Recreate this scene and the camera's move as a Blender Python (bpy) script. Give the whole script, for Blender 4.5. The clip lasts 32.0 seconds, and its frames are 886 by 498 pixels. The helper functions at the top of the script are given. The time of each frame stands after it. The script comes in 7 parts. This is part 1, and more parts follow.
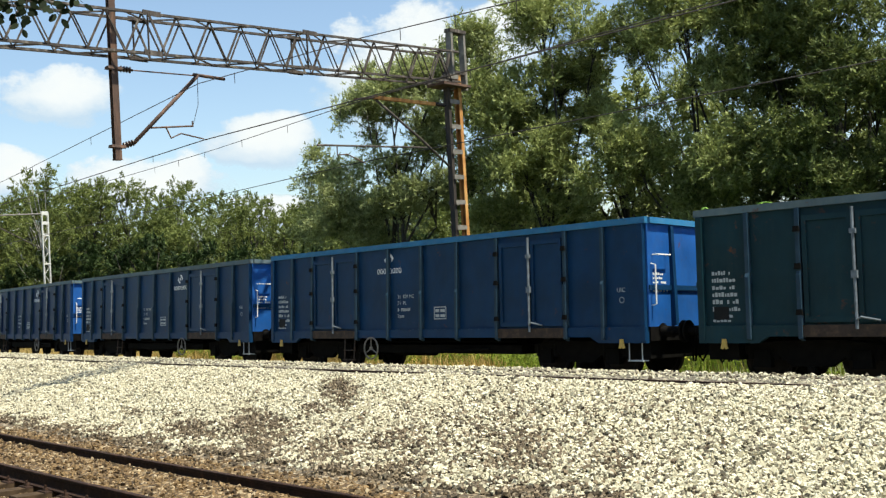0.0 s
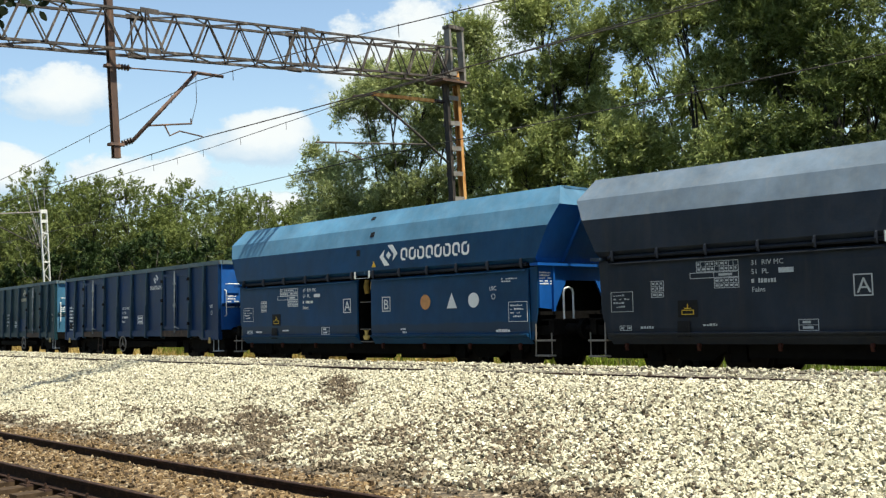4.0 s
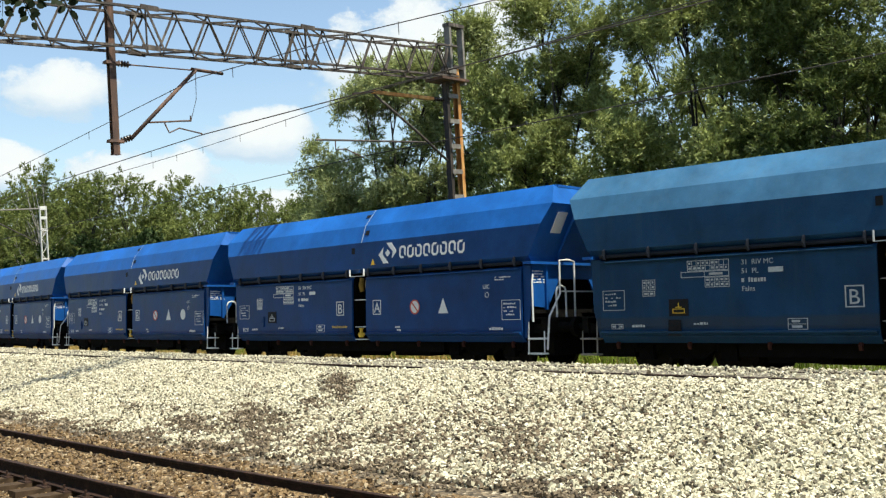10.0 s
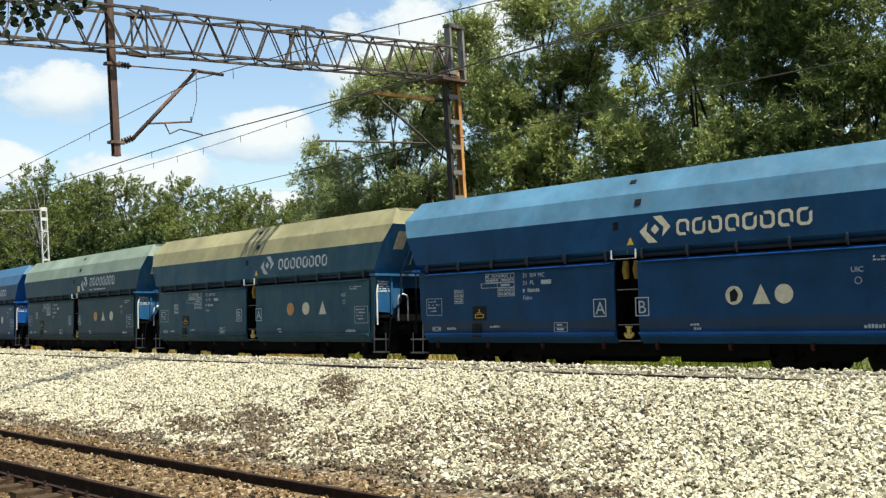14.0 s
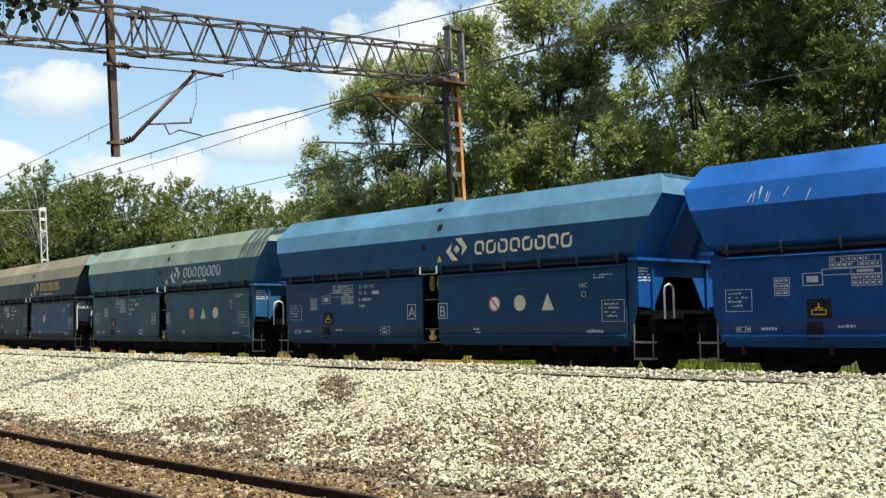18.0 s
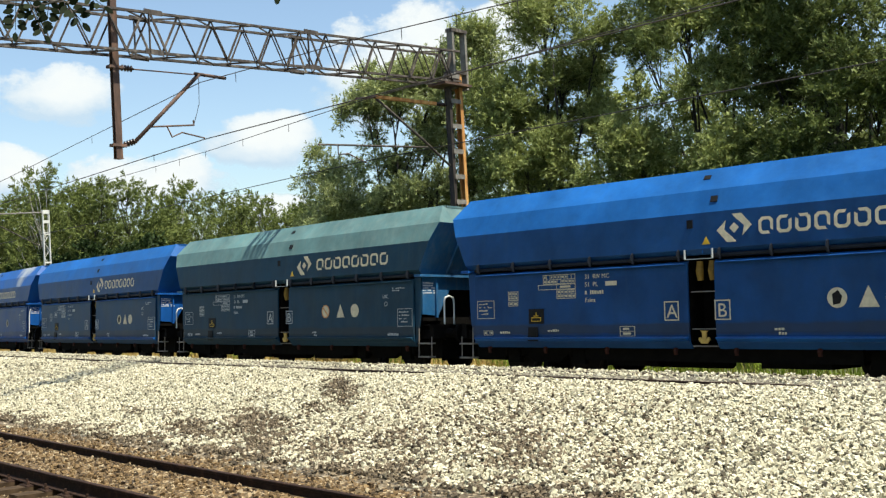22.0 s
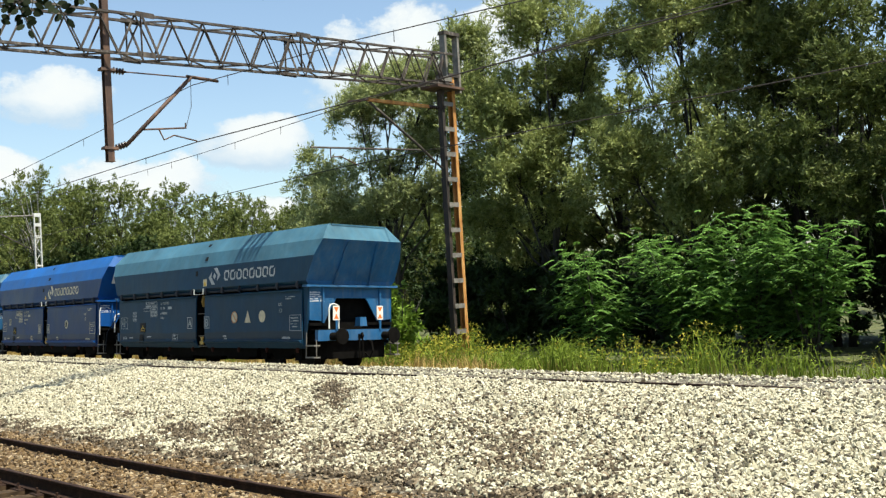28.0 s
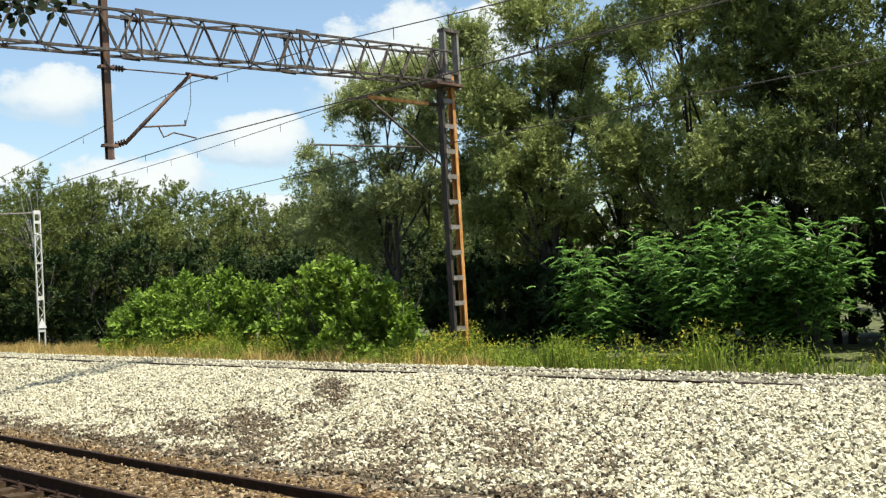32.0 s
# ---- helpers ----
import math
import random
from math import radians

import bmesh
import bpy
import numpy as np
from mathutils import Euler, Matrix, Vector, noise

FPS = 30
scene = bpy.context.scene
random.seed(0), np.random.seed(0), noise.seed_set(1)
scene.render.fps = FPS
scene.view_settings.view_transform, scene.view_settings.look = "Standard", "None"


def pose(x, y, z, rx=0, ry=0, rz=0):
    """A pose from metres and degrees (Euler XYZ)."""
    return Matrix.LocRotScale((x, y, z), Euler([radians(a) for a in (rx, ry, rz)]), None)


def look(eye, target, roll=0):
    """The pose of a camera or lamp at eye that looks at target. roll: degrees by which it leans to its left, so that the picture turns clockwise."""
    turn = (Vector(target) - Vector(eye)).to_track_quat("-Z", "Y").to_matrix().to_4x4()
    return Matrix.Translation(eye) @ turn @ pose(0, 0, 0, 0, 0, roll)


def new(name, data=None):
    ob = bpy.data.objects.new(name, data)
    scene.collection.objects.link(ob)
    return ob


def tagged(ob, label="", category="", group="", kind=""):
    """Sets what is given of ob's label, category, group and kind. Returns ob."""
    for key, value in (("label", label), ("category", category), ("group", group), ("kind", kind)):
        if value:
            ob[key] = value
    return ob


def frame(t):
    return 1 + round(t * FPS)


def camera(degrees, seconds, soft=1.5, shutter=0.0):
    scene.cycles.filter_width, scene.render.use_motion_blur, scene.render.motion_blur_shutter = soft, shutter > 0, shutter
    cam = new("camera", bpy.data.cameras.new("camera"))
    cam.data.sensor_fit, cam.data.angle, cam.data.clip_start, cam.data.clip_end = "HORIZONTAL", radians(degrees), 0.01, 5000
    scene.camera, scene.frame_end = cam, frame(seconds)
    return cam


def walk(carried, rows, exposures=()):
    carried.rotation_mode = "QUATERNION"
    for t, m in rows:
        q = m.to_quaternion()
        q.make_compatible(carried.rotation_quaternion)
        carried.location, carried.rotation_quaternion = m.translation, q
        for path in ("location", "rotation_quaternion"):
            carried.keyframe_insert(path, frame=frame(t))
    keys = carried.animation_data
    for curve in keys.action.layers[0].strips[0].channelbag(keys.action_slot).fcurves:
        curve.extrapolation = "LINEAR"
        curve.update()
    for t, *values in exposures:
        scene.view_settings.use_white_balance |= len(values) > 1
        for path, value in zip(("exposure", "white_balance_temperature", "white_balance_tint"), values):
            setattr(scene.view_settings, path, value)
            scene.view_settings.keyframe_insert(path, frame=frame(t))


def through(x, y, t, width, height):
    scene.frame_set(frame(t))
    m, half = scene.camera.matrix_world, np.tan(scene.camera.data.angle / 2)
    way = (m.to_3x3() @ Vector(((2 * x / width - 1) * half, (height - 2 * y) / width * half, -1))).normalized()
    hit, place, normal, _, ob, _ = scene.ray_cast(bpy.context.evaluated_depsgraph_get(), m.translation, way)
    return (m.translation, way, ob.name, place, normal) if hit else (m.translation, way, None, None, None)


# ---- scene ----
# World: x along the railway (the train runs towards -x), y away from the viewer, z up, metres.
EYE = Vector((0.0, 0.0, 2.3))
TILT = Matrix.Translation(EYE) @ Matrix.Rotation(radians(-3.3), 4, "X")   # the canted plane of the curved railway
CURVE = 0.00297
BOGIE_RAIL = -1.22


def bend(x):
    """How far the railway swings away from a straight line at x; straight beyond both ends of the curve."""
    if x < -70:
        return CURVE * 2450 - CURVE * 70 * (x + 70)
    if x > 30:
        return CURVE * 450 + CURVE * 30 * (x - 30)
    return CURVE * x * x / 2


def slope(x):
    return CURVE * max(-70, min(30, x))


def plane(x, y, z):
    """From railway coordinates (canted, seen from the eye) to the world, bent along the curve."""
    return TILT @ Vector((x, y + bend(x), z))


# ---- camera ----
cam = camera(47.96, 32.0, soft=1.3)
LOOKS = [
    (0, 43.50, 4.27, -1.07), (0.5, 43.50, 4.29, -1.05), (1, 43.50, 4.29, -0.97), (1.5, 43.54, 4.24, -1.08), (2, 43.52, 4.14, -1.16),
    (2.5, 43.51, 4.00, -1.37), (3, 43.51, 4.09, -1.41), (3.5, 43.50, 4.14, -1.30), (5.5, 43.39, 3.83, -1.35), (6, 43.40, 3.90, -1.22),
    (6.5, 43.43, 4.00, -1.08), (7, 43.51, 3.93, -1.20), (7.5, 43.55, 3.94, -1.28), (8, 43.54, 3.82, -1.37), (8.5, 43.49, 3.70, -1.37),
    (9, 43.42, 3.71, -1.25), (9.5, 43.42, 3.80, -1.24), (10, 43.42, 3.96, -1.11), (10.5, 43.34, 4.15, -1.12), (11, 43.33, 4.24, -1.04),
    (11.5, 43.34, 4.30, -1.13), (12, 43.39, 4.22, -1.11), (12.5, 43.44, 4.15, -1.19), (13, 43.44, 4.18, -1.14), (13.5, 43.41, 4.01, -1.24),
    (14, 43.45, 4.01, -1.15), (14.5, 43.43, 4.12, -1.13), (16.5, 43.31, 4.16, -0.97), (17, 43.28, 4.10, -0.89), (17.5, 43.32, 4.02, -0.99),
    (18, 43.39, 4.12, -0.90), (18.5, 43.41, 4.22, -1.00), (19, 43.37, 4.32, -1.01), (19.5, 43.36, 4.24, -1.07), (20, 43.34, 4.14, -1.15),
    (20.5, 43.34, 4.15, -1.09), (21, 43.42, 4.21, -1.03), (21.5, 43.51, 4.21, -0.91), (22, 43.54, 4.25, -0.93), (22.5, 43.56, 4.27, -0.98),
    (23, 43.51, 4.28, -1.09), (23.5, 43.50, 4.21, -1.02), (24, 43.48, 4.08, -1.01), (24.5, 43.45, 4.05, -1.02), (25, 43.39, 3.96, -1.10),
    (25.5, 43.36, 4.00, -0.99), (27.5, 43.14, 4.30, -1.03), (28, 43.11, 4.40, -1.02), (28.5, 43.12, 4.56, -0.96), (29, 43.11, 4.57, -1.03),
    (29.5, 43.14, 4.59, -1.00), (30, 43.15, 4.50, -1.03), (30.5, 43.14, 4.42, -1.12), (31, 43.15, 4.29, -1.02), (31.5, 43.14, 4.25, -1.10),
    (32, 43.10, 4.24, -1.05),
]


def gaze(turn, rise, lean):
    a, b, c = radians(turn), radians(rise), radians(lean)
    ahead = Vector((-math.sin(a) * math.cos(b), math.cos(a) * math.cos(b), math.sin(b)))
    side = Vector((math.cos(a), math.sin(a), 0))
    up = side.cross(ahead)
    r = side * math.cos(c) + up * math.sin(c)
    u = up * math.cos(c) - side * math.sin(c)
    m = Matrix((r, u, -ahead)).transposed().to_4x4()
    return TILT @ m


walk(cam, [(t, gaze(a, b, c)) for t, a, b, c in LOOKS], exposures=[(0, 0.85, 6540, 4), (32, 0.85, 6540, 4)])

# ---- light ----
SUN = Vector((0.39, 0.06, 1.0)).normalized()
world = bpy.data.worlds.new("sky")
scene.world = world
world.use_nodes = True
wn = world.node_tree.nodes
sky = wn.new("ShaderNodeTexSky")
sky.sky_type, sky.sun_disc = "NISHITA", False
sky.sun_elevation = math.asin(SUN.z)
sky.sun_rotation = math.atan2(SUN.x, SUN.y)
sky.air_density, sky.dust_density, sky.ozone_density = 1.0, 1.3, 0.5
world.node_tree.links.new(sky.outputs["Color"], wn["Background"].inputs["Color"])
wn["Background"].inputs["Strength"].default_value = 0.108
sun = new("sun", bpy.data.lights.new("sun", "SUN"))
sun.data.energy, sun.data.angle, sun.data.color = 5.0, radians(0.53), (1.0, 0.93, 0.80)
sun.matrix_world = look(SUN * 100, (0, 0, 0))


# ---- materials ----
def material(name):
    m = bpy.data.materials.new(name)
    m.use_nodes = True
    return m, m.node_tree.nodes, m.node_tree.links, m.node_tree.nodes["Principled BSDF"]


def coords(n, l, scale=(1, 1, 1), kind="Object"):
    t = n.new("ShaderNodeTexCoord")
    s = n.new("ShaderNodeMapping")
    s.inputs["Scale"].default_value = scale
    l.new(t.outputs[kind], s.inputs["Vector"])
    return s.outputs["Vector"]


def cloudy(n, l, vec, scale, detail=4.0, rough=0.6):
    t = n.new("ShaderNodeTexNoise")
    t.inputs["Scale"].default_value, t.inputs["Detail"].default_value, t.inputs["Roughness"].default_value = scale, detail, rough
    l.new(vec, t.inputs["Vector"])
    return t.outputs["Fac"]


def ramp(n, l, fac, stops):
    r = n.new("ShaderNodeValToRGB")
    e = r.color_ramp.elements
    while len(e) < len(stops):
        e.new(0.5)
    for k, (at, c) in zip(e, stops):
        k.position, k.color = at, (c if len(c) == 4 else (*c, 1)) if hasattr(c, "__len__") else (c, c, c, 1)
    l.new(fac, r.inputs["Fac"])
    return r.outputs["Color"]


def blend(n, l, fac, a, b, mode="MIX"):
    m = n.new("ShaderNodeMix")
    m.data_type, m.blend_type = "RGBA", mode
    for k, v in (("Factor", fac), ("A", a), ("B", b)):
        s = next(i for i in m.inputs if i.name == k and (i.type == "RGBA") == (k != "Factor") and (k != "Factor" or i.type == "VALUE"))
        if isinstance(v, (int, float)):
            s.default_value = v
        elif hasattr(v, "links"):
            l.new(v, s)
        else:
            s.default_value = (*v, 1) if len(v) == 3 else v
    return next(o for o in m.outputs if o.type == "RGBA")


def calc(n, l, op, a, b=0.0, clamp=False):
    m = n.new("ShaderNodeMath")
    m.operation, m.use_clamp = op, clamp
    for s, v in zip(m.inputs, (a, b)):
        if isinstance(v, (int, float)):
            s.default_value = v
        else:
            l.new(v, s)
    return m.outputs[0]


def relief(n, l, bsdf, height, strength=0.3, distance=0.02):
    b = n.new("ShaderNodeBump")
    b.inputs["Strength"].default_value, b.inputs["Distance"].default_value = strength, distance
    l.new(height, b.inputs["Height"])
    l.new(b.outputs["Normal"], bsdf.inputs["Normal"])


def tint(c, k):
    return tuple(min(1.0, v * k) for v in c)


def paint(name, col, dust=(0.20, 0.18, 0.15), amount=0.3, rough=0.42, streak=0.5, rust=0.0, cake=(), band=0.0, blotch=None):
    """Wagon paint: fade and painted-in soft reflections at large scale, dirt running down the sheet, fine grime, a
    little rust.
    """
    m, n, l, b = material(name)
    v = coords(n, l)
    big = cloudy(n, l, v, 0.7, 5)
    c = blend(n, l, ramp(n, l, big, [(0.3, 0.0), (0.75, 1.0)]), tint(col, 0.68), tint(col, 1.28))
    runs = cloudy(n, l, coords(n, l, (5.0, 5.0, 0.35)), 1.0, 6, 0.65)
    lo = 0.62 - 0.35 * amount
    dirt = calc(n, l, "MULTIPLY", ramp(n, l, runs, [(lo, 0.0), (lo + 0.3, 1.0)]), streak)
    dirt2 = calc(n, l, "MULTIPLY", ramp(n, l, cloudy(n, l, v, 2.3, 8, 0.7), [(0.45, 0.0), (0.8, 1.0)]), amount)
    c = blend(n, l, calc(n, l, "MAXIMUM", dirt, dirt2), c, dust)
    c = blend(n, l, 1.0, c, ramp(n, l, cloudy(n, l, coords(n, l, (1, 1, 0.6)), 2.1, 7, 0.66), [(0.3, 0.84), (0.7, 1.13)]), "MULTIPLY")
    # Blotches: rust stains, and pale sky reflections painted into the teal sides.
    if blotch:
        patchy = ramp(n, l, cloudy(n, l, coords(n, l, (1, 1, 0.7)), 1.25, 7, 0.62), [(0.43, 0.0), (0.58, blotch[1])])
        c = blend(n, l, patchy, c, blotch[0])
    if band:
        # a strip of splashed soot along the foot of the side doors
        zz = n.new("ShaderNodeSeparateXYZ")
        l.new(v, zz.inputs[0])
        d = calc(n, l, "SUBTRACT", 0.13, calc(n, l, "ABSOLUTE", calc(n, l, "SUBTRACT", zz.outputs[2], 1.04)))
        d = calc(n, l, "ADD", d, calc(n, l, "MULTIPLY", calc(n, l, "SUBTRACT", cloudy(n, l, coords(n, l, (1.5, 1.5, 4)), 1.0, 6, 0.65), 0.5), 0.16))
        c = blend(n, l, calc(n, l, "MULTIPLY", calc(n, l, "DIVIDE", d, 0.05, True), band), c, (0.030, 0.036, 0.040))
    if cake:
        # pale dust caked on in stretches (from x to x) with soft, running edges
        xyz = n.new("ShaderNodeSeparateXYZ")
        l.new(v, xyz.inputs[0])
        rag = calc(n, l, "MULTIPLY", calc(n, l, "SUBTRACT", cloudy(n, l, coords(n, l, (2.2, 2.2, 0.7)), 1.0, 6, 0.65), 0.5), 2.2)
        for x0, x1 in cake:
            d = calc(n, l, "SUBTRACT", (x1 - x0) / 2, calc(n, l, "ABSOLUTE", calc(n, l, "SUBTRACT", xyz.outputs[0], (x0 + x1) / 2)))
            d = calc(n, l, "ADD", d, calc(n, l, "ADD", rag, calc(n, l, "MULTIPLY", calc(n, l, "SUBTRACT", xyz.outputs[2], 3.62), 0.9)))
            c = blend(n, l, calc(n, l, "MULTIPLY", calc(n, l, "DIVIDE", d, 0.9, True), 0.72), c, (0.42, 0.43, 0.40))
    if rust:
        spots = ramp(n, l, cloudy(n, l, v, 3.1, 9, 0.75), [(0.66 - 0.2 * rust, 0.0), (0.72 - 0.1 * rust, 1.0)])
        c = blend(n, l, spots, c, (0.11, 0.04, 0.015))
    l.new(c, b.inputs["Base Color"])
    b.inputs["Specular IOR Level"].default_value = 0.22
    l.new(ramp(n, l, big, [(0.2, rough - 0.08), (0.8, rough + 0.15)]), b.inputs["Roughness"])
    relief(n, l, b, cloudy(n, l, v, 1.9, 4), 0.4, 0.025)
    return m


def plain(name, col, rough=0.6, metal=0.0, grain=14.0, spread=0.25, bump=0.15, gloss=0.4):
    m, n, l, b = material(name)
    v = coords(n, l)
    c = blend(n, l, ramp(n, l, cloudy(n, l, v, grain, 5), [(0.3, 0.0), (0.75, 1.0)]), tint(col, 1 - spread), tint(col, 1 + spread))
    l.new(c, b.inputs["Base Color"])
    b.inputs["Roughness"].default_value, b.inputs["Metallic"].default_value = rough, metal
    b.inputs["Specular IOR Level"].default_value = gloss
    relief(n, l, b, cloudy(n, l, v, grain * 2, 4), bump, 0.01)
    return m


def rusty(name, a, b_, c_, scale=6.0, stretch=(1, 1, 0.25)):
    m, n, l, b = material(name)
    v = coords(n, l, stretch)
    c = ramp(n, l, cloudy(n, l, v, scale, 8, 0.7), [(0.3, a), (0.52, b_), (0.72, c_)])
    l.new(c, b.inputs["Base Color"])
    b.inputs["Roughness"].default_value = 0.8
    relief(n, l, b, cloudy(n, l, coords(n, l), 30, 4), 0.3, 0.01)
    return m


def leafy(name, dark, light, through=0.3, gloss=0.45):
    m, n, l, b = material(name)
    g = n.new("ShaderNodeNewGeometry")
    c = blend(n, l, g.outputs["Random Per Island"], dark, light)
    c = blend(n, l, ramp(n, l, cloudy(n, l, coords(n, l), 0.45, 3), [(0.35, 0.0), (0.7, 0.6)]), c, tint(light, 1.1))
    l.new(c, b.inputs["Base Color"])
    b.inputs["Roughness"].default_value = gloss + 0.15
    b.inputs["Specular IOR Level"].default_value = 0.2
    t = n.new("ShaderNodeBsdfTranslucent")
    l.new(c, t.inputs["Color"])
    s = n.new("ShaderNodeMixShader")
    s.inputs["Fac"].default_value = through
    l.new(b.outputs[0], s.inputs[1])
    l.new(t.outputs[0], s.inputs[2])
    l.new(s.outputs[0], n["Material Output"].inputs["Surface"])
    return m


# stains of old brown ballast in the fresh stone: x, y, half length, half width, turn
SPOTS = [(-15.1, 9.4, 0.93, 0.35, -17), (-14.0, 10.0, 1.26, 0.46, -25), (-12.7, 9.1, 0.64, 0.3, -11), (-14.4, 12.2, 1.07, 0.28, -37), (-13.8, 11.1, 0.44, 0.18, -27), (-16.3, 11.7, 0.32, 0.07, -33), (-8.1, 9.8, 0.9, 0.35, -47), (-11.3, 9.2, 0.73, 0.35, -22), (-18.2, 10.1, 0.56, 0.18, -17), (-10.2, 9.7, 0.64, 0.32, -28), (-6.8, 9.8, 0.42, 0.23, -47), (-16.9, 10.1, 0.53, 0.15, -24)]


def ballast_sheet(name, stops, scale=17.0):
    m, n, l, b = material(name)
    cell = n.new("ShaderNodeTexVoronoi")
    cell.inputs["Scale"].default_value = scale
    l.new(coords(n, l), cell.inputs["Vector"])
    grain = n.new("ShaderNodeSeparateColor")
    l.new(cell.outputs["Color"], grain.inputs[0])
    l.new(ramp(n, l, grain.outputs[0], stops), b.inputs["Base Color"])
    b.inputs["Roughness"].default_value = 0.9
    relief(n, l, b, cell.outputs["Distance"], 1.0, 0.05)
    return m


def ballast_stone(name, stops):
    m, n, l, b = material(name)
    g = n.new("ShaderNodeNewGeometry")
    c = ramp(n, l, g.outputs["Random Per Island"], stops)
    c = blend(n, l, calc(n, l, "MULTIPLY", cloudy(n, l, coords(n, l), 45, 3), 0.4), c, tint(stops[1][1], 0.7))
    l.new(c, b.inputs["Base Color"])
    b.inputs["Roughness"].default_value = 0.85
    return m


def soil():
    m, n, l, b = material("soil")
    v = coords(n, l)
    c = ramp(n, l, cloudy(n, l, v, 0.9, 8, 0.7), [(0.3, (0.05, 0.04, 0.025)), (0.5, (0.06, 0.075, 0.02)), (0.7, (0.14, 0.13, 0.05))])
    l.new(c, b.inputs["Base Color"])
    b.inputs["Roughness"].default_value = 0.95
    relief(n, l, b, cloudy(n, l, v, 6, 6), 0.6, 0.08)
    return m


M = {}
# Dark stones and a dark bed put the shadowed gaps between stones into colour.
WHITE = [(0.0, (0.05, 0.042, 0.03)), (0.1, (0.16, 0.138, 0.096)), (0.2, (0.41, 0.372, 0.257)), (0.6, (0.57, 0.532, 0.392)), (1.0, (0.70, 0.665, 0.51))]
BED = [(0.0, (0.04, 0.034, 0.024)), (0.4, (0.12, 0.105, 0.078)), (1.0, (0.26, 0.235, 0.18))]
BROWN = [(0.0, (0.03, 0.022, 0.013)), (0.45, (0.095, 0.070, 0.042)), (0.85, (0.20, 0.152, 0.095)), (1.0, (0.44, 0.38, 0.28))]
OLD = [(0.0, (0.025, 0.015, 0.006)), (0.4, (0.11, 0.066, 0.026)), (0.85, (0.21, 0.135, 0.058)), (1.0, (0.46, 0.37, 0.24))]
M["ballast"], M["ballast_dirty"] = ballast_sheet("gap_shaded_ballast_bed", BED), ballast_sheet("stained_ballast_bed", BROWN)
M["ballast_old"] = ballast_sheet("old_brown_ballast_bed", OLD, 22.0)
M["stone"], M["stone_dirty"], M["stone_old"] = ballast_stone("pale_stone", WHITE), ballast_stone("stained_stone", BROWN), ballast_stone("old_brown_stone", OLD)
M["soil"] = soil()
M["rail"] = rusty("rail_steel", (0.012, 0.008, 0.007), (0.028, 0.016, 0.012), (0.075, 0.04, 0.025), 9, (1, 1, 1))
M["rail"].node_tree.nodes["Principled BSDF"].inputs["Specular IOR Level"].default_value = 0.15
M["sleeper"] = plain("weathered_sleeper_timber", (0.055, 0.036, 0.021), 0.9, 0, 7, 0.5, 0.5, gloss=0.15)
# Near-black: the deep shade under the wagons is put into this colour.
M["under"] = plain("shaded_underframe", (0.006, 0.0055, 0.005), 0.85, 0, 6, 0.4, gloss=0.06)
M["wheel"] = plain("wheel_steel", (0.015, 0.012, 0.010), 0.7, 0.1, 6, 0.3, gloss=0.15)
M["white"] = plain("white_marking", (0.74, 0.75, 0.74), 0.55, 0, 20, 0.08)
M["grey"] = plain("faded_marking", (0.42, 0.45, 0.46), 0.6, 0, 9, 0.25)
M["cream"] = plain("cream_marking", (0.62, 0.56, 0.40), 0.6, 0, 9, 0.2)
M["gold"] = plain("gold_marking", (0.52, 0.36, 0.09), 0.6, 0, 9, 0.2)
M["spring"] = plain("dull_ochre_paint", (0.28, 0.17, 0.03), 0.7, 0, 9, 0.25)
M["yellow"] = plain("yellow_paint", (0.72, 0.46, 0.03), 0.5, 0, 9, 0.2)
M["darkred"] = plain("dull_dark_red", (0.16, 0.038, 0.022), 0.7, 0, 9, 0.25)
M["red"] = plain("red_marking", (0.55, 0.09, 0.05), 0.6, 0, 9, 0.2)
M["orange"] = plain("faded_orange_marking", (0.55, 0.27, 0.10), 0.6, 0, 9, 0.2)
# Near-black shafts and hinges: the hopper overhang's shadow is put into their colour.
M["shaft"] = plain("dark_shaft_paint", (0.010, 0.013, 0.020), 0.55, 0, 8, 0.35, gloss=0.2)
M["rust_red"] = plain("red_brown_steel", (0.045, 0.014, 0.009), 0.75, 0, 9, 0.3, gloss=0.2)
M["board"] = plain("grimy_white_board", (0.36, 0.34, 0.29), 0.7, 0, 4, 0.3)
M["lockbar"] = plain("dull_steel_blue_bar", (0.13, 0.155, 0.18), 0.6, 0, 9, 0.4)
M["black"] = plain("black_panel", (0.012, 0.012, 0.013), 0.6, 0, 9, 0.3, gloss=0.15)
M["handrail"] = plain("white_handrail_paint", (0.72, 0.72, 0.70), 0.5, 0, 12, 0.12)
M["concrete"] = plain("pale_concrete", (0.62, 0.61, 0.57), 0.85, 0, 9, 0.15, 0.3)
M["gantry"] = rusty("rusty_gantry_steel", (0.022, 0.018, 0.016), (0.06, 0.047, 0.040), (0.24, 0.21, 0.18), 5)
M["mast_dark"] = rusty("sooty_mast_steel", (0.012, 0.010, 0.009), (0.03, 0.022, 0.018), (0.10, 0.07, 0.05), 5)
M["gantry_dark"] = rusty("dark_rusted_steel", (0.03, 0.02, 0.018), (0.09, 0.05, 0.035), (0.2, 0.11, 0.07), 5)
M["flange"] = rusty("orange_rust", (0.16, 0.06, 0.018), (0.48, 0.22, 0.06), (0.66, 0.42, 0.16), 2.2, (2, 2, 0.6))
M["plate"] = plain("grey_batten_plate", (0.19, 0.175, 0.155), 0.8, 0, 6, 0.4)
M["wire"] = plain("dull_copper_wire", (0.07, 0.06, 0.055), 0.6, 0.5, 3, 0.2)
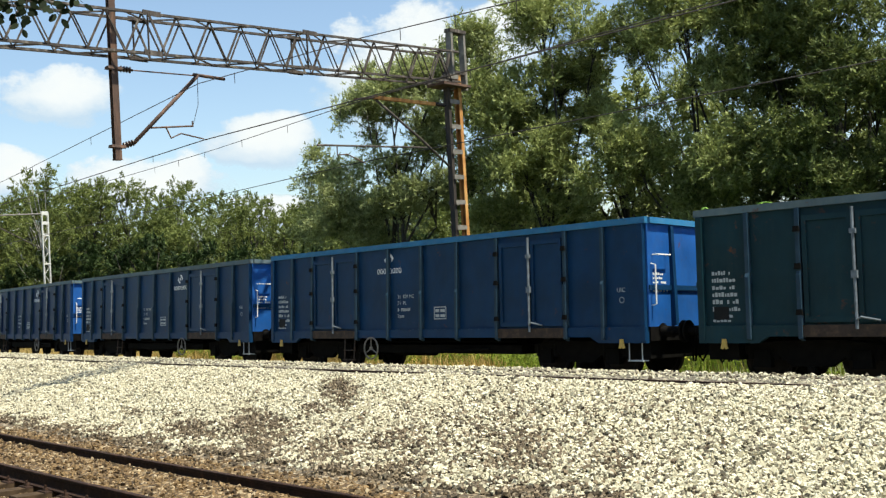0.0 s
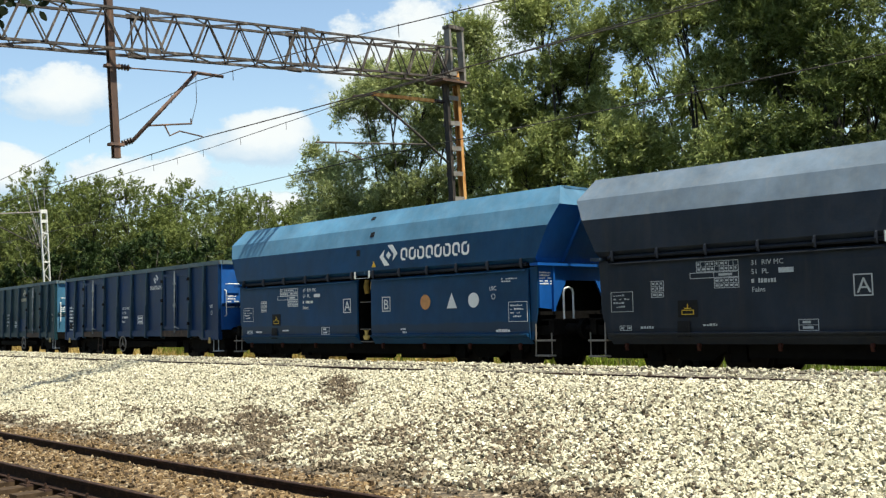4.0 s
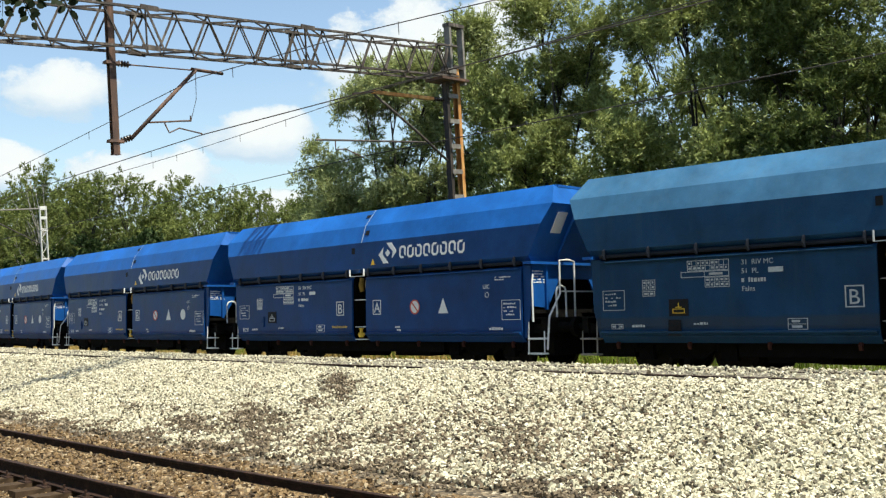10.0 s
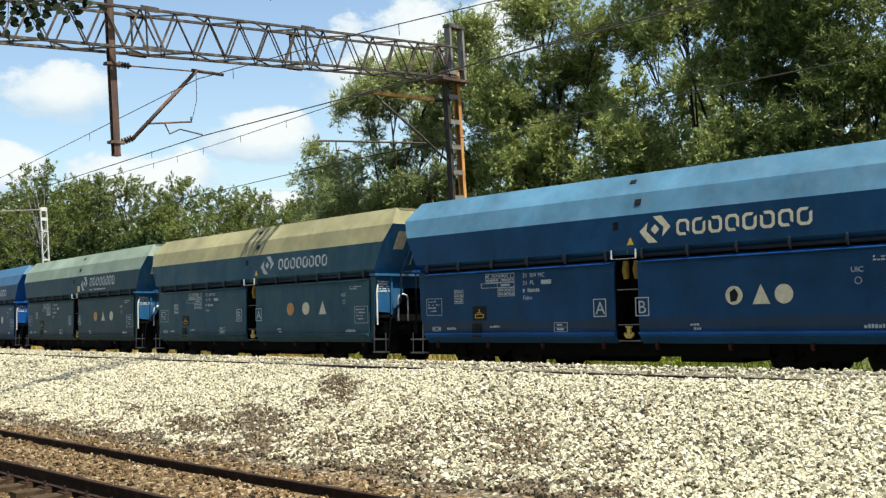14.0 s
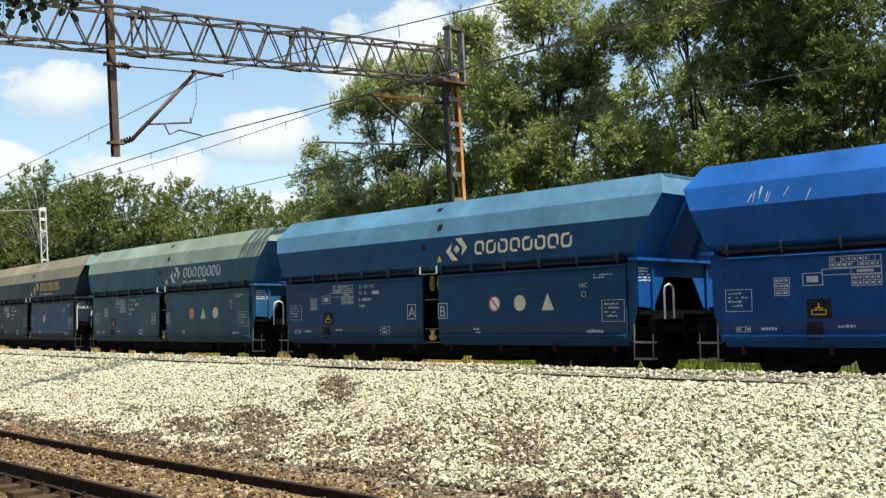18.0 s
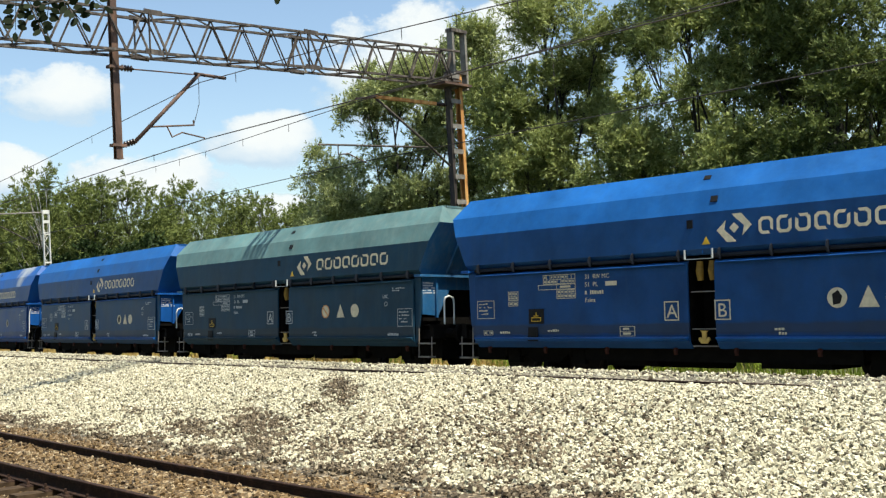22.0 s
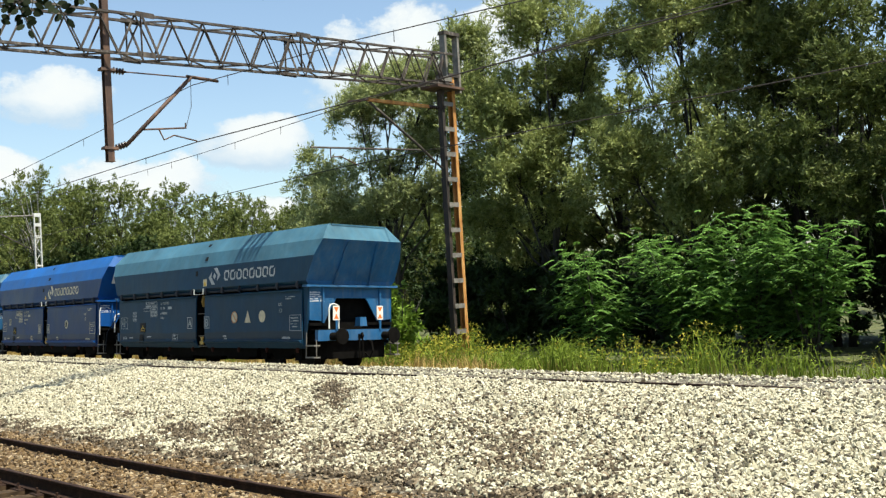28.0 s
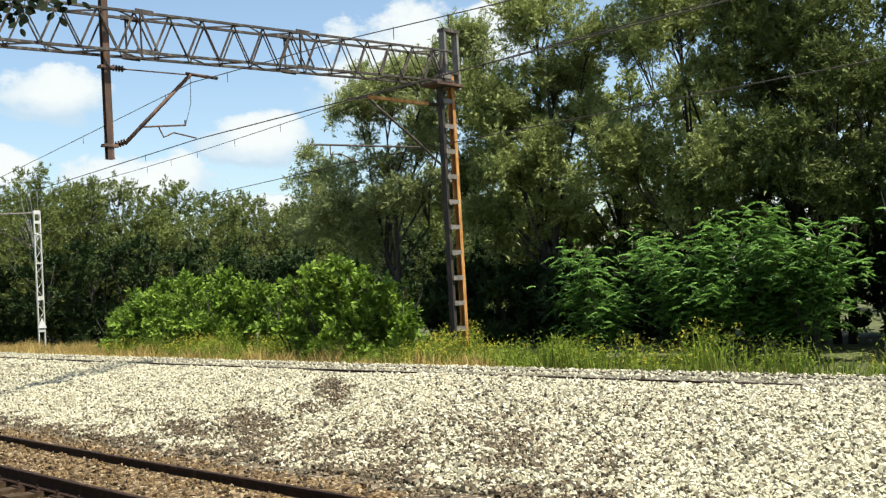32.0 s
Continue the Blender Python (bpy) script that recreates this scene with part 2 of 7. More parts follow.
M["insulator"] = plain("brown_glazed_insulator", (0.03, 0.018, 0.013), 0.25, 0, 3, 0.2)
M["bark"] = rusty("grey_brown_bark", (0.012, 0.010, 0.008), (0.028, 0.023, 0.018), (0.06, 0.052, 0.042), 6, (1, 1, 0.3))
M["birch"] = rusty("white_birch_bark", (0.06, 0.055, 0.05), (0.4, 0.38, 0.35), (0.6, 0.58, 0.54), 7, (1, 1, 1.5))
M["willow"] = leafy("willow_leaf", (0.055, 0.077, 0.02), (0.33, 0.37, 0.127), 0.3, 0.4)
M["silver"] = leafy("silver_willow_leaf", (0.08, 0.10, 0.034), (0.38, 0.42, 0.18), 0.36, 0.4)
# Darker leaf for the right-hand willows: their shade is put into the colour.
M["maple"] = leafy("shaded_willow_leaf", (0.025, 0.04, 0.012), (0.17, 0.205, 0.06), 0.25, 0.4)
M["birchleaf"] = leafy("birch_leaf", (0.052, 0.074, 0.018), (0.18, 0.21, 0.058), 0.32, 0.5)
M["bush"] = leafy("bush_leaf", (0.035, 0.075, 0.01), (0.24, 0.36, 0.05), 0.3, 0.45)
M["robinia"] = leafy("robinia_leaf", (0.022, 0.06, 0.012), (0.16, 0.30, 0.06), 0.3, 0.45)
M["goldenrod"] = leafy("goldenrod_leaf", (0.05, 0.085, 0.012), (0.22, 0.29, 0.035), 0.3, 0.6)
M["grass"] = leafy("weed_blade", (0.04, 0.05, 0.010), (0.21, 0.20, 0.045), 0.3, 0.6)
M["flower"] = leafy("goldenrod_flower", (0.22, 0.22, 0.03), (0.40, 0.36, 0.05), 0.25, 0.7)
# Near-black: the twig's backlit silhouette is put into its leaf colour.
M["neartwig"] = leafy("shaded_leaf", (0.006, 0.011, 0.004), (0.012, 0.02, 0.007), 0.05, 0.7)
M["lampboard"] = plain("white_reflector_board", (0.78, 0.76, 0.7), 0.4, 0, 12, 0.05)
M["lamp_red"] = plain("orange_red_reflector", (0.8, 0.2, 0.04), 0.35, 0, 12, 0.1)


# ---- building helpers ----
class Geo:
    """A mesh under construction: lists of points and faces."""

    def __init__(self):
        self.v, self.f = [], []

    def add(self, pts, faces):
        k = len(self.v)
        self.v += [tuple(p) for p in pts]
        self.f += [tuple(i + k for i in q) for q in faces]
        return self

    def box(self, x0, x1, y0, y1, z0, z1, m=None, taper=0.0):
        t = taper
        pts = [Vector((x, y, z)) for z, q in ((z0, 0), (z1, t)) for x, y in ((x0 + q, y0 + q), (x1 - q, y0 + q), (x1 - q, y1 - q), (x0 + q, y1 - q))]
        if m:
            pts = [m @ p for p in pts]
        return self.add(pts, [(3, 2, 1, 0), (4, 5, 6, 7), (0, 1, 5, 4), (1, 2, 6, 5), (2, 3, 7, 6), (3, 0, 4, 7)])

    def prism(self, outline, a, b, axis="x"):
        """An outline (pairs) drawn out from a to b along an axis."""
        def at(p, q, w):
            return {"x": (w, p, q), "y": (p, w, q), "z": (p, q, w)}[axis]
        n = len(outline)
        pts = [at(p, q, a) for p, q in outline] + [at(p, q, b) for p, q in outline]
        return self.add(pts, [tuple(range(n))[::-1], tuple(range(n, 2 * n))] + [(i, (i + 1) % n, (i + 1) % n + n, i + n) for i in range(n)])

    def tube(self, path, radius, sides=6, cap=True):
        path = [Vector(p) for p in path]
        rad = radius if hasattr(radius, "__len__") else [radius] * len(path)
        k, rings = len(self.v), []
        for i, p in enumerate(path):
            d = (path[min(i + 1, len(path) - 1)] - path[max(i - 1, 0)]).normalized()
            a = d.orthogonal().normalized() if i == 0 else (last - d * last.dot(d)).normalized()
            last, b = a, d.cross(a)
            for j in range(sides):
                w = 2 * math.pi * j / sides
                self.v.append(tuple(p + (a * math.cos(w) + b * math.sin(w)) * rad[i]))
        for i in range(len(path) - 1):
            for j in range(sides):
                a, b = k + i * sides + j, k + i * sides + (j + 1) % sides
                self.f.append((a, b, b + sides, a + sides))
        if cap:
            self.f.append(tuple(range(k, k + sides))[::-1])
            self.f.append(tuple(range(k + (len(path) - 1) * sides, k + len(path) * sides)))
        return self

    def disc(self, centre, radius, axis, depth, sides=20):
        c, d = Vector(centre), Vector(axis).normalized()
        return self.tube([c, c + d * depth], radius, sides)

    def mesh(self, name, smooth=False):
        me = bpy.data.meshes.new(name)
        me.from_pydata(self.v, [], self.f)
        me.validate()
        if smooth:
            me.shade_smooth()
        return me


def fast_mesh(name, verts, faces, index=None, mats=()):
    """A mesh from arrays: points (n, 3), faces (m, 3 or 4), one material index a face."""
    me = bpy.data.meshes.new(name)
    k = faces.shape[1]
    me.vertices.add(len(verts))
    me.vertices.foreach_set("co", np.ascontiguousarray(verts, dtype=np.float32).ravel())
    me.loops.add(faces.size)
    me.loops.foreach_set("vertex_index", np.ascontiguousarray(faces, dtype=np.int32).ravel())
    me.polygons.add(len(faces))
    me.polygons.foreach_set("loop_start", np.arange(0, faces.size, k, dtype=np.int32))
    me.polygons.foreach_set("loop_total", np.full(len(faces), k, dtype=np.int32))
    for m in mats:
        me.materials.append(m)
    if index is not None:
        me.polygons.foreach_set("material_index", np.ascontiguousarray(index, dtype=np.int32))
    me.update(calc_edges=True)
    return me


def part(name, data, mat, parent=None, label="", m=None, smooth=False, bevel=0.0):
    """One mesh object under a thing or a part. data: a Geo or a mesh that several share."""
    me = data.mesh(name, smooth) if isinstance(data, Geo) else data
    if not me.materials:
        me.materials.append(mat)
    ob = new(name, me)
    if me.materials[0] != mat:
        ob.material_slots[0].link = "OBJECT"
        ob.material_slots[0].material = mat
    if parent:
        ob.parent = parent
    if m is not None:
        ob.matrix_basis = m
    if bevel:
        b = ob.modifiers.new("worn_edge", "BEVEL")
        b.width, b.segments, b.limit_method = bevel, 2, "ANGLE"
    if label:
        tagged(ob, label)
    if name in WRITING:
        tagged(ob, kind="stuff")
    return ob


WRITING = {"name_block", "name_line", "data_table", "data_panel", "number_block", "tare_line", "top_line", "end_writing", "panel_mark", "scrawl", "notice_panel", "emblem_bar", "lime_streak"}


def thing(name, label, category, group="", kind="", m=None):
    ob = new(name)
    ob.empty_display_size = 0.2
    if m is not None:
        ob.matrix_basis = m
    return tagged(ob, label, category, group, kind)


# ---- ground ----
PROFILE = [(-400, 0.6), (-20, 0.6), (0, 0.6), (2, 0.55), (3.4, 0.0), (4.0, -0.07), (5.5, -0.10), (5.8, -0.045), (7.0, -0.055), (8.2, -0.05), (9.0, 0.0), (10, 0.13), (11, 0.27), (12, 0.41), (12.9, 0.50),
           (13.3, 0.525), (13.58, 0.53), (13.66, 0.565), (14.2, 0.545), (14.7, 0.495), (15.08, 0.445), (15.16, 0.48), (15.8, 0.43), (16.2, 0.35), (16.7, -0.06), (16.9, -0.14), (19.3, -0.2), (20.6, -0.5), (24, -0.55), (1500, -0.6)]
PY, PZ = np.array([a for a, _ in PROFILE], float), np.array([b for _, b in PROFILE])
bend_np = np.vectorize(bend)


def lump(x, y):
    """Gentle unevenness of the tipped stone."""
    return (np.sin(x * 0.9 + 1.3 * np.sin(y * 0.7)) * np.sin(y * 1.1 + 0.8 * np.sin(x * 0.53)) * 0.5 + np.sin(x * 2.3 + y * 1.7) * np.sin(y * 2.9 - x * 0.8) * 0.25)


def ground_z(x, s):
    """Height of the ground at x and at the distance s from the railway's own base line."""
    fall = np.clip(1 - np.maximum(s - 20.5, 0) / 8, 0, 1) * np.clip(1 + np.minimum(s - 3, 0) / 8, 0, 1)
    z = np.interp(s, PY, PZ) - 0.0576 * bend_np(x) * fall
    slope_part = np.exp(-((s - 11.0) / 2.2) ** 2)
    crest = np.exp(-((s - 14.4) / 1.6) ** 2)
    return z + lump(x, s) * (0.10 * slope_part + 0.012 * crest)


def stained(x, y, s, rng):
    """Where brown ballast lies: 0 fresh, 1 stained, 2 old track bed."""
    wave = 0.35 * np.sin(x * 3.1 + 2 * np.sin(y * 2.3)) * np.sin(y * 4.1 + x) + 0.22 * np.sin(x * 7.7 - y * 5.1)
    rag = wave + rng.normal(0, 0.2, len(x))
    clean = np.ones(len(x))
    for k, (sx, sy, a, b, turn) in enumerate(SPOTS):
        c, q = math.cos(radians(turn)), math.sin(radians(turn))
        u, w = ((x - sx) * c + (y - sy) * q) / a, ((y - sy) * c - (x - sx) * q) / b
        clean *= 1 - (0.96 if k < 5 else 0.6) * np.exp(-0.5 * np.maximum(np.hypot(u, w) + wave * 0.8, 0) ** 4)
    clean *= 1 - 0.36 * np.exp(-((x + 9.6) / 3.0) ** 2 - ((s - 10.0) / 2.2) ** 2)
    out = (rng.uniform(0, 1, len(x)) > clean).astype(int)
    out[(s + rag * 1.1 < 8.42)] = 1
    out[(s + rag * 0.5 < 7.75)] = 2
    return out


def build_ground():
    xs = np.concatenate([[-900, -500, -330, -250, -200, -160, -130, -110, -95, -82], np.arange(-72, -40, 1.0), np.arange(-40, 2, 0.25), np.arange(2, 20, 1.5), [24, 30, 45, 70, 110, 160, 220, 300, 400, 700]])
    ss = np.concatenate([[-400, -150, -60, -20, -8, -3, 0, 1, 2, 2.8], np.arange(3.4, 8.2, 0.4), np.arange(8.2, 13.3, 0.2), np.arange(13.3, 21, 0.3), [21.5, 22.5, 24, 26, 29, 33, 40, 55, 80, 130, 220, 400, 800, 1500]])
    X, S = np.meshgrid(xs, ss, indexing="ij")
    B = bend_np(X)
    far = np.clip((np.abs(S - 10) - 60) / 200, 0, 1)
    Y = S + B * (1 - far)
    Z = ground_z(X.ravel(), S.ravel()).reshape(X.shape)
    v = np.stack([X, Y, Z], -1).reshape(-1, 3)
    ny = len(ss)
    i, j = np.meshgrid(np.arange(len(xs) - 1), np.arange(ny - 1), indexing="ij")
    a = (i * ny + j).ravel()
    f = np.stack([a, a + ny, a + ny + 1, a + 1], 1)
    mx, ms = (X[:-1, :-1] + X[1:, 1:]).ravel() / 2, (S[:-1, :-1] + S[1:, 1:]).ravel() / 2
    my = (Y[:-1, :-1] + Y[1:, 1:]).ravel() / 2
    st = stained(mx, my, ms, np.random.default_rng(5))
    idx = np.where((ms < 2.6) | (ms > 20.2), 0, np.where(ms > 16.6, 3, st + 1))
    me = fast_mesh("ground", v, f, idx, [M["soil"], M["ballast"], M["ballast_dirty"], M["ballast_old"]])
    tagged(new("ground", me), "railway embankment of pale ballast and weedy soil", "ground", kind="structure")


def build_stones():
    """Loose ballast: each stone a small irregular block."""
    rng = np.random.default_rng(11)
    block_form = np.array([(x, y, z) for z in (-1, 1) for x, y in ((-1, -1), (1, -1), (1, 1), (-1, 1))], float) * np.array([0.72, 0.62, 0.55])
    block_form[4:] *= np.array([0.8, 0.8, 1.0])
    tris = np.array([(4, 5, 6), (4, 6, 7), (0, 1, 5), (0, 5, 4), (1, 2, 6), (1, 6, 5), (2, 3, 7), (2, 7, 6), (3, 0, 4), (3, 4, 7)])

    def field(name, label, x0, x1, s0, s1, count, size, lift, bury=(), clear=0.06):
        x = rng.uniform(x0, x1, count)
        s = rng.uniform(s0, s1, count)
        for rs in bury:
            keep = (s < rs - clear) | (s > rs + 0.06)
            x, s = x[keep], s[keep]
        keep = x < 0.6 - 0.34 * s
        x, s = x[keep], s[keep]
        n = len(x)
        y = s + bend_np(x)
        z = ground_z(x, s) + lift + rng.uniform(-0.022, 0.03, n)
        r = rng.uniform(size[0], size[1], (n, 1)) * 0.5 * rng.uniform(0.65, 1.35, (n, 3))
        p = (block_form[None] + rng.uniform(-0.3, 0.3, (n, 8, 3))) * r[:, None] * 1.35
        turn = rng.uniform(0, math.pi, n)
        q = np.stack([np.cos(turn), rng.normal(0, 0.2, n), rng.normal(0, 0.2, n), np.sin(turn)], 1)
        q /= np.linalg.norm(q, axis=1, keepdims=True)
        w, a, b, c = q.T
        R = np.stack([1 - 2 * (b * b + c * c), 2 * (a * b - c * w), 2 * (a * c + b * w), 2 * (a * b + c * w), 1 - 2 * (a * a + c * c), 2 * (b * c - a * w),
                      2 * (a * c - b * w), 2 * (b * c + a * w), 1 - 2 * (a * a + b * b)], 1).reshape(n, 3, 3)
        p = np.einsum("nij,nkj->nki", R, p) + np.stack([x, y, z + r[:, 2] * 0.35], 1)[:, None]
        f = (tris[None] + 8 * np.arange(n)[:, None, None]).reshape(-1, 3)
        st = stained(x, y, s, rng)
        idx = np.repeat(st, 10)
        me = fast_mesh(name, p.reshape(-1, 3), f, idx, [M["stone"], M["stone_dirty"], M["stone_old"]])
        me.shade_flat()
        tagged(new(name, me), label, "ballast", kind="stuff")

    field("ballast_stones", "fresh pale crushed stone on the embankment slope", -13, -2.5, 8.1, 13.3, 52000, (0.026, 0.056), 0.010)
    field("ballast_stones", "fresh pale crushed stone on the embankment slope", -26, -13, 8.0, 13.3, 42000, (0.025, 0.052), 0.010)
    field("ballast_stones", "pale crushed stone on the distant slope", -46, -26, 8.5, 13.3, 14000, (0.036, 0.066), 0.008)
    field("ballast_stones", "pale crushed stone filled round the buried track", -46, -2.5, 13.2, 16.5, 14000, (0.028, 0.052), -0.014, bury=(13.62, 15.12), clear=0.3)
    field("ballast_stones", "old brown ballast between rusty rails", -20, -7.5, 4.4, 8.5, 10000, (0.025, 0.055), -0.01, bury=(5.5, 7.0))


def rail_line(label, s, z_plane, x0, x1):
    """One rail, laid in lengths along the curve: foot, web and head, with fishplates at the joints."""
    outline = [(-0.075, -0.172), (0.075, -0.172), (0.075, -0.158), (0.012, -0.140), (0.012, -0.045), (0.036, -0.034), (0.036, -0.006), (0.028, 0.0),
               (-0.028, 0.0), (-0.036, -0.006), (-0.036, -0.034), (-0.012, -0.045), (-0.012, -0.140), (-0.075, -0.158)]
    top, n = thing("rail", label, "rail", "railway rails"), len(outline)
    cuts = np.linspace(x0, x1, max(2, round((x1 - x0) / 30)) + 1)
    for a, b in zip(cuts, cuts[1:]):
        g = Geo()
        xs = np.linspace(a + 0.004, b - 0.004, 14)
        for x in xs:
            g.v += [tuple(plane(x, s + p, z_plane + q)) for p, q in outline]
        for i in range(len(xs) - 1):
            g.f += [(i * n + j, i * n + (j + 1) % n, (i + 1) * n + (j + 1) % n, (i + 1) * n + j) for j in range(n)]
        g.f += [tuple(range(n))[::-1], tuple(range((len(xs) - 1) * n, len(xs) * n))]
        part("rail_length", g, M["rail"], top)
        g = Geo()
        for sd in (-1, 1):
            g.add([plane(b + dx, s + sd * w, z_plane - dz) for dx in (-0.3, 0.3) for w, dz in ((0.014, 0.05), (0.036, 0.055), (0.03, 0.135), (0.014, 0.14))],
                  [(0, 1, 2, 3), (7, 6, 5, 4), (0, 4, 5, 1), (1, 5, 6, 2), (2, 6, 7, 3), (3, 7, 4, 0)])
        part("fishplate", g, M["rail"], top)
    return top


def build_tracks():
    build_ground()
    near = [rail_line("rusty dark rail spiked to old timber sleepers", s, -1.831, -120, 60) for s in (7.12, 5.615)]
    for s in (13.69, 15.195):
        rail_line("rusty rail nearly buried in fresh pale ballast", s, -0.952, -250, 200)
    for s in (17.44, 18.945):
        rail_line("rail of the running line under the train", s, -1.22, -340, 320)
    # sleepers, base plates and spikes of the old near track
    wood = Geo().box(-0.13, 0.13, -1.28, 1.28, -0.15, 0.0, taper=0.012).mesh("railway_sleeper")
    plate = Geo().box(-0.12, 0.12, -0.17, 0.17, 0.0, 0.018, taper=0.006)
    plate.box(-0.05, 0.05, -0.14, -0.085, 0.0, 0.05, taper=0.01).box(-0.05, 0.05, 0.085, 0.14, 0.0, 0.05, taper=0.01)
    plate.disc((0, -0.115, 0.04), 0.017, (0, 0, 1), 0.05, 6).disc((0, 0.115, 0.04), 0.017, (0, 0, 1), 0.05, 6)
    plate = plate.mesh("base_plate")
    rng = random.Random(3)
    x = -46.0
    while x < -4:
        a = math.atan(slope(x))
        m = TILT @ Matrix.Translation((x, 6.37 + bend(x), -1.831 - 0.19)) @ Matrix.Rotation(a + rng.uniform(-0.02, 0.02), 4, "Z")
        sl = thing("railway_sleeper", "weathered dark timber sleeper half sunk in brown ballast", "sleeper", "sleepers of the old track", m=m)
        part("timber", wood, M["sleeper"], sl)
        for s in (-0.7525, 0.7525):
            part("base_plate", plate, M["rail"], sl, "rusty base plate with spikes", Matrix.Translation((0, s, 0.0)))
        x += 0.6 + rng.uniform(-0.015, 0.015)


build_tracks()
build_stones()


# ---- overhead line ----
def bar_between(g, a, b, w, d=None):
    """A square bar from a to b."""
    a, b = Vector(a), Vector(b)
    q = (b - a).to_track_quat("Z", "X").to_matrix().to_4x4()
    d = d or w
    return g.box(-w / 2, w / 2, -d / 2, d / 2, 0, (b - a).length, Matrix.Translation(a) @ q)


def angle_between(g, a, b, w, t=0.012):
    """An angle-iron bar from a to b."""
    a, b = Vector(a), Vector(b)
    q = Matrix.Translation(a) @ (b - a).to_track_quat("Z", "X").to_matrix().to_4x4()
    n = (b - a).length
    g.box(-w / 2, w / 2, -w / 2, -w / 2 + t, 0, n, q)
    return g.box(-w / 2, -w / 2 + t, -w / 2 + t, w / 2, 0, n, q)


GX = -22.3


def insulator(parent, a, b, r=0.06):
    g = Geo()
    a, b = Vector(a), Vector(b)
    g.tube([a, b], r * 0.35, 8)
    for i in range(4):
        p = a.lerp(b, 0.2 + 0.2 * i)
        g.tube([p - (b - a) * 0.07, p, p + (b - a) * 0.03], [r * 0.5, r, r * 0.4], 12)
    part("insulator", g, M["insulator"], parent, "dark ribbed insulator", smooth=True)


def build_gantry():
    top = thing("catenary_gantry", "rusty lattice gantry with steel mast spanning the tracks", "gantry")

    def zb(y):
        return 8.36 + (y - 12.3) * 0.0445

    def zt(y):
        return 9.36 + (y - 12.3) * 0.045
    y0, y1, hw = 2.6, 24.6, 0.33
    for sx in (-hw, hw):
        for zf, nm in ((zb, "bottom_chord"), (zt, "top_chord")):
            g = Geo()
            angle_between(g, (GX + sx, y0, zf(y0)), (GX + sx, y1, zf(y1)), 0.078)
            part(nm, g, M["gantry"], top)
    step = 0.98
    n = int((y1 - y0) / step)
    for i in range(n):
        ya = y0 + i * step
        for sx in (-hw, hw):
            yo = ya + (step / 2 if sx < 0 else 0.0)
            ym = yo + step / 2
            for a, b in (((yo, zb(yo)), (ym, zt(ym))), ((ym, zt(ym)), (yo + step, zb(yo + step)))):
                g = Geo()
                angle_between(g, (GX + sx, a[0], a[1]), (GX + sx, b[0], b[1]), 0.036 if sx < 0 else 0.044)
                part("diagonal", g, M["gantry"], top)
        for zf in (zb, zt):
            g = Geo()
            s = 1 if i % 2 else -1
            angle_between(g, (GX - hw * s, ya, zf(ya)), (GX + hw * s, ya + step, zf(ya + step)), 0.045)
            part("lacing_bar", g, M["gantry"], top)
    for ys in (13.15, 18.2):
        for sx in (-hw - 0.03, hw + 0.03):
            for zf in (zb, zt):
                g = Geo().box(GX + sx - 0.012, GX + sx + 0.012, ys - 0.25, ys + 0.25, zf(ys) - 0.065, zf(ys) + 0.065, taper=0.0)
                part("splice_plate", g, M["gantry"], top, "rusty bolted splice plate")
            g = Geo()
            bar_between(g, (GX + sx, ys - 0.12, zb(ys)), (GX + sx, ys - 0.12, zt(ys)), 0.06, 0.02)
            bar_between(g, (GX + sx, ys + 0.35, zb(ys)), (GX + sx, ys - 0.1, zt(ys)), 0.06, 0.02)
            part("joint_post", g, M["gantry"], top)
    # hanging post with its bracket
    y = 12.24
    post = [(y - 0.085, GX - 0.075), (y + 0.085, GX - 0.075), (y + 0.085, GX - 0.058), (y + 0.012, GX - 0.058), (y + 0.012, GX + 0.058), (y + 0.085, GX + 0.058),
            (y + 0.085, GX + 0.075), (y - 0.085, GX + 0.075), (y - 0.085, GX + 0.058), (y - 0.012, GX + 0.058), (y - 0.012, GX - 0.058), (y - 0.085, GX - 0.058)]
    part("hanging_post", Geo().prism([(q, p) for p, q in post], 5.74, 9.75, "z"), M["gantry_dark"], top, "brown rusted hanging I-beam")
    for z in (5.72, 9.752):
        part("post_cap", Geo().box(GX - 0.085, GX + 0.085, 12.145, 12.335, z, z + 0.018), M["gantry_dark"], top)
    for z in (6.02, 7.95):
        part("clamp", Geo().box(GX - 0.1, GX + 0.1, 12.06, 12.44, z, z + 0.07, taper=0.01), M["gantry_dark"], top)
    # mast: two legs with batten plates
    for y, w, mt, lab in ((24.17, 0.13, M["mast_dark"], "dark rusted mast channel"), (24.83, 0.14, M["flange"], "bright orange rusted mast channel")):
        s = 1 if y > 24.5 else -1
        d = 0.11 if s > 0 else 0.10
        g = Geo().prism([(GX - d, y), (GX + d, y), (GX + d, y - s * w), (GX + d - 0.018, y - s * w), (GX + d - 0.018, y - s * 0.02), (GX - d + 0.018, y - s * 0.02), (GX - d + 0.018, y - s * w), (GX - d, y - s * w)][::s], -0.9, 9.25, "z")
        part("mast_leg", g, mt, top, lab)
    for i in range(11):
        for sx in (-0.165, 0.155):
            part("batten_plate", Geo().box(GX + sx, GX + sx + 0.01, 24.2, 24.66, 0.62 + 0.84 * i, 0.62 + 0.84 * i + 0.15), M["plate"], top)
    part("mast_footing", Geo().box(GX - 0.45, GX + 0.45, 24.0, 25.0, -1.0, -0.35, taper=0.05), M["concrete"], top, "concrete mast footing")
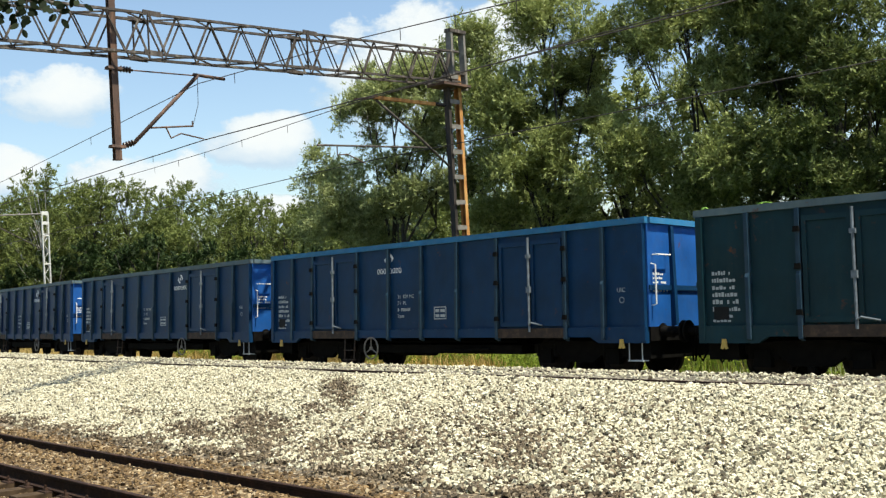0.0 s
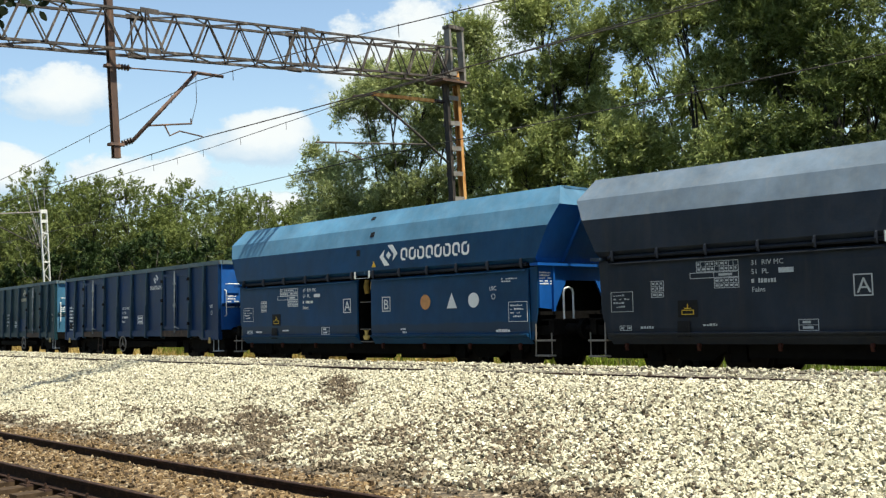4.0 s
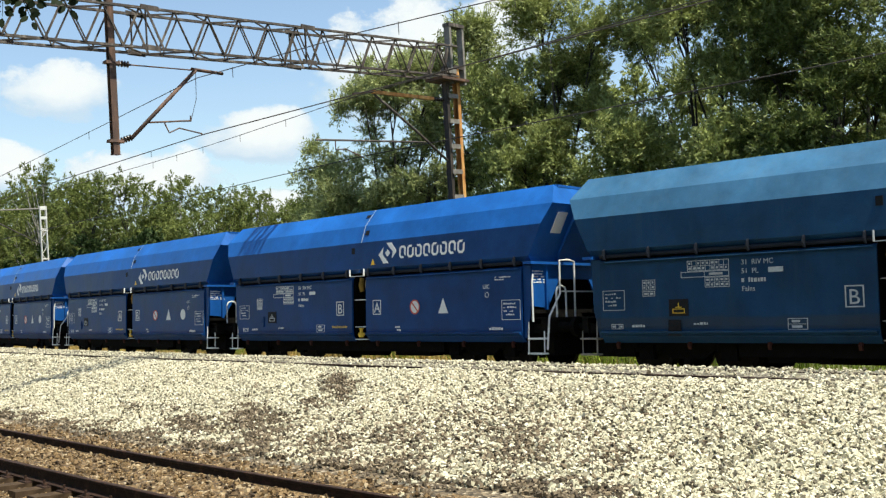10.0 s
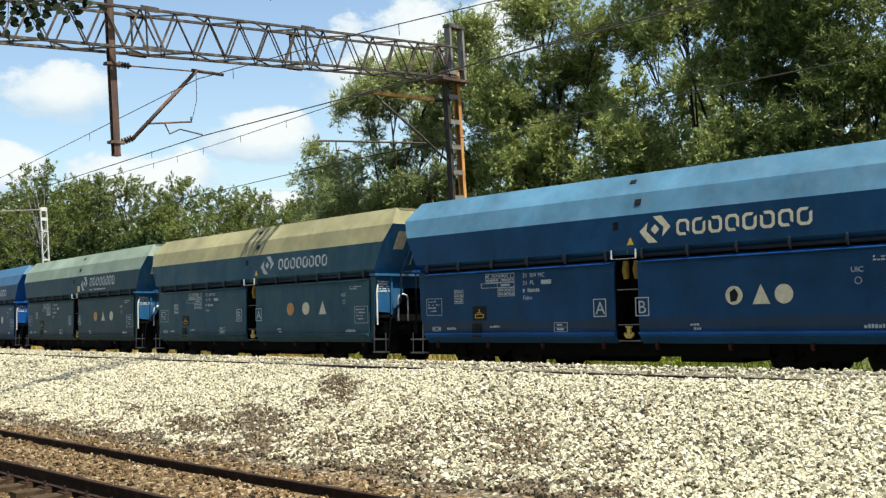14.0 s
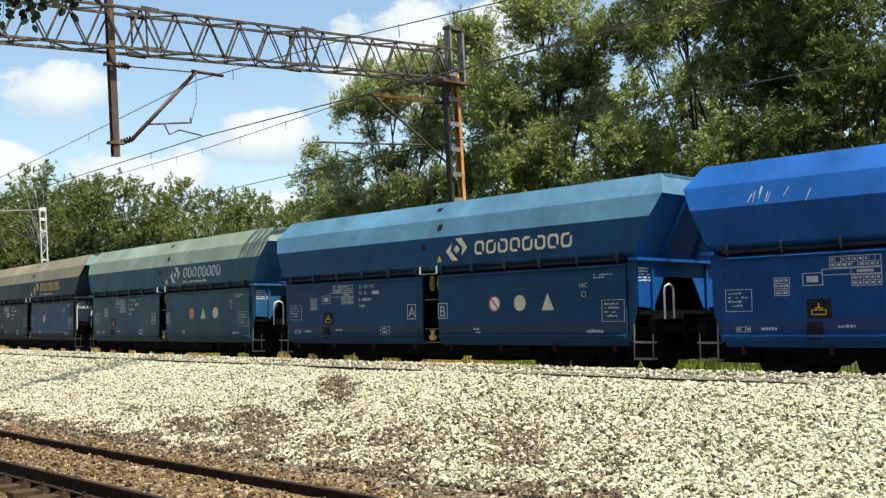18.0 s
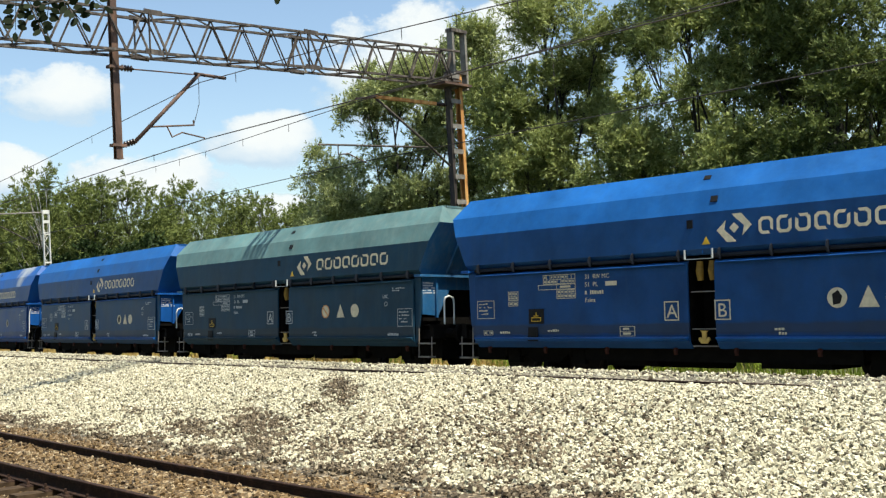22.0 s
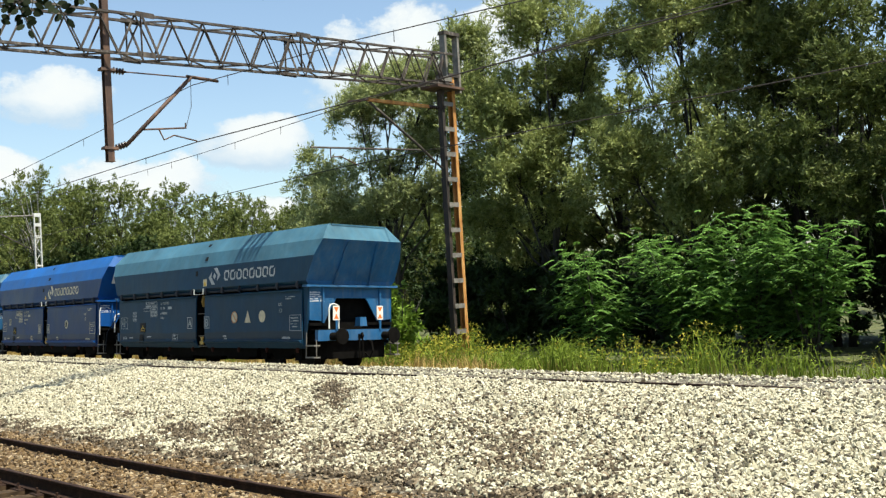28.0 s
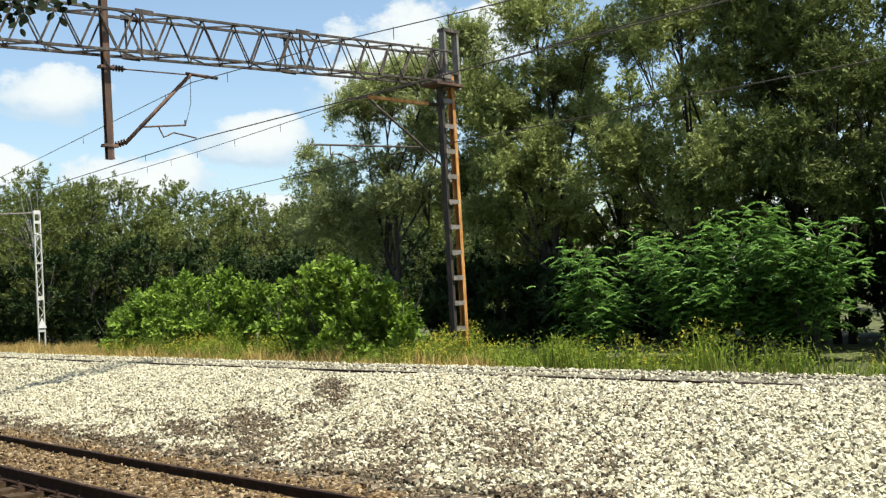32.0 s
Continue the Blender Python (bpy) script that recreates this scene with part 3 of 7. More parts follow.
    # frame above the beam
    for y in (24.5, 25.12):
        part("head_post", Geo().box(GX - 0.12, GX + 0.12, y - 0.05, y + 0.05, 8.7, 10.62), M["plate"], top)
    part("head_beam", Geo().box(GX - 0.14, GX + 0.14, 24.42, 25.2, 10.622, 10.74), M["gantry"], top)
    part("head_beam", Geo().box(GX - 0.14, GX + 0.14, 24.551, 25.069, 9.2, 9.32), M["gantry"], top)
    part("seat_plate", Geo().box(GX - 0.4, GX + 0.4, 23.7, 25.0, 8.74, 8.82), M["gantry_dark"], top)
    g = Geo()
    bar_between(g, (GX, 24.1, 8.85), (GX, 24.45, 9.9), 0.08)
    bar_between(g, (GX, 23.9, 9.9), (GX, 24.45, 8.9), 0.06)
    part("gusset_brace", g, M["gantry"], top)
    # second mast behind the viewer's edge of the picture
    for y in (2.7, 3.3):
        part("mast_leg", Geo().box(GX - 0.19, GX + 0.19, y - 0.05, y + 0.05, 0.0, zb(3)), M["gantry_dark"], top)
    # cantilever over the middle track
    c = thing("catenary_cantilever", "rusty tubular cantilever with insulators on the hanging post", "cantilever", "cantilevers")
    insulator(c, (GX, 12.36, 7.99), (GX, 12.76, 7.99), 0.085)
    part("tie_rod", Geo().tube([(GX, 12.74, 7.99), (GX, 14.65, 8.06)], 0.02, 6), M["gantry_dark"], c)
    insulator(c, (GX, 12.36, 6.06), (GX, 12.74, 6.2), 0.085)
    part("arm_tube", Geo().tube([(GX, 12.7, 6.17), (GX, 14.62, 8.06)], 0.05, 8), M["gantry_dark"], c, "brown rusted bracket tube", smooth=True)
    part("arm_head", Geo().tube([(GX, 14.5, 8.08), (GX, 15.46, 8.06)], 0.045, 8), M["gantry_dark"], c, smooth=True)
    part("registration_tube", Geo().tube([(GX, 13.06, 6.57), (GX, 14.42, 6.72)], 0.025, 6), M["gantry_dark"], c)
    part("steady_arm", Geo().tube([(GX, 13.62, 6.62), (GX, 13.75, 6.36), (GX, 14.05, 6.5), (GX, 14.72, 6.4)], 0.02, 6), M["gantry_dark"], c)
    part("steady_drop", Geo().tube([(GX, 14.4, 6.7), (GX, 14.4, 6.85)], 0.02, 5), M["gantry_dark"], c)
    part("hanger_wire", Geo().tube([(GX, 14.62, 8.0), (GX, 14.6, 7.3), (GX, 14.42, 6.75)], 0.008, 4), M["wire"], c)
    # cantilever over the running line
    c = thing("catenary_cantilever", "orange-rusted angle cantilever bolted to the mast", "cantilever", "cantilevers")
    part("top_arm", bar_between(Geo(), (GX, 23.6, 8.12), (GX, 20.9, 8.09), 0.1, 0.11), M["flange"], c, "orange rusted top arm")
    insulator(c, (GX, 23.6, 8.12), (GX, 24.12, 8.12), 0.075)
    part("arm_head", Geo().tube([(GX, 20.95, 8.1), (GX, 20.1, 7.95)], 0.04, 6), M["gantry_dark"], c)
    part("strut_tube", Geo().tube([(GX, 20.98, 8.02), (GX, 22.9, 6.9), (GX, 24.14, 6.1)], 0.04, 8), M["gantry"], c, smooth=True)
    part("registration_tube", Geo().tube([(GX, 23.1, 6.66), (GX, 18.55, 6.47)], 0.032, 6), M["gantry"], c)
    part("steady_arm", Geo().tube([(GX, 19.3, 6.5), (GX, 19.3, 6.22), (GX, 19.7, 6.26), (GX, 20.4, 6.02)], 0.02, 6), M["gantry_dark"], c)


def build_wires():
    def wire(name, label, pts, r=0.013, drops=None):
        w = thing(name, label, "wire", "overhead wires")
        path = []
        for (a, b) in zip(pts, pts[1:]):
            a, b = Vector(a), Vector(b)
            sag = (b - a).length * 0.0004
            for i in range(12):
                u = i / 12
                path.append(a.lerp(b, u) - Vector((0, 0, sag * 4 * u * (1 - u))))
        path.append(Vector(pts[-1]))
        part("strand", Geo().tube(path, r, 5), M["wire"], w)
        if drops:
            for i in range(3, len(path) - 1, 4):
                p = path[i]
                q = Vector((p.x, p.y, p.z - drops * 2))
                part("clip", Geo().tube([p + Vector((0, 0, 0.03)), q], 0.008, 4), M["wire"], w)
        return w
    wire("messenger_wire", "thin dark messenger wire over the middle track", [(-120, 31, 8.6), (-63.6, 21.2, 7.9), (-43, 18.0, 7.62), (GX, 14.65, 7.86), (-16, 14.75, 7.75), (-11.3, 14.8, 7.53), (-2, 14.95, 7.3), (20, 15.3, 7.9), (80, 20, 8.0)], 0.012, 0.12)
    wire("contact_wire", "dark contact wire over the middle track", [(-120, 31, 7.4), (-63.6, 21.0, 6.91), (GX, 14.72, 6.37), (20, 15.3, 6.9), (80, 20, 6.9)], 0.014, 0.08)
    wire("messenger_wire", "thin dark messenger wire over the running line", [(-120, 35, 8.4), (-63.6, 25.6, 8.1), (-39, 22.35, 7.79), (-31.8, 21.3, 7.73), (GX, 20.1, 7.85), (-14.2, 20.06, 8.01), (20, 19.9, 8.6), (80, 24, 8.6)], 0.012, 0.12)
    wire("contact_wire", "dark contact wire over the running line", [(-120, 35, 6.1), (-63.6, 25.4, 6.0), (GX, 20.0, 6.0), (20, 19.6, 6.28), (80, 24, 6.3)], 0.013, 0.06)


def build_far_mast():
    x, y = -63.0, 29.25
    top = thing("lattice_mast", "pale grey lattice catenary mast standing in dry grass", "mast")
    for s in (-0.2, 0.2):
        part("mast_leg", Geo().prism([(x - 0.07, y + s - 0.03), (x + 0.07, y + s - 0.03), (x + 0.07, y + s + 0.03), (x - 0.07, y + s + 0.03)], -0.7, 8.35, "z"), M["concrete"], top)
    for z, h in ((8.12, 0.24), (7.5, 0.2), (6.75, 0.16), (4.9, 0.1), (2.55, 0.26), (0.5, 0.2)):
        part("batten_plate", Geo().box(x - 0.06, x + 0.06, y - 0.169, y + 0.169, z, z + h), M["concrete"], top)
    for i in range(12):
        g = Geo()
        s = 1 if i % 2 else -1
        bar_between(g, (x, y - 0.17 * s, 0.75 + i * 0.5), (x, y + 0.17 * s, 0.75 + (i + 1) * 0.5), 0.028)
        part("lacing_bar", g, M["concrete"], top)
    part("sign_plate", Geo().add([(x + 0.09, y - 0.3, 0.75), (x + 0.09, y + 0.3, 0.75), (x + 0.09, y, 1.4), (x + 0.11, y - 0.3, 0.75), (x + 0.11, y + 0.3, 0.75), (x + 0.11, y, 1.4)],
                                 [(0, 1, 2), (5, 4, 3), (0, 3, 4, 1), (1, 4, 5, 2), (2, 5, 3, 0)]), M["white"], top, "white triangular plate")
    c = thing("catenary_cantilever", "thin cantilever arm reaching over the distant track", "cantilever", "cantilevers")
    part("top_arm", Geo().tube([(x, y - 0.23, 8.2), (x, y - 4.6, 8.0)], 0.05, 6), M["plate"], c)
    part("strut_tube", Geo().tube([(x, y - 0.23, 5.9), (x, y - 4.2, 7.95)], 0.04, 6), M["gantry"], c)


build_gantry()
build_wires()
build_far_mast()


# ---- the train ----
SHARED = {}


def shared(key, make):
    """A mesh that alike parts share."""
    if key not in SHARED:
        g = make()
        SHARED[key] = g if isinstance(g, bpy.types.Mesh) else g.mesh(key)
    return SHARED[key]


def lettering(text, size):
    """Flat letters in the built-in font, facing -y, origin at the lower left."""
    c = bpy.data.curves.new("letters", "FONT")
    c.body, c.size, c.extrude, c.resolution_u = text, size, 0.002, 3
    ob = bpy.data.objects.new("letters", c)
    me = bpy.data.meshes.new_from_object(ob)
    bpy.data.objects.remove(ob)
    bpy.data.curves.remove(c)
    me.transform(Matrix.Rotation(radians(90), 4, "X"))
    return me


def bars(lines, width, height, gap=0.4, rng=None, chop=True):
    """Lines of unreadable writing as plain bars: x to the right, z down from 0."""
    g, rng = Geo(), rng or random.Random(4)
    h = height / lines
    for i in range(lines):
        z1 = -i * h
        x, end = 0.0, width * rng.uniform(0.6, 1.0)
        while x < end:
            w = min(end - x, rng.uniform(0.03, 0.065) if chop else end)
            if w > 0.02 and (not chop or rng.random() > 0.12):
                g.box(x, x + w, -0.002, 0.002, z1 - h * (1 - gap), z1 - (0.3 * h * rng.random() if chop else 0))
            x += w + 0.017
    return g


def framed(w, h, t=0.018):
    """A thin rectangular outline, origin at the lower left, facing -y."""
    g = Geo()
    g.box(0, w, -0.002, 0.002, 0, t).box(0, w, -0.002, 0.002, h - t, h)
    return g.box(0, t, -0.002, 0.002, t, h - t).box(w - t, w, -0.002, 0.002, t, h - t)


def flat(pts, y=0.0, t=0.004):
    g = Geo()
    return g.prism(pts, y - t / 2, y + t / 2, "y")


def emblem():
    """A plain two-blade sign round a diamond."""
    g = Geo()
    q = [(-0.05, 0.265), (0.15, 0.265), (0.36, 0.03), (0.17, -0.155), (0.205, 0.03), (0.05, 0.165)]
    for s in (1, -1):
        g.prism([(0.36 + s * a, s * b) for a, b in q], -0.002, 0.002, "y")
    d = 0.1
    return g.prism([(0.36 - d, 0), (0.36, -d), (0.36 + d, 0), (0.36, d)], -0.002, 0.002, "y")


def blocks(count, width, height):
    """The name beside the emblem, as a row of plain hollow blocks with cut corners."""
    g = Geo()
    w = width / count
    t = min(0.054, w * 0.18)
    for i in range(count):
        x0, x1 = i * w, i * w + w * 0.8
        k = min(0.06, w * 0.2)
        out = [(x0 + k, 0), (x1 - k, 0), (x1, k), (x1, height - k), (x1 - k, height), (x0 + k, height), (x0, height - k), (x0, k)]
        cx, cz = (x0 + x1) / 2, height / 2
        inn = [(cx + (x - cx) * (1 - 2 * t / (x1 - x0)), cz + (z - cz) * (1 - 2 * t / height)) for x, z in out]
        for j in range(8):
            if j == (1, 3, 5)[i % 3]:
                continue
            m = (j + 1) % 8
            g.prism([out[j], out[m], inn[m], inn[j]], -0.002, 0.002, "y")
    return g


def ruled(cols, rows, w, h, seed, t=0.012):
    """A small ruled table with a bar of writing in most of its cells, origin at the lower left, facing -y."""
    g, rng = framed(w, h, t), random.Random(seed)
    cw, ch = (w - t) / cols, (h - t) / rows
    for i in range(1, cols):
        g.box(i * cw, i * cw + t * 0.7, -0.002, 0.002, t, h - t)
    for j in range(rows):
        if j:
            for i in range(cols):
                g.box(i * cw + t, (i + 1) * cw, -0.002, 0.002, j * ch, j * ch + t * 0.7)
        for i in range(cols):
            if rng.random() < 0.85:
                g.box(i * cw + t + cw * 0.18, i * cw + t + cw * rng.uniform(0.55, 0.8), -0.002, 0.002, j * ch + t + ch * 0.22, j * ch + ch * 0.8)
    return g


def ring(r, t, sides=24):
    g = Geo()
    n = sides
    for y in (-0.002, 0.002):
        for q in (r, r - t):
            g.v += [(q * math.cos(2 * math.pi * i / n), y, q * math.sin(2 * math.pi * i / n)) for i in range(n)]
    for i in range(n):
        j = (i + 1) % n
        g.f += [(i, j, n + j, n + i), (2 * n + j, 2 * n + i, 3 * n + i, 3 * n + j), (i, 2 * n + i, 2 * n + j, j), (n + j, 3 * n + j, 3 * n + i, n + i)]
    return g


def round_plate(r, t=0.004, sides=24):
    return Geo().disc((0, t / 2, 0), r, (0, -1, 0), t, sides)


def wheelset_mesh():
    """Two flanged wheels with a plate and rim on one axle, axis along y."""
    g = Geo()
    n = 28
    for s in (-1, 1):
        prof = [(0.10, 0.66), (0.10, 0.84), (0.36, 0.80), (0.40, 0.825), (0.46, 0.825), (0.46, 0.72), (0.49, 0.70), (0.49, 0.675), (0.40, 0.675), (0.36, 0.72)]
        k = len(g.v)
        for i in range(n):
            a = 2 * math.pi * i / n
            g.v += [(r * math.cos(a), s * y, r * math.sin(a)) for r, y in prof]
        m = len(prof)
        for i in range(n):
            for j in range(m):
                a, b = k + i * m + j, k + i * m + (j + 1) % m
                c, d = k + ((i + 1) % n) * m + (j + 1) % m, k + ((i + 1) % n) * m + j
                g.f.append((a, b, c, d) if s > 0 else (d, c, b, a))
    g.tube([(0, -0.95, 0), (0, 0.95, 0)], 0.075, 10)
    return g


def bogie_frame():
    g = Geo()
    for s in (-1, 1):
        y0, y1 = (0.92, 1.06) if s > 0 else (-1.06, -0.92)
        g.prism([(-1.25, 0.55), (-1.25, 0.72), (-0.55, 0.80), (0.55, 0.80), (1.25, 0.72), (1.25, 0.55), (0.6, 0.52), (0.35, 0.34), (-0.35, 0.34), (-0.6, 0.52)], y0, y1, "y")
        for x in (-0.9, 0.9):
            g.box(x - 0.17, x + 0.17, y0 + s * 0.06, y1 + s * 0.06, 0.32, 0.62, taper=0.02)
            for dx in (-0.24, 0.24):
                g.tube([(x + dx, (y0 + y1) / 2 + s * 0.02, 0.46), (x + dx, (y0 + y1) / 2 + s * 0.02, 0.72)], 0.07, 8)
        g.box(-0.06, 0.06, y0 + s * 0.05, y1 + s * 0.05, 0.2, 0.34)
    g.box(-0.22, 0.22, -0.92, 0.92, 0.42, 0.78)
    return g


def buffer_mesh():
    g = Geo()
    g.tube([(0, 0, 0), (0.06, 0, 0), (0.06, 0, 0), (0.34, 0, 0), (0.36, 0, 0)], [0.17, 0.17, 0.115, 0.10, 0.08], 16)
    g.tube([(0.34, 0, 0), (0.52, 0, 0), (0.53, 0, 0), (0.57, 0, 0)], [0.075, 0.075, 0.22, 0.21], 20)
    return g


def running_gear(wagon, centres, half, spin):
    """Bogies with turning wheelsets, buffers, coupling and brake pipe."""
    frame_me, wheel_me = shared("bogie_frame", bogie_frame), shared("wheelset", wheelset_mesh)
    for c in centres:
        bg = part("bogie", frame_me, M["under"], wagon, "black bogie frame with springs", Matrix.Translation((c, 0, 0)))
        for dx in (-0.9, 0.9):
            spin.append((part("wheelset", wheel_me, M["wheel"], bg, "dark steel wheelset", Matrix.Translation((dx, 0, 0.46))), dx))
    buf = shared("buffer", buffer_mesh)
    for e in (-1, 1):
        for y in (-0.9, 0.9):
            part("buffer", buf, M["under"], wagon, "greasy round buffer", Matrix.Translation((e * (half - 0.57), y, 0.98)) @ Matrix.Rotation(0 if e > 0 else math.pi, 4, "Z"), True)
        hook = shared("coupling", lambda: Geo().prism([(0, -0.06), (0.22, -0.09), (0.3, 0.0), (0.24, 0.1), (0.19, 0.04), (0.0, 0.06)], -0.03, 0.03, "y").tube(
            [(0.18, -0.05, 0), (0.2, -0.06, -0.3), (0.16, -0.05, -0.62)], 0.022, 6).tube([(0.18, 0.05, 0), (0.2, 0.06, -0.3), (0.16, 0.05, -0.62)], 0.022, 6))
        part("coupling", hook, M["under"], wagon, "", Matrix.Translation((e * (half - 0.56), 0, 0.98)) @ Matrix.Rotation(0 if e > 0 else math.pi, 4, "Z"))
        hose = shared("brake_hose", lambda: Geo().tube([(0, 0.35, 0.0), (0.2, 0.36, -0.05), (0.26, 0.36, -0.3), (0.16, 0.32, -0.5), (0.12, 0.2, -0.35)], 0.03, 6))
        part("brake_hose", hose, M["under"], wagon, "", Matrix.Translation((e * (half - 0.56), 0, 0.86)) @ Matrix.Rotation(0 if e > 0 else math.pi, 4, "Z"))


# profile of the hopper: half width, height, half length at that level
UP = [(1.02, 4.08, 6.30), (1.37, 3.64, 6.55), (1.52, 3.20, 6.33), (1.555, 2.52, 5.99), (1.46, 2.42, 5.97)]


def up_y(z):
    return 1.52 + 0.0515 * (3.2 - z)


def shell(levels, s, ends=False):
    """One folded sheet of a side (or end) through the given levels, 3 cm thick."""
    g = Geo()
    n = len(levels)
    for w, z, x in levels:
        if ends:
            g.v += [(s * x, -w, z), (s * x, w, z), (s * x - s * 0.03, -w * 0.98, z - 0.005), (s * x - s * 0.03, w * 0.98, z - 0.005)]
        else:
            g.v += [(-x, s * w, z), (x, s * w, z), (-x * 0.995, s * w - s * 0.03, z - 0.005), (x * 0.995, s * w - s * 0.03, z - 0.005)]
    for i in range(n - 1):
        a, b = 4 * i, 4 * i + 4
        g.f += [(a, a + 1, b + 1, b), (a + 3, a + 2, b + 2, b + 3), (a + 2, a, b, b + 2), (a + 1, a + 3, b + 3, b + 1)]
    g.f += [(0, 2, 3, 1), (4 * n - 4, 4 * n - 3, 4 * n - 1, 4 * n - 2)]
    return g


def door_mesh(x0, x1, s):
    """One long side door: flat sheet with turned-in lower edge and a thin frame."""
    out = [(1.47, 2.31), (1.505, 2.27), (1.52, 2.1), (1.525, 0.98), (1.50, 0.78), (1.40, 0.66)]
    inn = [(y - 0.045, z) for y, z in out[::-1]]
    return Geo().prism([(s * y, z) for y, z in out + inn], x0, x1, "x")


def hopper_wagon(spec, spin):
    side, roof, endm, dark = spec["side"], spec["roof"], spec["end"], spec.get("lower", spec["side"])
    w = thing("hopper_wagon", spec["label"], "freight wagon", "wagons of the train")
    g0, g1 = spec.get("gap", (-0.22, 0.35))
    K = "%.2f" % g0
    for q in (-1, 1):
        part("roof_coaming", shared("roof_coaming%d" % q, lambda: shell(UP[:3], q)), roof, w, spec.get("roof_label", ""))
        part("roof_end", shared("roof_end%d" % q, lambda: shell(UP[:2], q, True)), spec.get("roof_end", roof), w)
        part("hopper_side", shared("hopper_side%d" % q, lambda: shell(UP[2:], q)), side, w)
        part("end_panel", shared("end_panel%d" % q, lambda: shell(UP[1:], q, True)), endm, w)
    for q in (-1, 1):
        part("rim", shared("rim_s%d" % q, lambda: Geo().box(-6.32, 6.32, *sorted((q * 0.93, q * 0.99)), 4.03, 4.085)), roof, w)
        part("rim", shared("rim_e%d" % q, lambda: Geo().box(*sorted((q * 6.28, q * 6.34)), -0.929, 0.929, 4.03, 4.085)), roof, w)
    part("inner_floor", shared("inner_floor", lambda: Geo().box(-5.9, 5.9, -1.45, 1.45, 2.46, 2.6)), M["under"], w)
    part("hopper_core", shared("hopper_core" + K, lambda: Geo().box(-5.7, g0 - 0.03, -1.38, 1.38, 0.8, 2.4).box(g1 + 0.03, 5.7, -1.38, 1.38, 0.8, 2.4).box(g0 - 0.03, g1 + 0.03, -0.9, 0.9, 0.8, 2.4)), M["under"], w, "near-black shaded inner chute")
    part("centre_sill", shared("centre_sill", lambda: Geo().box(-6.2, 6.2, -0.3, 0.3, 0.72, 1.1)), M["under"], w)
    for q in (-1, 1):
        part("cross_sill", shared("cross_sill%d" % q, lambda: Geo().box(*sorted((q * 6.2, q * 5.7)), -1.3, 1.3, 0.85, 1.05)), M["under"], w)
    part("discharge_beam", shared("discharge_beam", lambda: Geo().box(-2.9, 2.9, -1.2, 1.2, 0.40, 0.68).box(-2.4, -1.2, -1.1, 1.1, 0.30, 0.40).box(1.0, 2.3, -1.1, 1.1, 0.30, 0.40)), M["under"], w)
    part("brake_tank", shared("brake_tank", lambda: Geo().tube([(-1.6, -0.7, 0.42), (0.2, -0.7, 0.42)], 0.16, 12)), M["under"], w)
    for s in (-1, 1):
        for x0, x1 in ((-5.73, g0), (g1, 5.73)):
            kd = "side_door%.1f%.1f%d" % (x0, x1, s)
            d = part("side_door", shared(kd, lambda: door_mesh(x0, x1, s)), dark, w)
            part("lip", shared("lip%.1f%.1f%d" % (x0, x1, s), lambda: Geo().prism([(s * 1.52, 0.80), (s * 1.59, 0.85), (s * 1.60, 0.875), (s * 1.52, 0.89)], x0 + 0.02, x1 - 0.02, "x")), spec.get("lip", dark), d)
            part("top_bead", shared("bead%.1f%.1f%d" % (x0, x1, s), lambda: Geo().prism([(s * 1.49, 2.26), (s * 1.575, 2.25), (s * 1.58, 2.265), (s * 1.49, 2.295)], x0 + 0.05, x1 - 0.05, "x")), spec.get("lip", dark), d)
            part("locking_pipe", shared("pipe%.1f%.1f%d" % (x0, x1, s), lambda: Geo().tube([(x0 + 0.02, s * 1.51, 2.39), (x1 - 0.02, s * 1.51, 2.39)], 0.04, 10)), spec.get("pipe", M["shaft"]), d, "dark locking shaft", smooth=False)
            hinge = shared("hinge%d" % s, lambda: Geo().prism([(s * 1.52, 2.30), (s * 1.60, 2.33), (s * 1.63, 2.40), (s * 1.60, 2.50), (s * 1.545, 2.54)], -0.016, 0.016, "x"))
            hook = shared("door_hook%d" % s, lambda: Geo().prism([(s * 1.36, 0.68), (s * 1.46, 0.68), (s * 1.48, 0.62), (s * 1.45, 0.54), (s * 1.40, 0.54), (s * 1.42, 0.60)], -0.028, 0.028, "x"))
            for i in range(4):
                part("door_hook", hook, M["rust_red"], d, "red-brown closing hook", Matrix.Translation((x0 + 0.35 + (x1 - x0 - 0.7) * i / 3, 0, 0)))
            count = 6
            for i in range(count):
                part("hinge", hinge, spec.get("hinge", M["shaft"]), d, "", Matrix.Translation((x0 + 0.15 + (x1 - x0 - 0.3) * i / (count - 1), 0, 0)))
            if spec.get("ribs"):
                rib = shared("rib%d" % s, lambda: Geo().box(-0.03, 0.03, *((-1.555, -1.525) if s < 0 else (1.525, 1.555)), 0.78, 2.26, taper=0.0))
                n = int((x1 - x0) / 1.5)
                for i in range(1, n + 1):
                    part("rib", rib, dark, d, "", Matrix.Translation((x0 + (x1 - x0) * i / (n + 1), 0, 0)))
    # ends
    for e in (-1, 1):
        flip = Matrix.Identity(4) if e > 0 else Matrix.Rotation(math.pi, 4, "Z")
        part("ledge", shared("ledge", lambda: Geo().box(5.86, 6.09, -1.6, 1.6, 2.345, 2.405)), endm, w, "", flip)
        part("end_wall", shared("end_wall", lambda: Geo().prism([(-1.43, 1.44), (-0.92, 1.40), (-0.52, 2.04), (0.52, 2.04), (0.92, 1.40), (1.43, 1.44), (1.43, 2.34), (-1.43, 2.34)], 5.93, 5.97, "x")), endm, w, "", flip)
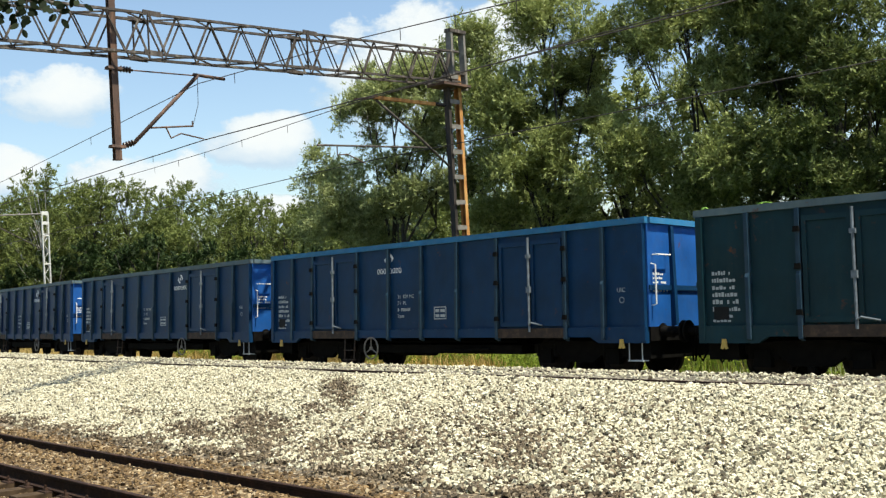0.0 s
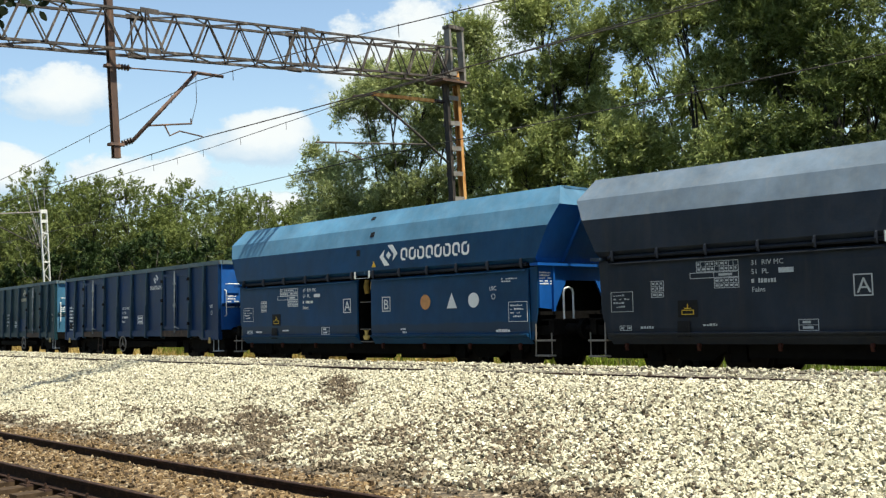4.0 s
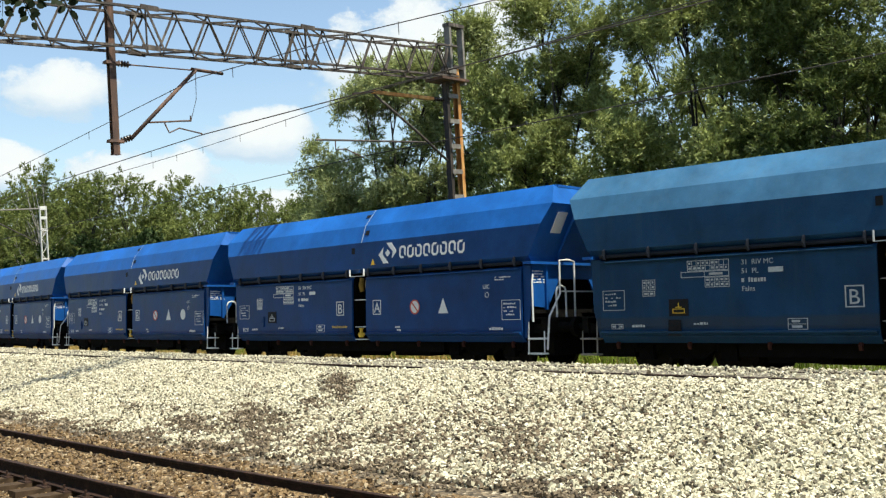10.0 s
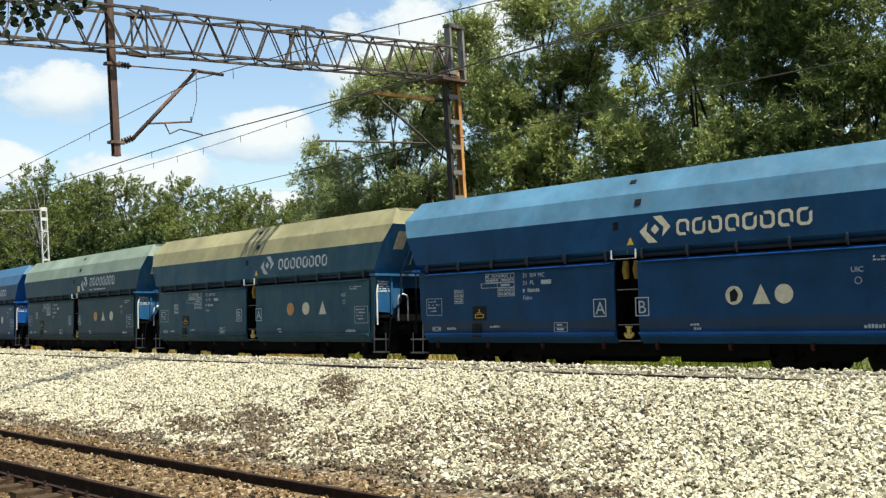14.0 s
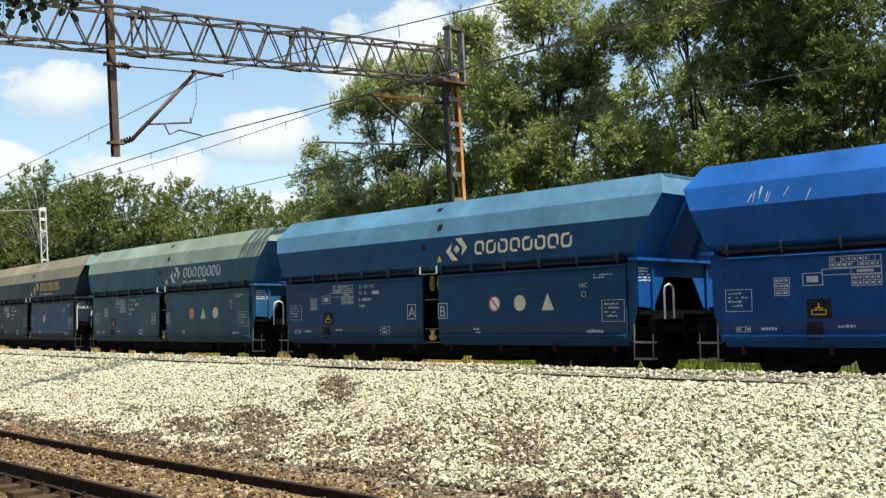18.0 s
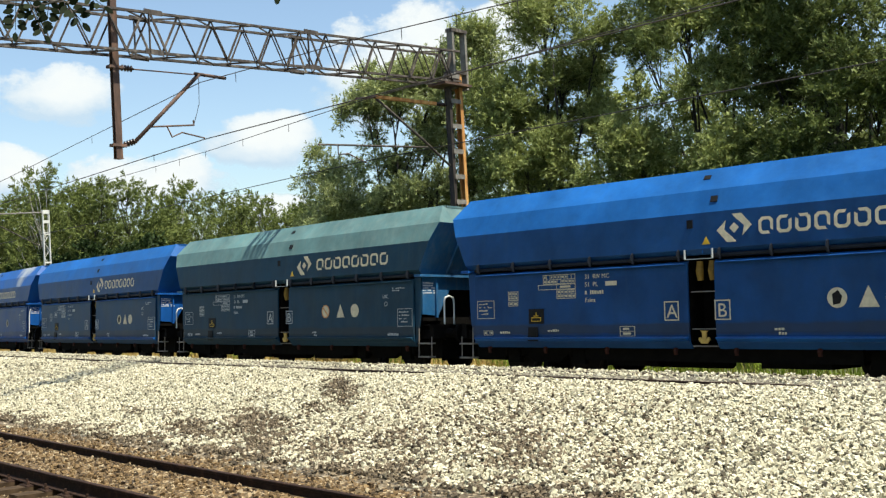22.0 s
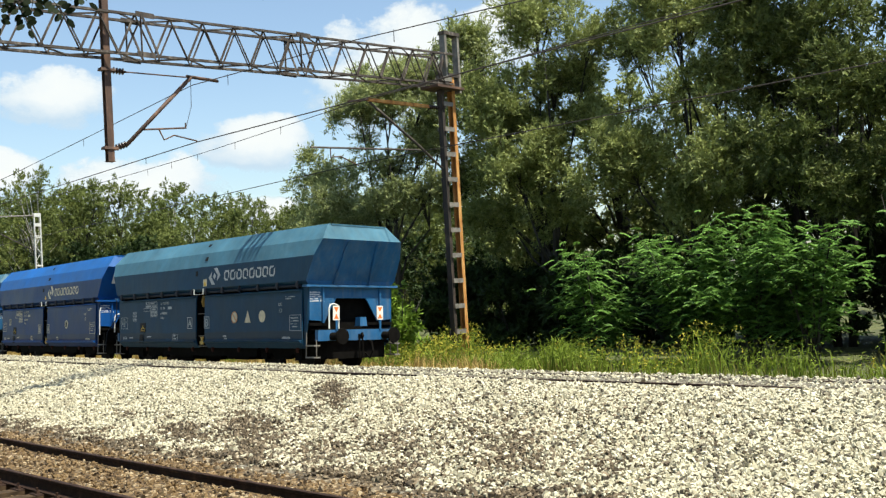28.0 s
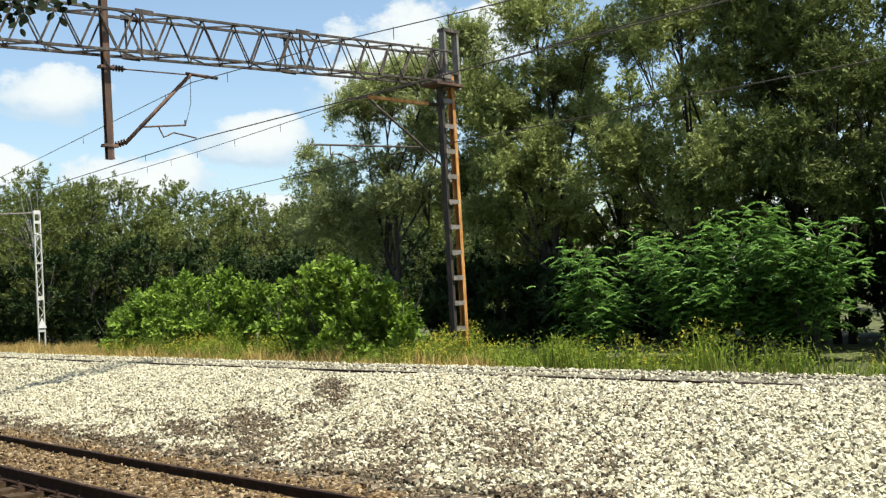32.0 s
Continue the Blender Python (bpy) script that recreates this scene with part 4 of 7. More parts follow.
        part("end_sill", shared("end_sill", lambda: Geo().box(5.931, 6.0, -1.45, 1.45, 1.28, 1.36)), M["under"], w, "", flip)
        part("headstock", shared("headstock", lambda: Geo().box(6.16, 6.30, -1.38, 1.38, 0.86, 1.16)), spec.get("headstock", M["under"]), w, "", flip)
        part("apron", shared("apron", lambda: Geo().box(5.3, 6.18, -1.0, 1.0, 0.36, 0.849)), M["under"], w, "", flip)
        part("platform", shared("platform", lambda: Geo().box(5.98, 6.3, -1.4, 1.4, 1.162, 1.19)), M["under"], w, "", flip)
        for s in (-1, 1):
            y0, y1 = sorted((s * 1.30, s * 1.50))
            part("corner_plate", shared("corner%d" % s, lambda: Geo().prism([(5.745, 0.75), (5.80, 0.75), (5.93, 1.3), (5.97, 2.33), (5.745, 2.33)], s * 1.44, s * 1.47, "y")), dark, w, "", flip)
            part("end_rib", shared("endrib%d" % s, lambda: Geo().add([(6.60, s * 0.5 - 0.03, 3.6), (6.60, s * 0.5 + 0.03, 3.6), (6.02, s * 0.62 + 0.03, 2.43), (6.02, s * 0.62 - 0.03, 2.43),
                 (6.45, s * 0.5 - 0.03, 3.5), (6.45, s * 0.5 + 0.03, 3.5), (5.93, s * 0.62 + 0.03, 2.43), (5.93, s * 0.62 - 0.03, 2.43)],
                 [(0, 1, 2, 3), (7, 6, 5, 4), (0, 4, 5, 1), (1, 5, 6, 2), (2, 6, 7, 3), (3, 7, 4, 0)])), endm, w, "", flip)
            part("end_strut", shared("endstrut%d" % s, lambda: Geo().box(5.97, 6.03, s * 1.0 - 0.03, s * 1.0 + 0.03, 1.36, 2.34)), endm, w, "", flip)
            part("step", shared("step%d" % s, lambda: Geo().box(5.86, 6.28, y0, y1, 0.40, 0.435).box(5.86, 6.28, y0, y1, 0.72, 0.755).tube([(5.87, s * 1.48, 0.41), (5.87, s * 1.46, 1.1)], 0.016, 5).tube([(6.27, s * 1.42, 0.43), (6.27, s * 1.42, 0.9)], 0.014, 5)), M["handrail"] if spec.get("fresh") else M["plate"], w, "white steel step" if spec.get("fresh") else "worn grey steel step", flip)
        if spec.get("rail", True):
            part("handrail", shared("handrail", lambda: Geo().tube([(6.28, -1.0, 1.19), (6.28, -1.0, 1.75), (6.28, -0.96, 1.84), (6.28, -0.84, 1.88), (6.28, -0.72, 1.84), (6.28, -0.68, 1.75), (6.28, -0.68, 1.19)], 0.022, 6)), spec.get("railm", M["handrail"]), w, "white bent handrail" if not spec.get("railm") else "dark bent handrail", flip)
        if spec.get("stair") and e > 0:
            part("ladder_rail", shared("ladder_rail", lambda: Geo().tube([(6.3, -1.36, 0.5), (6.32, -1.3, 1.2), (6.34, -0.95, 1.7), (6.34, -0.95, 2.42), (6.34, -0.6, 2.44), (6.34, -0.45, 2.40), (6.34, -0.45, 1.2)], 0.022, 6).tube([(6.34, -0.95, 1.75), (6.34, 0.3, 1.75), (6.34, 0.3, 1.2)], 0.018, 6).tube([(6.34, 0.3, 1.75), (6.34, 0.95, 1.75), (6.34, 0.95, 1.2)], 0.018, 6)), spec.get("railm", M["handrail"] if spec.get("fresh") else M["shaft"]), w, "white ladder rail with crossbar" if spec.get("fresh") else "dark ladder rail with crossbar")
            part("corner_post", shared("corner_post", lambda: Geo().tube([(6.0, -1.46, 1.1), (6.0, -1.47, 1.95), (6.0, -1.44, 2.1), (5.97, -1.40, 2.14)], 0.02, 6)), spec.get("railm", M["handrail"]), w, "pale corner handrail")
        if spec.get("card") and e > 0:
            part("end_plate", shared("endcard", lambda: Geo().add([(6.49, -1.1, 3.46), (6.49, -0.78, 3.46), (6.265, -0.8, 3.02), (6.265, -1.12, 3.02), (6.47, -1.1, 3.46), (6.47, -0.78, 3.46), (6.245, -0.8, 3.02), (6.245, -1.12, 3.02)],
                 [(0, 3, 2, 1), (4, 5, 6, 7), (0, 1, 5, 4), (1, 2, 6, 5), (2, 3, 7, 6), (3, 0, 4, 7)])), M["white"] if spec["card"] == "white" else M["cream"], w, "pale rectangular plate on the end")
        if e > 0 and not spec.get("ribs"):
            part("end_writing", shared("endwriting", lambda: bars(5, 0.5, 0.3)), M["white"], w, "", Matrix.Translation((5.975, -1.42, 2.22)) @ Matrix.Rotation(math.pi / 2, 4, "Z"))
    # the gap between the doors
    part("gap_bracket", shared("gap_bracket", lambda: Geo().box(-0.3, -0.28, -1.6, -1.56, 2.34, 2.52).box(0.28, 0.3, -1.6, -1.56, 2.34, 2.52).box(-0.3, 0.3, -1.58, -1.56, 2.33, 2.345)), spec.get("bracket", M["white"] if spec.get("fresh") else M["grey"]), w, "bracket over the door gap", Matrix.Translation(((g0 + g1) / 2, 0, 0)))
    gm = Matrix.Translation(((g0 + g1) / 2, 0, 0))
    for z in (1.72, 1.02, 0.7):
        part("gap_step", shared("gap_step", lambda: Geo().box(-0.26, 0.26, -1.45, -1.36, 0, 0.02)), spec.get("bracket", M["white"] if spec.get("fresh") else M["plate"]), w, "", gm @ Matrix.Translation((0, 0, z)))
    if spec.get("spring", True):
        for dx in (-0.13, 0.13):
            part("spring", shared("spring", lambda: Geo().tube([(0, -1.3, 1.95), (0, -1.33, 2.12), (0, -1.3, 2.3)], [0.06, 0.075, 0.06], 8)), M["spring"], w, "ochre spring housing", gm @ Matrix.Translation((dx, 0, 0)))
    if spec.get("lever", True):
        part("lever", shared("lever", lambda: Geo().prism([(-0.06, 0.76), (0.06, 0.76), (0.12, 0.84), (0.09, 0.88), (0.04, 0.83), (0.04, 0.96), (0.08, 1.0), (-0.08, 1.0), (-0.04, 0.96), (-0.04, 0.83), (-0.09, 0.88), (-0.12, 0.84)], -1.48, -1.43, "y")), spec.get("leverm", M["yellow"] if spec.get("fresh") else M["gold"]), w, "yellow discharge lever", gm)
    if spec.get("wheel"):
        part("handwheel", shared("handwheel", handwheel), RUST_SIDE, w, "tan spoked handwheel", gm @ Matrix.Translation((0.06, -1.42, 1.4)) @ Matrix.Scale(0.8, 4))
    # marks
    ink = spec.get("ink", M["white"])
    mark = spec.get("mark", ink)
    if spec.get("sign", "name") == "name":
        ex, n0, n1 = spec["lay"][4:7]
        part("emblem", shared("emblem", emblem), ink, w, "two-bladed emblem", Matrix.Translation((ex, -up_y(2.87) - 0.008, 2.87)) @ Matrix.Rotation(-math.atan(0.0515), 4, "X") @ Matrix.Scale(0.97, 4))
        if spec.get("logi"):
            part("name_block", shared("name_blocks_a", lambda: blocks(3, 0.95, 0.32)), ink, w, "", Matrix.Translation((n0, -up_y(2.74) - 0.008, 2.76)) @ Matrix.Rotation(-math.atan(0.0515), 4, "X"))
            part("name_block", shared("name_blocks_b", lambda: blocks(5, 1.5, 0.34)), ink, w, "", Matrix.Translation((n0 + 1.0, -up_y(2.74) - 0.008, 2.74)) @ Matrix.Rotation(-math.atan(0.0515), 4, "X"))
            part("name_line", shared("name_line", lambda: bars(1, 2.3, 0.1, 0.3, random.Random(8))), M["grey"], w, "", Matrix.Translation((n0, -up_y(2.65) - 0.008, 2.66)) @ Matrix.Rotation(-math.atan(0.0515), 4, "X"))
        else:
            part("name_block", shared("name_blocks%.2f" % (n1 - n0), lambda: blocks(8, n1 - n0, 0.31)), ink, w, "", Matrix.Translation((n0, -up_y(2.72) - 0.008, 2.71)) @ Matrix.Rotation(-math.atan(0.0515), 4, "X"))
        if spec.get("plate"):
            part("warning_plate", shared("warning_plate", lambda: flat([(-0.11, -0.02), (0.11, -0.02), (0.11, 0.2), (-0.11, 0.2)])), M["cream"], w, "small pale warning plate", Matrix.Translation((ex - 0.22, -up_y(2.6) - 0.006, 2.6)))
        part("warning_sign", shared("warning_sign", lambda: flat([(-0.08, 0), (0.08, 0), (0, 0.15)])), M["yellow"], w, "yellow warning triangle", Matrix.Translation((ex - 0.22, -up_y(2.6) - 0.012, 2.6)))
        for z, x, h in ((3.39, 0.36, 0.12), (3.86, 0.08, 0.1)):
            yy = 1.45 if z < 3.6 else 1.2
            part("inspection_slot", shared("slot%.1f" % z, lambda: Geo().box(-0.07, 0.07, -0.02, 0.02, 0, h)), M["black"], w, "", Matrix.Translation((x, -yy - 0.005 + (0.02 if z > 3.6 else 0), z)) @ Matrix.Rotation(radians(-20 if z < 3.6 else -39), 4, "X"))
        part("inspection_slot", shared("slot_low", lambda: Geo().box(-0.06, 0.06, -0.01, 0.01, 0, 0.16)), M["black"], w, "", Matrix.Translation((-0.12, -up_y(2.95) - 0.005, 2.92)))
        part("seam", shared("seam", lambda: Geo().box(-0.012, 0.012, -0.006, 0.006, 0, 0.75)), roof, w, "", Matrix.Translation((0.14, -up_y(2.85) - 0.004, 2.44)) @ Matrix.Rotation(-math.atan(0.0515), 4, "X"))
        if spec.get("fresh"):
            part("roof_seam", shared("roof_seam", lambda: Geo().add([(x, -w_ - o, z) for w_, z, _ in UP[:3] for x, o in ((0.20, 0.002), (0.214, 0.002), (0.214, 0.008), (0.20, 0.008))],
                 [(a + k, a + (k + 1) % 4, a + 4 + (k + 1) % 4, a + 4 + k) for a in (0, 4) for k in range(4)])), M["grey"], w, "pale weld seam")
    yd = -1.532

    def at(x, z):
        return Matrix.Translation((x, yd, z))
    if spec.get("sign", "name") == "name":
        for t, x in zip(spec.get("letters", "AB"), spec["lay"][2]):
            part("letter_frame", shared("letter_frame", lambda: framed(0.32, 0.37, 0.022)), mark, w, "", at(x - 0.16, spec["lay"][3] - 0.185))
            part("door_letter", shared("letter" + t, lambda: lettering(t, 0.36)), mark, w, "white letter " + t, at(x - 0.11, spec["lay"][3] - 0.13))
        part("number_block", shared("riv", lambda: lettering("31  RIV MC", 0.13)), mark, w, "", at(-2.62, 2.08))
        part("number_block", shared("pl", lambda: lettering("51  PL", 0.13)), mark, w, "", at(-2.62, 1.92))
        part("number_block", shared("pl_bar", lambda: bars(1, 0.28, 0.1, 0.1, random.Random(2), False)), mark, w, "", at(-2.1, 2.01))
        part("number_block", shared("number_bar", lambda: bars(1, 0.7, 0.1, 0.1, random.Random(3))), mark, w, "", at(-2.62, 1.85))
        part("number_block", shared("type", lambda: lettering("Falns", 0.13)), mark, w, "", at(-2.62, 1.6))
        part("data_table", shared("table_a", lambda: ruled(9, 2, 0.86, 0.2, 5)), mark, w, "", at(-3.72, 2.0))
        part("data_table", shared("table_a2", lambda: ruled(2, 1, 1.0, 0.11, 15)), mark, w, "", at(-3.86, 1.885))
        part("data_table", shared("table_b", lambda: ruled(5, 2, 0.5, 0.19, 6)), mark, w, "", at(-3.36, 1.69))
        part("data_table", shared("table_c", lambda: ruled(3, 2, 0.29, 0.2, 7)), mark, w, "", at(-4.72, 1.68))
        part("data_table", shared("table_d", lambda: ruled(2, 1, 0.28, 0.1, 8)), mark, w, "", at(-4.72, 1.56))
        part("data_table", shared("table_e", lambda: ruled(3, 1, 0.28, 0.1, 17)), mark, w, "", at(-5.47, 0.93))
        part("data_table", shared("table_f", lambda: ruled(1, 2, 0.36, 0.2, 18)), mark, w, "", at(-1.78, 0.9))
        part("tare_line", shared("tare_n", lambda: bars(1, 0.34, 0.07, 0.2, random.Random(19))), mark, w, "", at(-4.98, 1.02))
        part("tare_line", shared("tare_o", lambda: bars(1, 0.3, 0.06, 0.2, random.Random(20))), mark, w, "", at(-3.62, 1.05))
        if spec.get("fresh"):
            part("tare_line", shared("tare_g", lambda: bars(1, 0.66, 0.08, 0.2, random.Random(23))), M["gold"], w, "faded yellow writing", at(-1.08, 1.07))
        if spec.get("box_mark"):
            part("data_table", shared("table_g", lambda: ruled(1, 1, 0.36, 0.22, 24)), mark, w, "", at(-4.2, 1.72))
        part("data_frame", shared("data_frame", lambda: framed(0.52, 0.4, 0.011)), mark, w, "", at(-5.66, 1.3))
        part("data_panel", shared("data_lines", lambda: bars(4, 0.42, 0.3, 0.5, random.Random(9))), mark, w, "", at(-5.6, 1.65))
        part("black_panel", shared("black_panel", lambda: Geo().box(0, 0.42, -0.003, 0.003, 0, 0.32)), M["black"], w, "", at(-4.14, 1.17))
        part("panel_mark", shared("panel_mark", lambda: framed(0.26, 0.09, 0.014).box(0.12, 0.14, -0.002, 0.002, 0.11, 0.2).box(0.06, 0.2, -0.002, 0.002, 0.11, 0.125)), M["yellow"] if not spec.get("fresh") else M["white"], w, "", Matrix.Translation((-4.06, yd - 0.007, 1.22)))
        part("ticket_box", shared("ticket_box", lambda: Geo().box(0, 0.28, -0.03, 0.0, 0, 0.3, taper=0.01).box(0.06, 0.2, -0.034, -0.03, 0.1, 0.22)), dark if spec.get("fresh") else M["black"], w, "", Matrix.Translation((-4.62 if spec.get("fresh") else -4.16, -1.53, 1.06 if spec.get("fresh") else 0.8)))
        part("uic_mark", shared("uic", lambda: lettering("UIC", 0.13)), mark, w, "", at(4.57, 1.86))
        part("uic_ring", shared("uic_ring", lambda: ring(0.062, 0.012, 16)), mark, w, "", at(4.69, 1.72))
        part("data_frame", shared("data_frame_r", lambda: framed(0.56, 0.44, 0.011)), mark, w, "", at(5.14, 1.15))
        part("data_panel", shared("data_lines_r", lambda: bars(4, 0.44, 0.32, 0.5, random.Random(12))), mark, w, "", at(5.2, 1.53))
        part("tare_line", shared("tare_r", lambda: bars(1, 0.62, 0.09, 0.2, random.Random(13))), mark, w, "", at(4.75, 1.0))
        part("tare_line", shared("tare_m", lambda: bars(2, 0.3, 0.16, 0.25, random.Random(14))), mark, w, "", at(1.5, 1.06))
        part("top_line", shared("top_line_r", lambda: bars(2, 0.5, 0.11, 0.4, random.Random(15))), mark, w, "", at(4.95, 2.12))
    for kind, x in zip(spec.get("marks", "ntd"), spec["lay"][0]):
        mz = spec["lay"][1]
        if kind == "n":
            a = part("prohibition_disc", shared("disc", lambda: round_plate(0.172)), spec.get("disc", M["white"]), w, "round sign with a red diagonal bar", at(x, mz))
            part("red_ring", shared("red_ring", lambda: ring(0.178, 0.03)), spec.get("redm", M["red"]), a, "", Matrix.Translation((0, -0.005, 0)))
            part("red_bar", shared("red_bar", lambda: Geo().box(-0.155, 0.155, -0.002, 0.002, -0.018, 0.018, Matrix.Rotation(radians(45), 4, "Y"))), spec.get("redm", M["red"]), a, "", Matrix.Translation((0, -0.008, 0)))
        elif kind == "t":
            part("triangle_mark", shared("triangle", lambda: flat([(-0.17, -0.17), (0.17, -0.17), (0, 0.19)])), spec.get("shape", M["white"]), w, "", at(x, mz))
        elif kind == "d":
            part("disc_mark", shared("disc", lambda: round_plate(0.172)), spec.get("shape", M["white"]), w, "", at(x, mz))
        elif kind == "k":
            part("disc_mark", shared("disc", lambda: round_plate(0.172)), spec.get("disc", M["cream"]), w, "cream disc with a dark blot", at(x, mz))
            part("blot", shared("blot", lambda: flat([(-0.07, -0.12), (0.05, -0.1), (0.09, 0.02), (0.02, 0.13), (-0.08, 0.06)])), M["black"], w, "", Matrix.Translation((x, yd - 0.006, mz)))
    for extra in spec.get("extras", ()):
        extra(w, yd)
    running_gear(w, (-4.05, 4.05), 6.77, spin)
    return w


def handwheel():
    g = Geo()
    n = 20
    pts = [(0.3 * math.cos(2 * math.pi * i / n), 0, 0.3 * math.sin(2 * math.pi * i / n)) for i in range(n + 1)]
    g.tube(pts, 0.025, 6, False)
    for a in (90, 210, 330):
        g.tube([(0, 0, 0), (0.29 * math.cos(radians(a)), 0, 0.29 * math.sin(radians(a)))], 0.018, 5)
    return g.disc((0, 0.03, 0), 0.05, (0, -1, 0), 0.06, 10)


def open_wagon(spec, spin):
    side, endm, rim = spec["side"], spec["end"], spec["rim"]
    w = thing("open_wagon", spec["label"], "freight wagon", "wagons of the train")
    HL, HW = 6.47, 1.45
    for s in (-1, 1):
        y0, y1 = sorted((s * 1.33, s * 1.365))
        part("side_wall", shared("ea_wall%d" % s, lambda: Geo().box(-HL, HL, y0, y1, 1.08, 3.12)), side, w)
        a, b = sorted((s * 1.33, s * 1.44))
        part("side_sill", shared("ea_sill%d" % s, lambda: Geo().prism([(-HL, 0.76), (-5.3, 0.76), (-5.1, 0.88), (5.1, 0.88), (5.3, 0.76), (HL, 0.76), (HL, 1.08), (-HL, 1.08)], a, b, "y")), spec.get("sill", side), w)
        a, b = sorted((s * 1.31, s * 1.425))
        part("top_rail", shared("ea_rim%d" % s, lambda: Geo().box(-HL - 0.04, HL + 0.04, a, b, 3.122, 3.25, taper=0.0)), rim, w, "dusty top rail")
        post = shared("ea_post%d" % s, lambda: Geo().prism([(s * 1.366, 0.80), (s * 1.49, 0.84), (s * 1.49, 1.95), (s * 1.46, 2.02), (s * 1.46, 3.115), (s * 1.366, 3.115)], -0.036, 0.036, "x"))
        for x in (-5.45, -4.49, -2.54, -1.28, -0.04, 1.2, 2.49, 4.47, 5.45):
            part("post", post, spec.get("post", side), w, "", Matrix.Translation((x, 0, 0)))
        corner = shared("ea_corner%d" % s, lambda: Geo().box(-0.06, 0.06, *sorted((s * 1.366, s * 1.46)), 0.8, 3.11))
        for x in (-6.4, 6.4):
            part("corner_post", corner, side, w, "", Matrix.Translation((x, 0, 0)))
        for c in (-3.515, 3.48):
            for q in (-1, 1):
                door = part("door_leaf", shared("ea_leaf%d" % s, lambda: Geo().box(-0.43, 0.43, *sorted((s * 1.366, s * 1.405)), 1.12, 2.98)), side, w, "", Matrix.Translation((c + q * 0.47, 0, 0)))
                part("leaf_frame", shared("ea_leafframe%d" % s, lambda: Geo().box(-0.43, -0.35, *sorted((s * 1.407, s * 1.44)), 1.12, 2.98).box(0.35, 0.43, *sorted((s * 1.407, s * 1.44)), 1.12, 2.98).box(
                    -0.349, 0.349, *sorted((s * 1.407, s * 1.44)), 2.88, 2.98).box(-0.349, 0.349, *sorted((s * 1.407, s * 1.44)), 1.12, 1.22)), side, door)
            part("lock_bar", shared("ea_bar%d" % s, lambda: Geo().tube([(0, s * 1.475, 1.0), (0, s * 1.475, 3.05)], 0.028, 6).box(-0.05, 0.05, *sorted((s * 1.44, s * 1.51)), 1.85, 1.98).box(-0.05, 0.05, *sorted((s * 1.44, s * 1.51)), 2.6, 2.68).tube(
                [(0, s * 1.48, 1.15), (0.1, s * 1.53, 1.2), (0.4, s * 1.51, 1.14)], 0.02, 5)), M["lockbar"], w, "worn grey locking bar", Matrix.Translation((c, 0, 0)))
            part("door_threshold", shared("ea_threshold%d" % s, lambda: Geo().box(-0.98, 0.98, *sorted((s * 1.442, s * 1.46)), 0.87, 1.075)), M["rust"], w, "rust-brown door threshold", Matrix.Translation((c, 0, 0)))
            for dz in (1.3, 2.1, 2.75):
                for q in (-0.98, 0.98):
                    part("door_hinge", shared("ea_hinge%d" % s, lambda: Geo().box(-0.06, 0.06, *sorted((s * 1.45, s * 1.50)), -0.05, 0.05, taper=0.01)), M["under"], w, "", Matrix.Translation((c + q, 0, dz)))
        hook = shared("ea_hook%d" % s, lambda: Geo().prism([(-0.1, 0.62), (-0.04, 0.6), (0.0, 0.66), (0.04, 0.6), (0.1, 0.62), (0.07, 0.72), (0.05, 0.86), (-0.05, 0.86), (-0.07, 0.72)], *sorted((s * 1.445, s * 1.475)), "y"))
        for x in (-5.95, 5.9):
            part("rope_hook", hook, M["gold"], w, "yellow rope hook", Matrix.Translation((x, 0, 0.22)) @ Matrix.Scale(0.72, 4, (1, 0, 0)) @ Matrix.Scale(0.72, 4, (0, 0, 1)))
    for e in (-1, 1):
        flip = Matrix.Identity(4) if e > 0 else Matrix.Rotation(math.pi, 4, "Z")
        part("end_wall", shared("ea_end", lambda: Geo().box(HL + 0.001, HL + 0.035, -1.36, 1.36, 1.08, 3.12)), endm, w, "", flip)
        part("end_rail", shared("ea_endrim", lambda: Geo().box(HL - 0.04, HL + 0.1, -1.328, 1.328, 3.122, 3.24)), rim, w, "", flip)
        part("end_sill", shared("ea_endsill", lambda: Geo().box(HL - 0.1, HL + 0.04, -1.329, 1.329, 0.8, 1.079)), M["under"], w, "", flip)
        for y in (-0.55, 0.55):
            part("end_post", shared("ea_endpost", lambda: Geo().prism([(HL + 0.036, 1.09), (HL + 0.15, 1.12), (HL + 0.09, 3.1), (HL + 0.036, 3.1)], -0.05, 0.05, "y")), side, w, "", flip @ Matrix.Translation((0, y, 0)))
        part("end_belt", shared("ea_belt", lambda: Geo().box(HL + 0.036, HL + 0.07, -1.35, -0.601, 1.8, 1.9).box(HL + 0.036, HL + 0.07, 0.601, 1.35, 1.8, 1.9).box(HL + 0.036, HL + 0.07, -0.499, 0.499, 1.8, 1.9)), side, w, "", flip)
        part("grab_rail", shared("ea_grab", lambda: Geo().tube([(HL + 0.04, -1.25, 1.5), (HL + 0.14, -1.25, 1.52), (HL + 0.14, -1.25, 2.3), (HL + 0.04, -1.25, 2.32)], 0.016, 6).tube([(HL + 0.04, -1.2, 2.5), (HL + 0.16, -1.2, 2.5), (HL + 0.16, -0.75, 2.5), (HL + 0.04, -0.75, 2.5)], 0.016, 6)), M["handrail"], w, "pale grab rail", flip)
        part("end_writing", shared("ea_endwriting", lambda: bars(5, 0.5, 0.42)), M["white"], w, "", flip @ Matrix.Translation((HL + 0.039, -1.2, 2.15)) @ Matrix.Rotation(math.pi / 2, 4, "Z"))
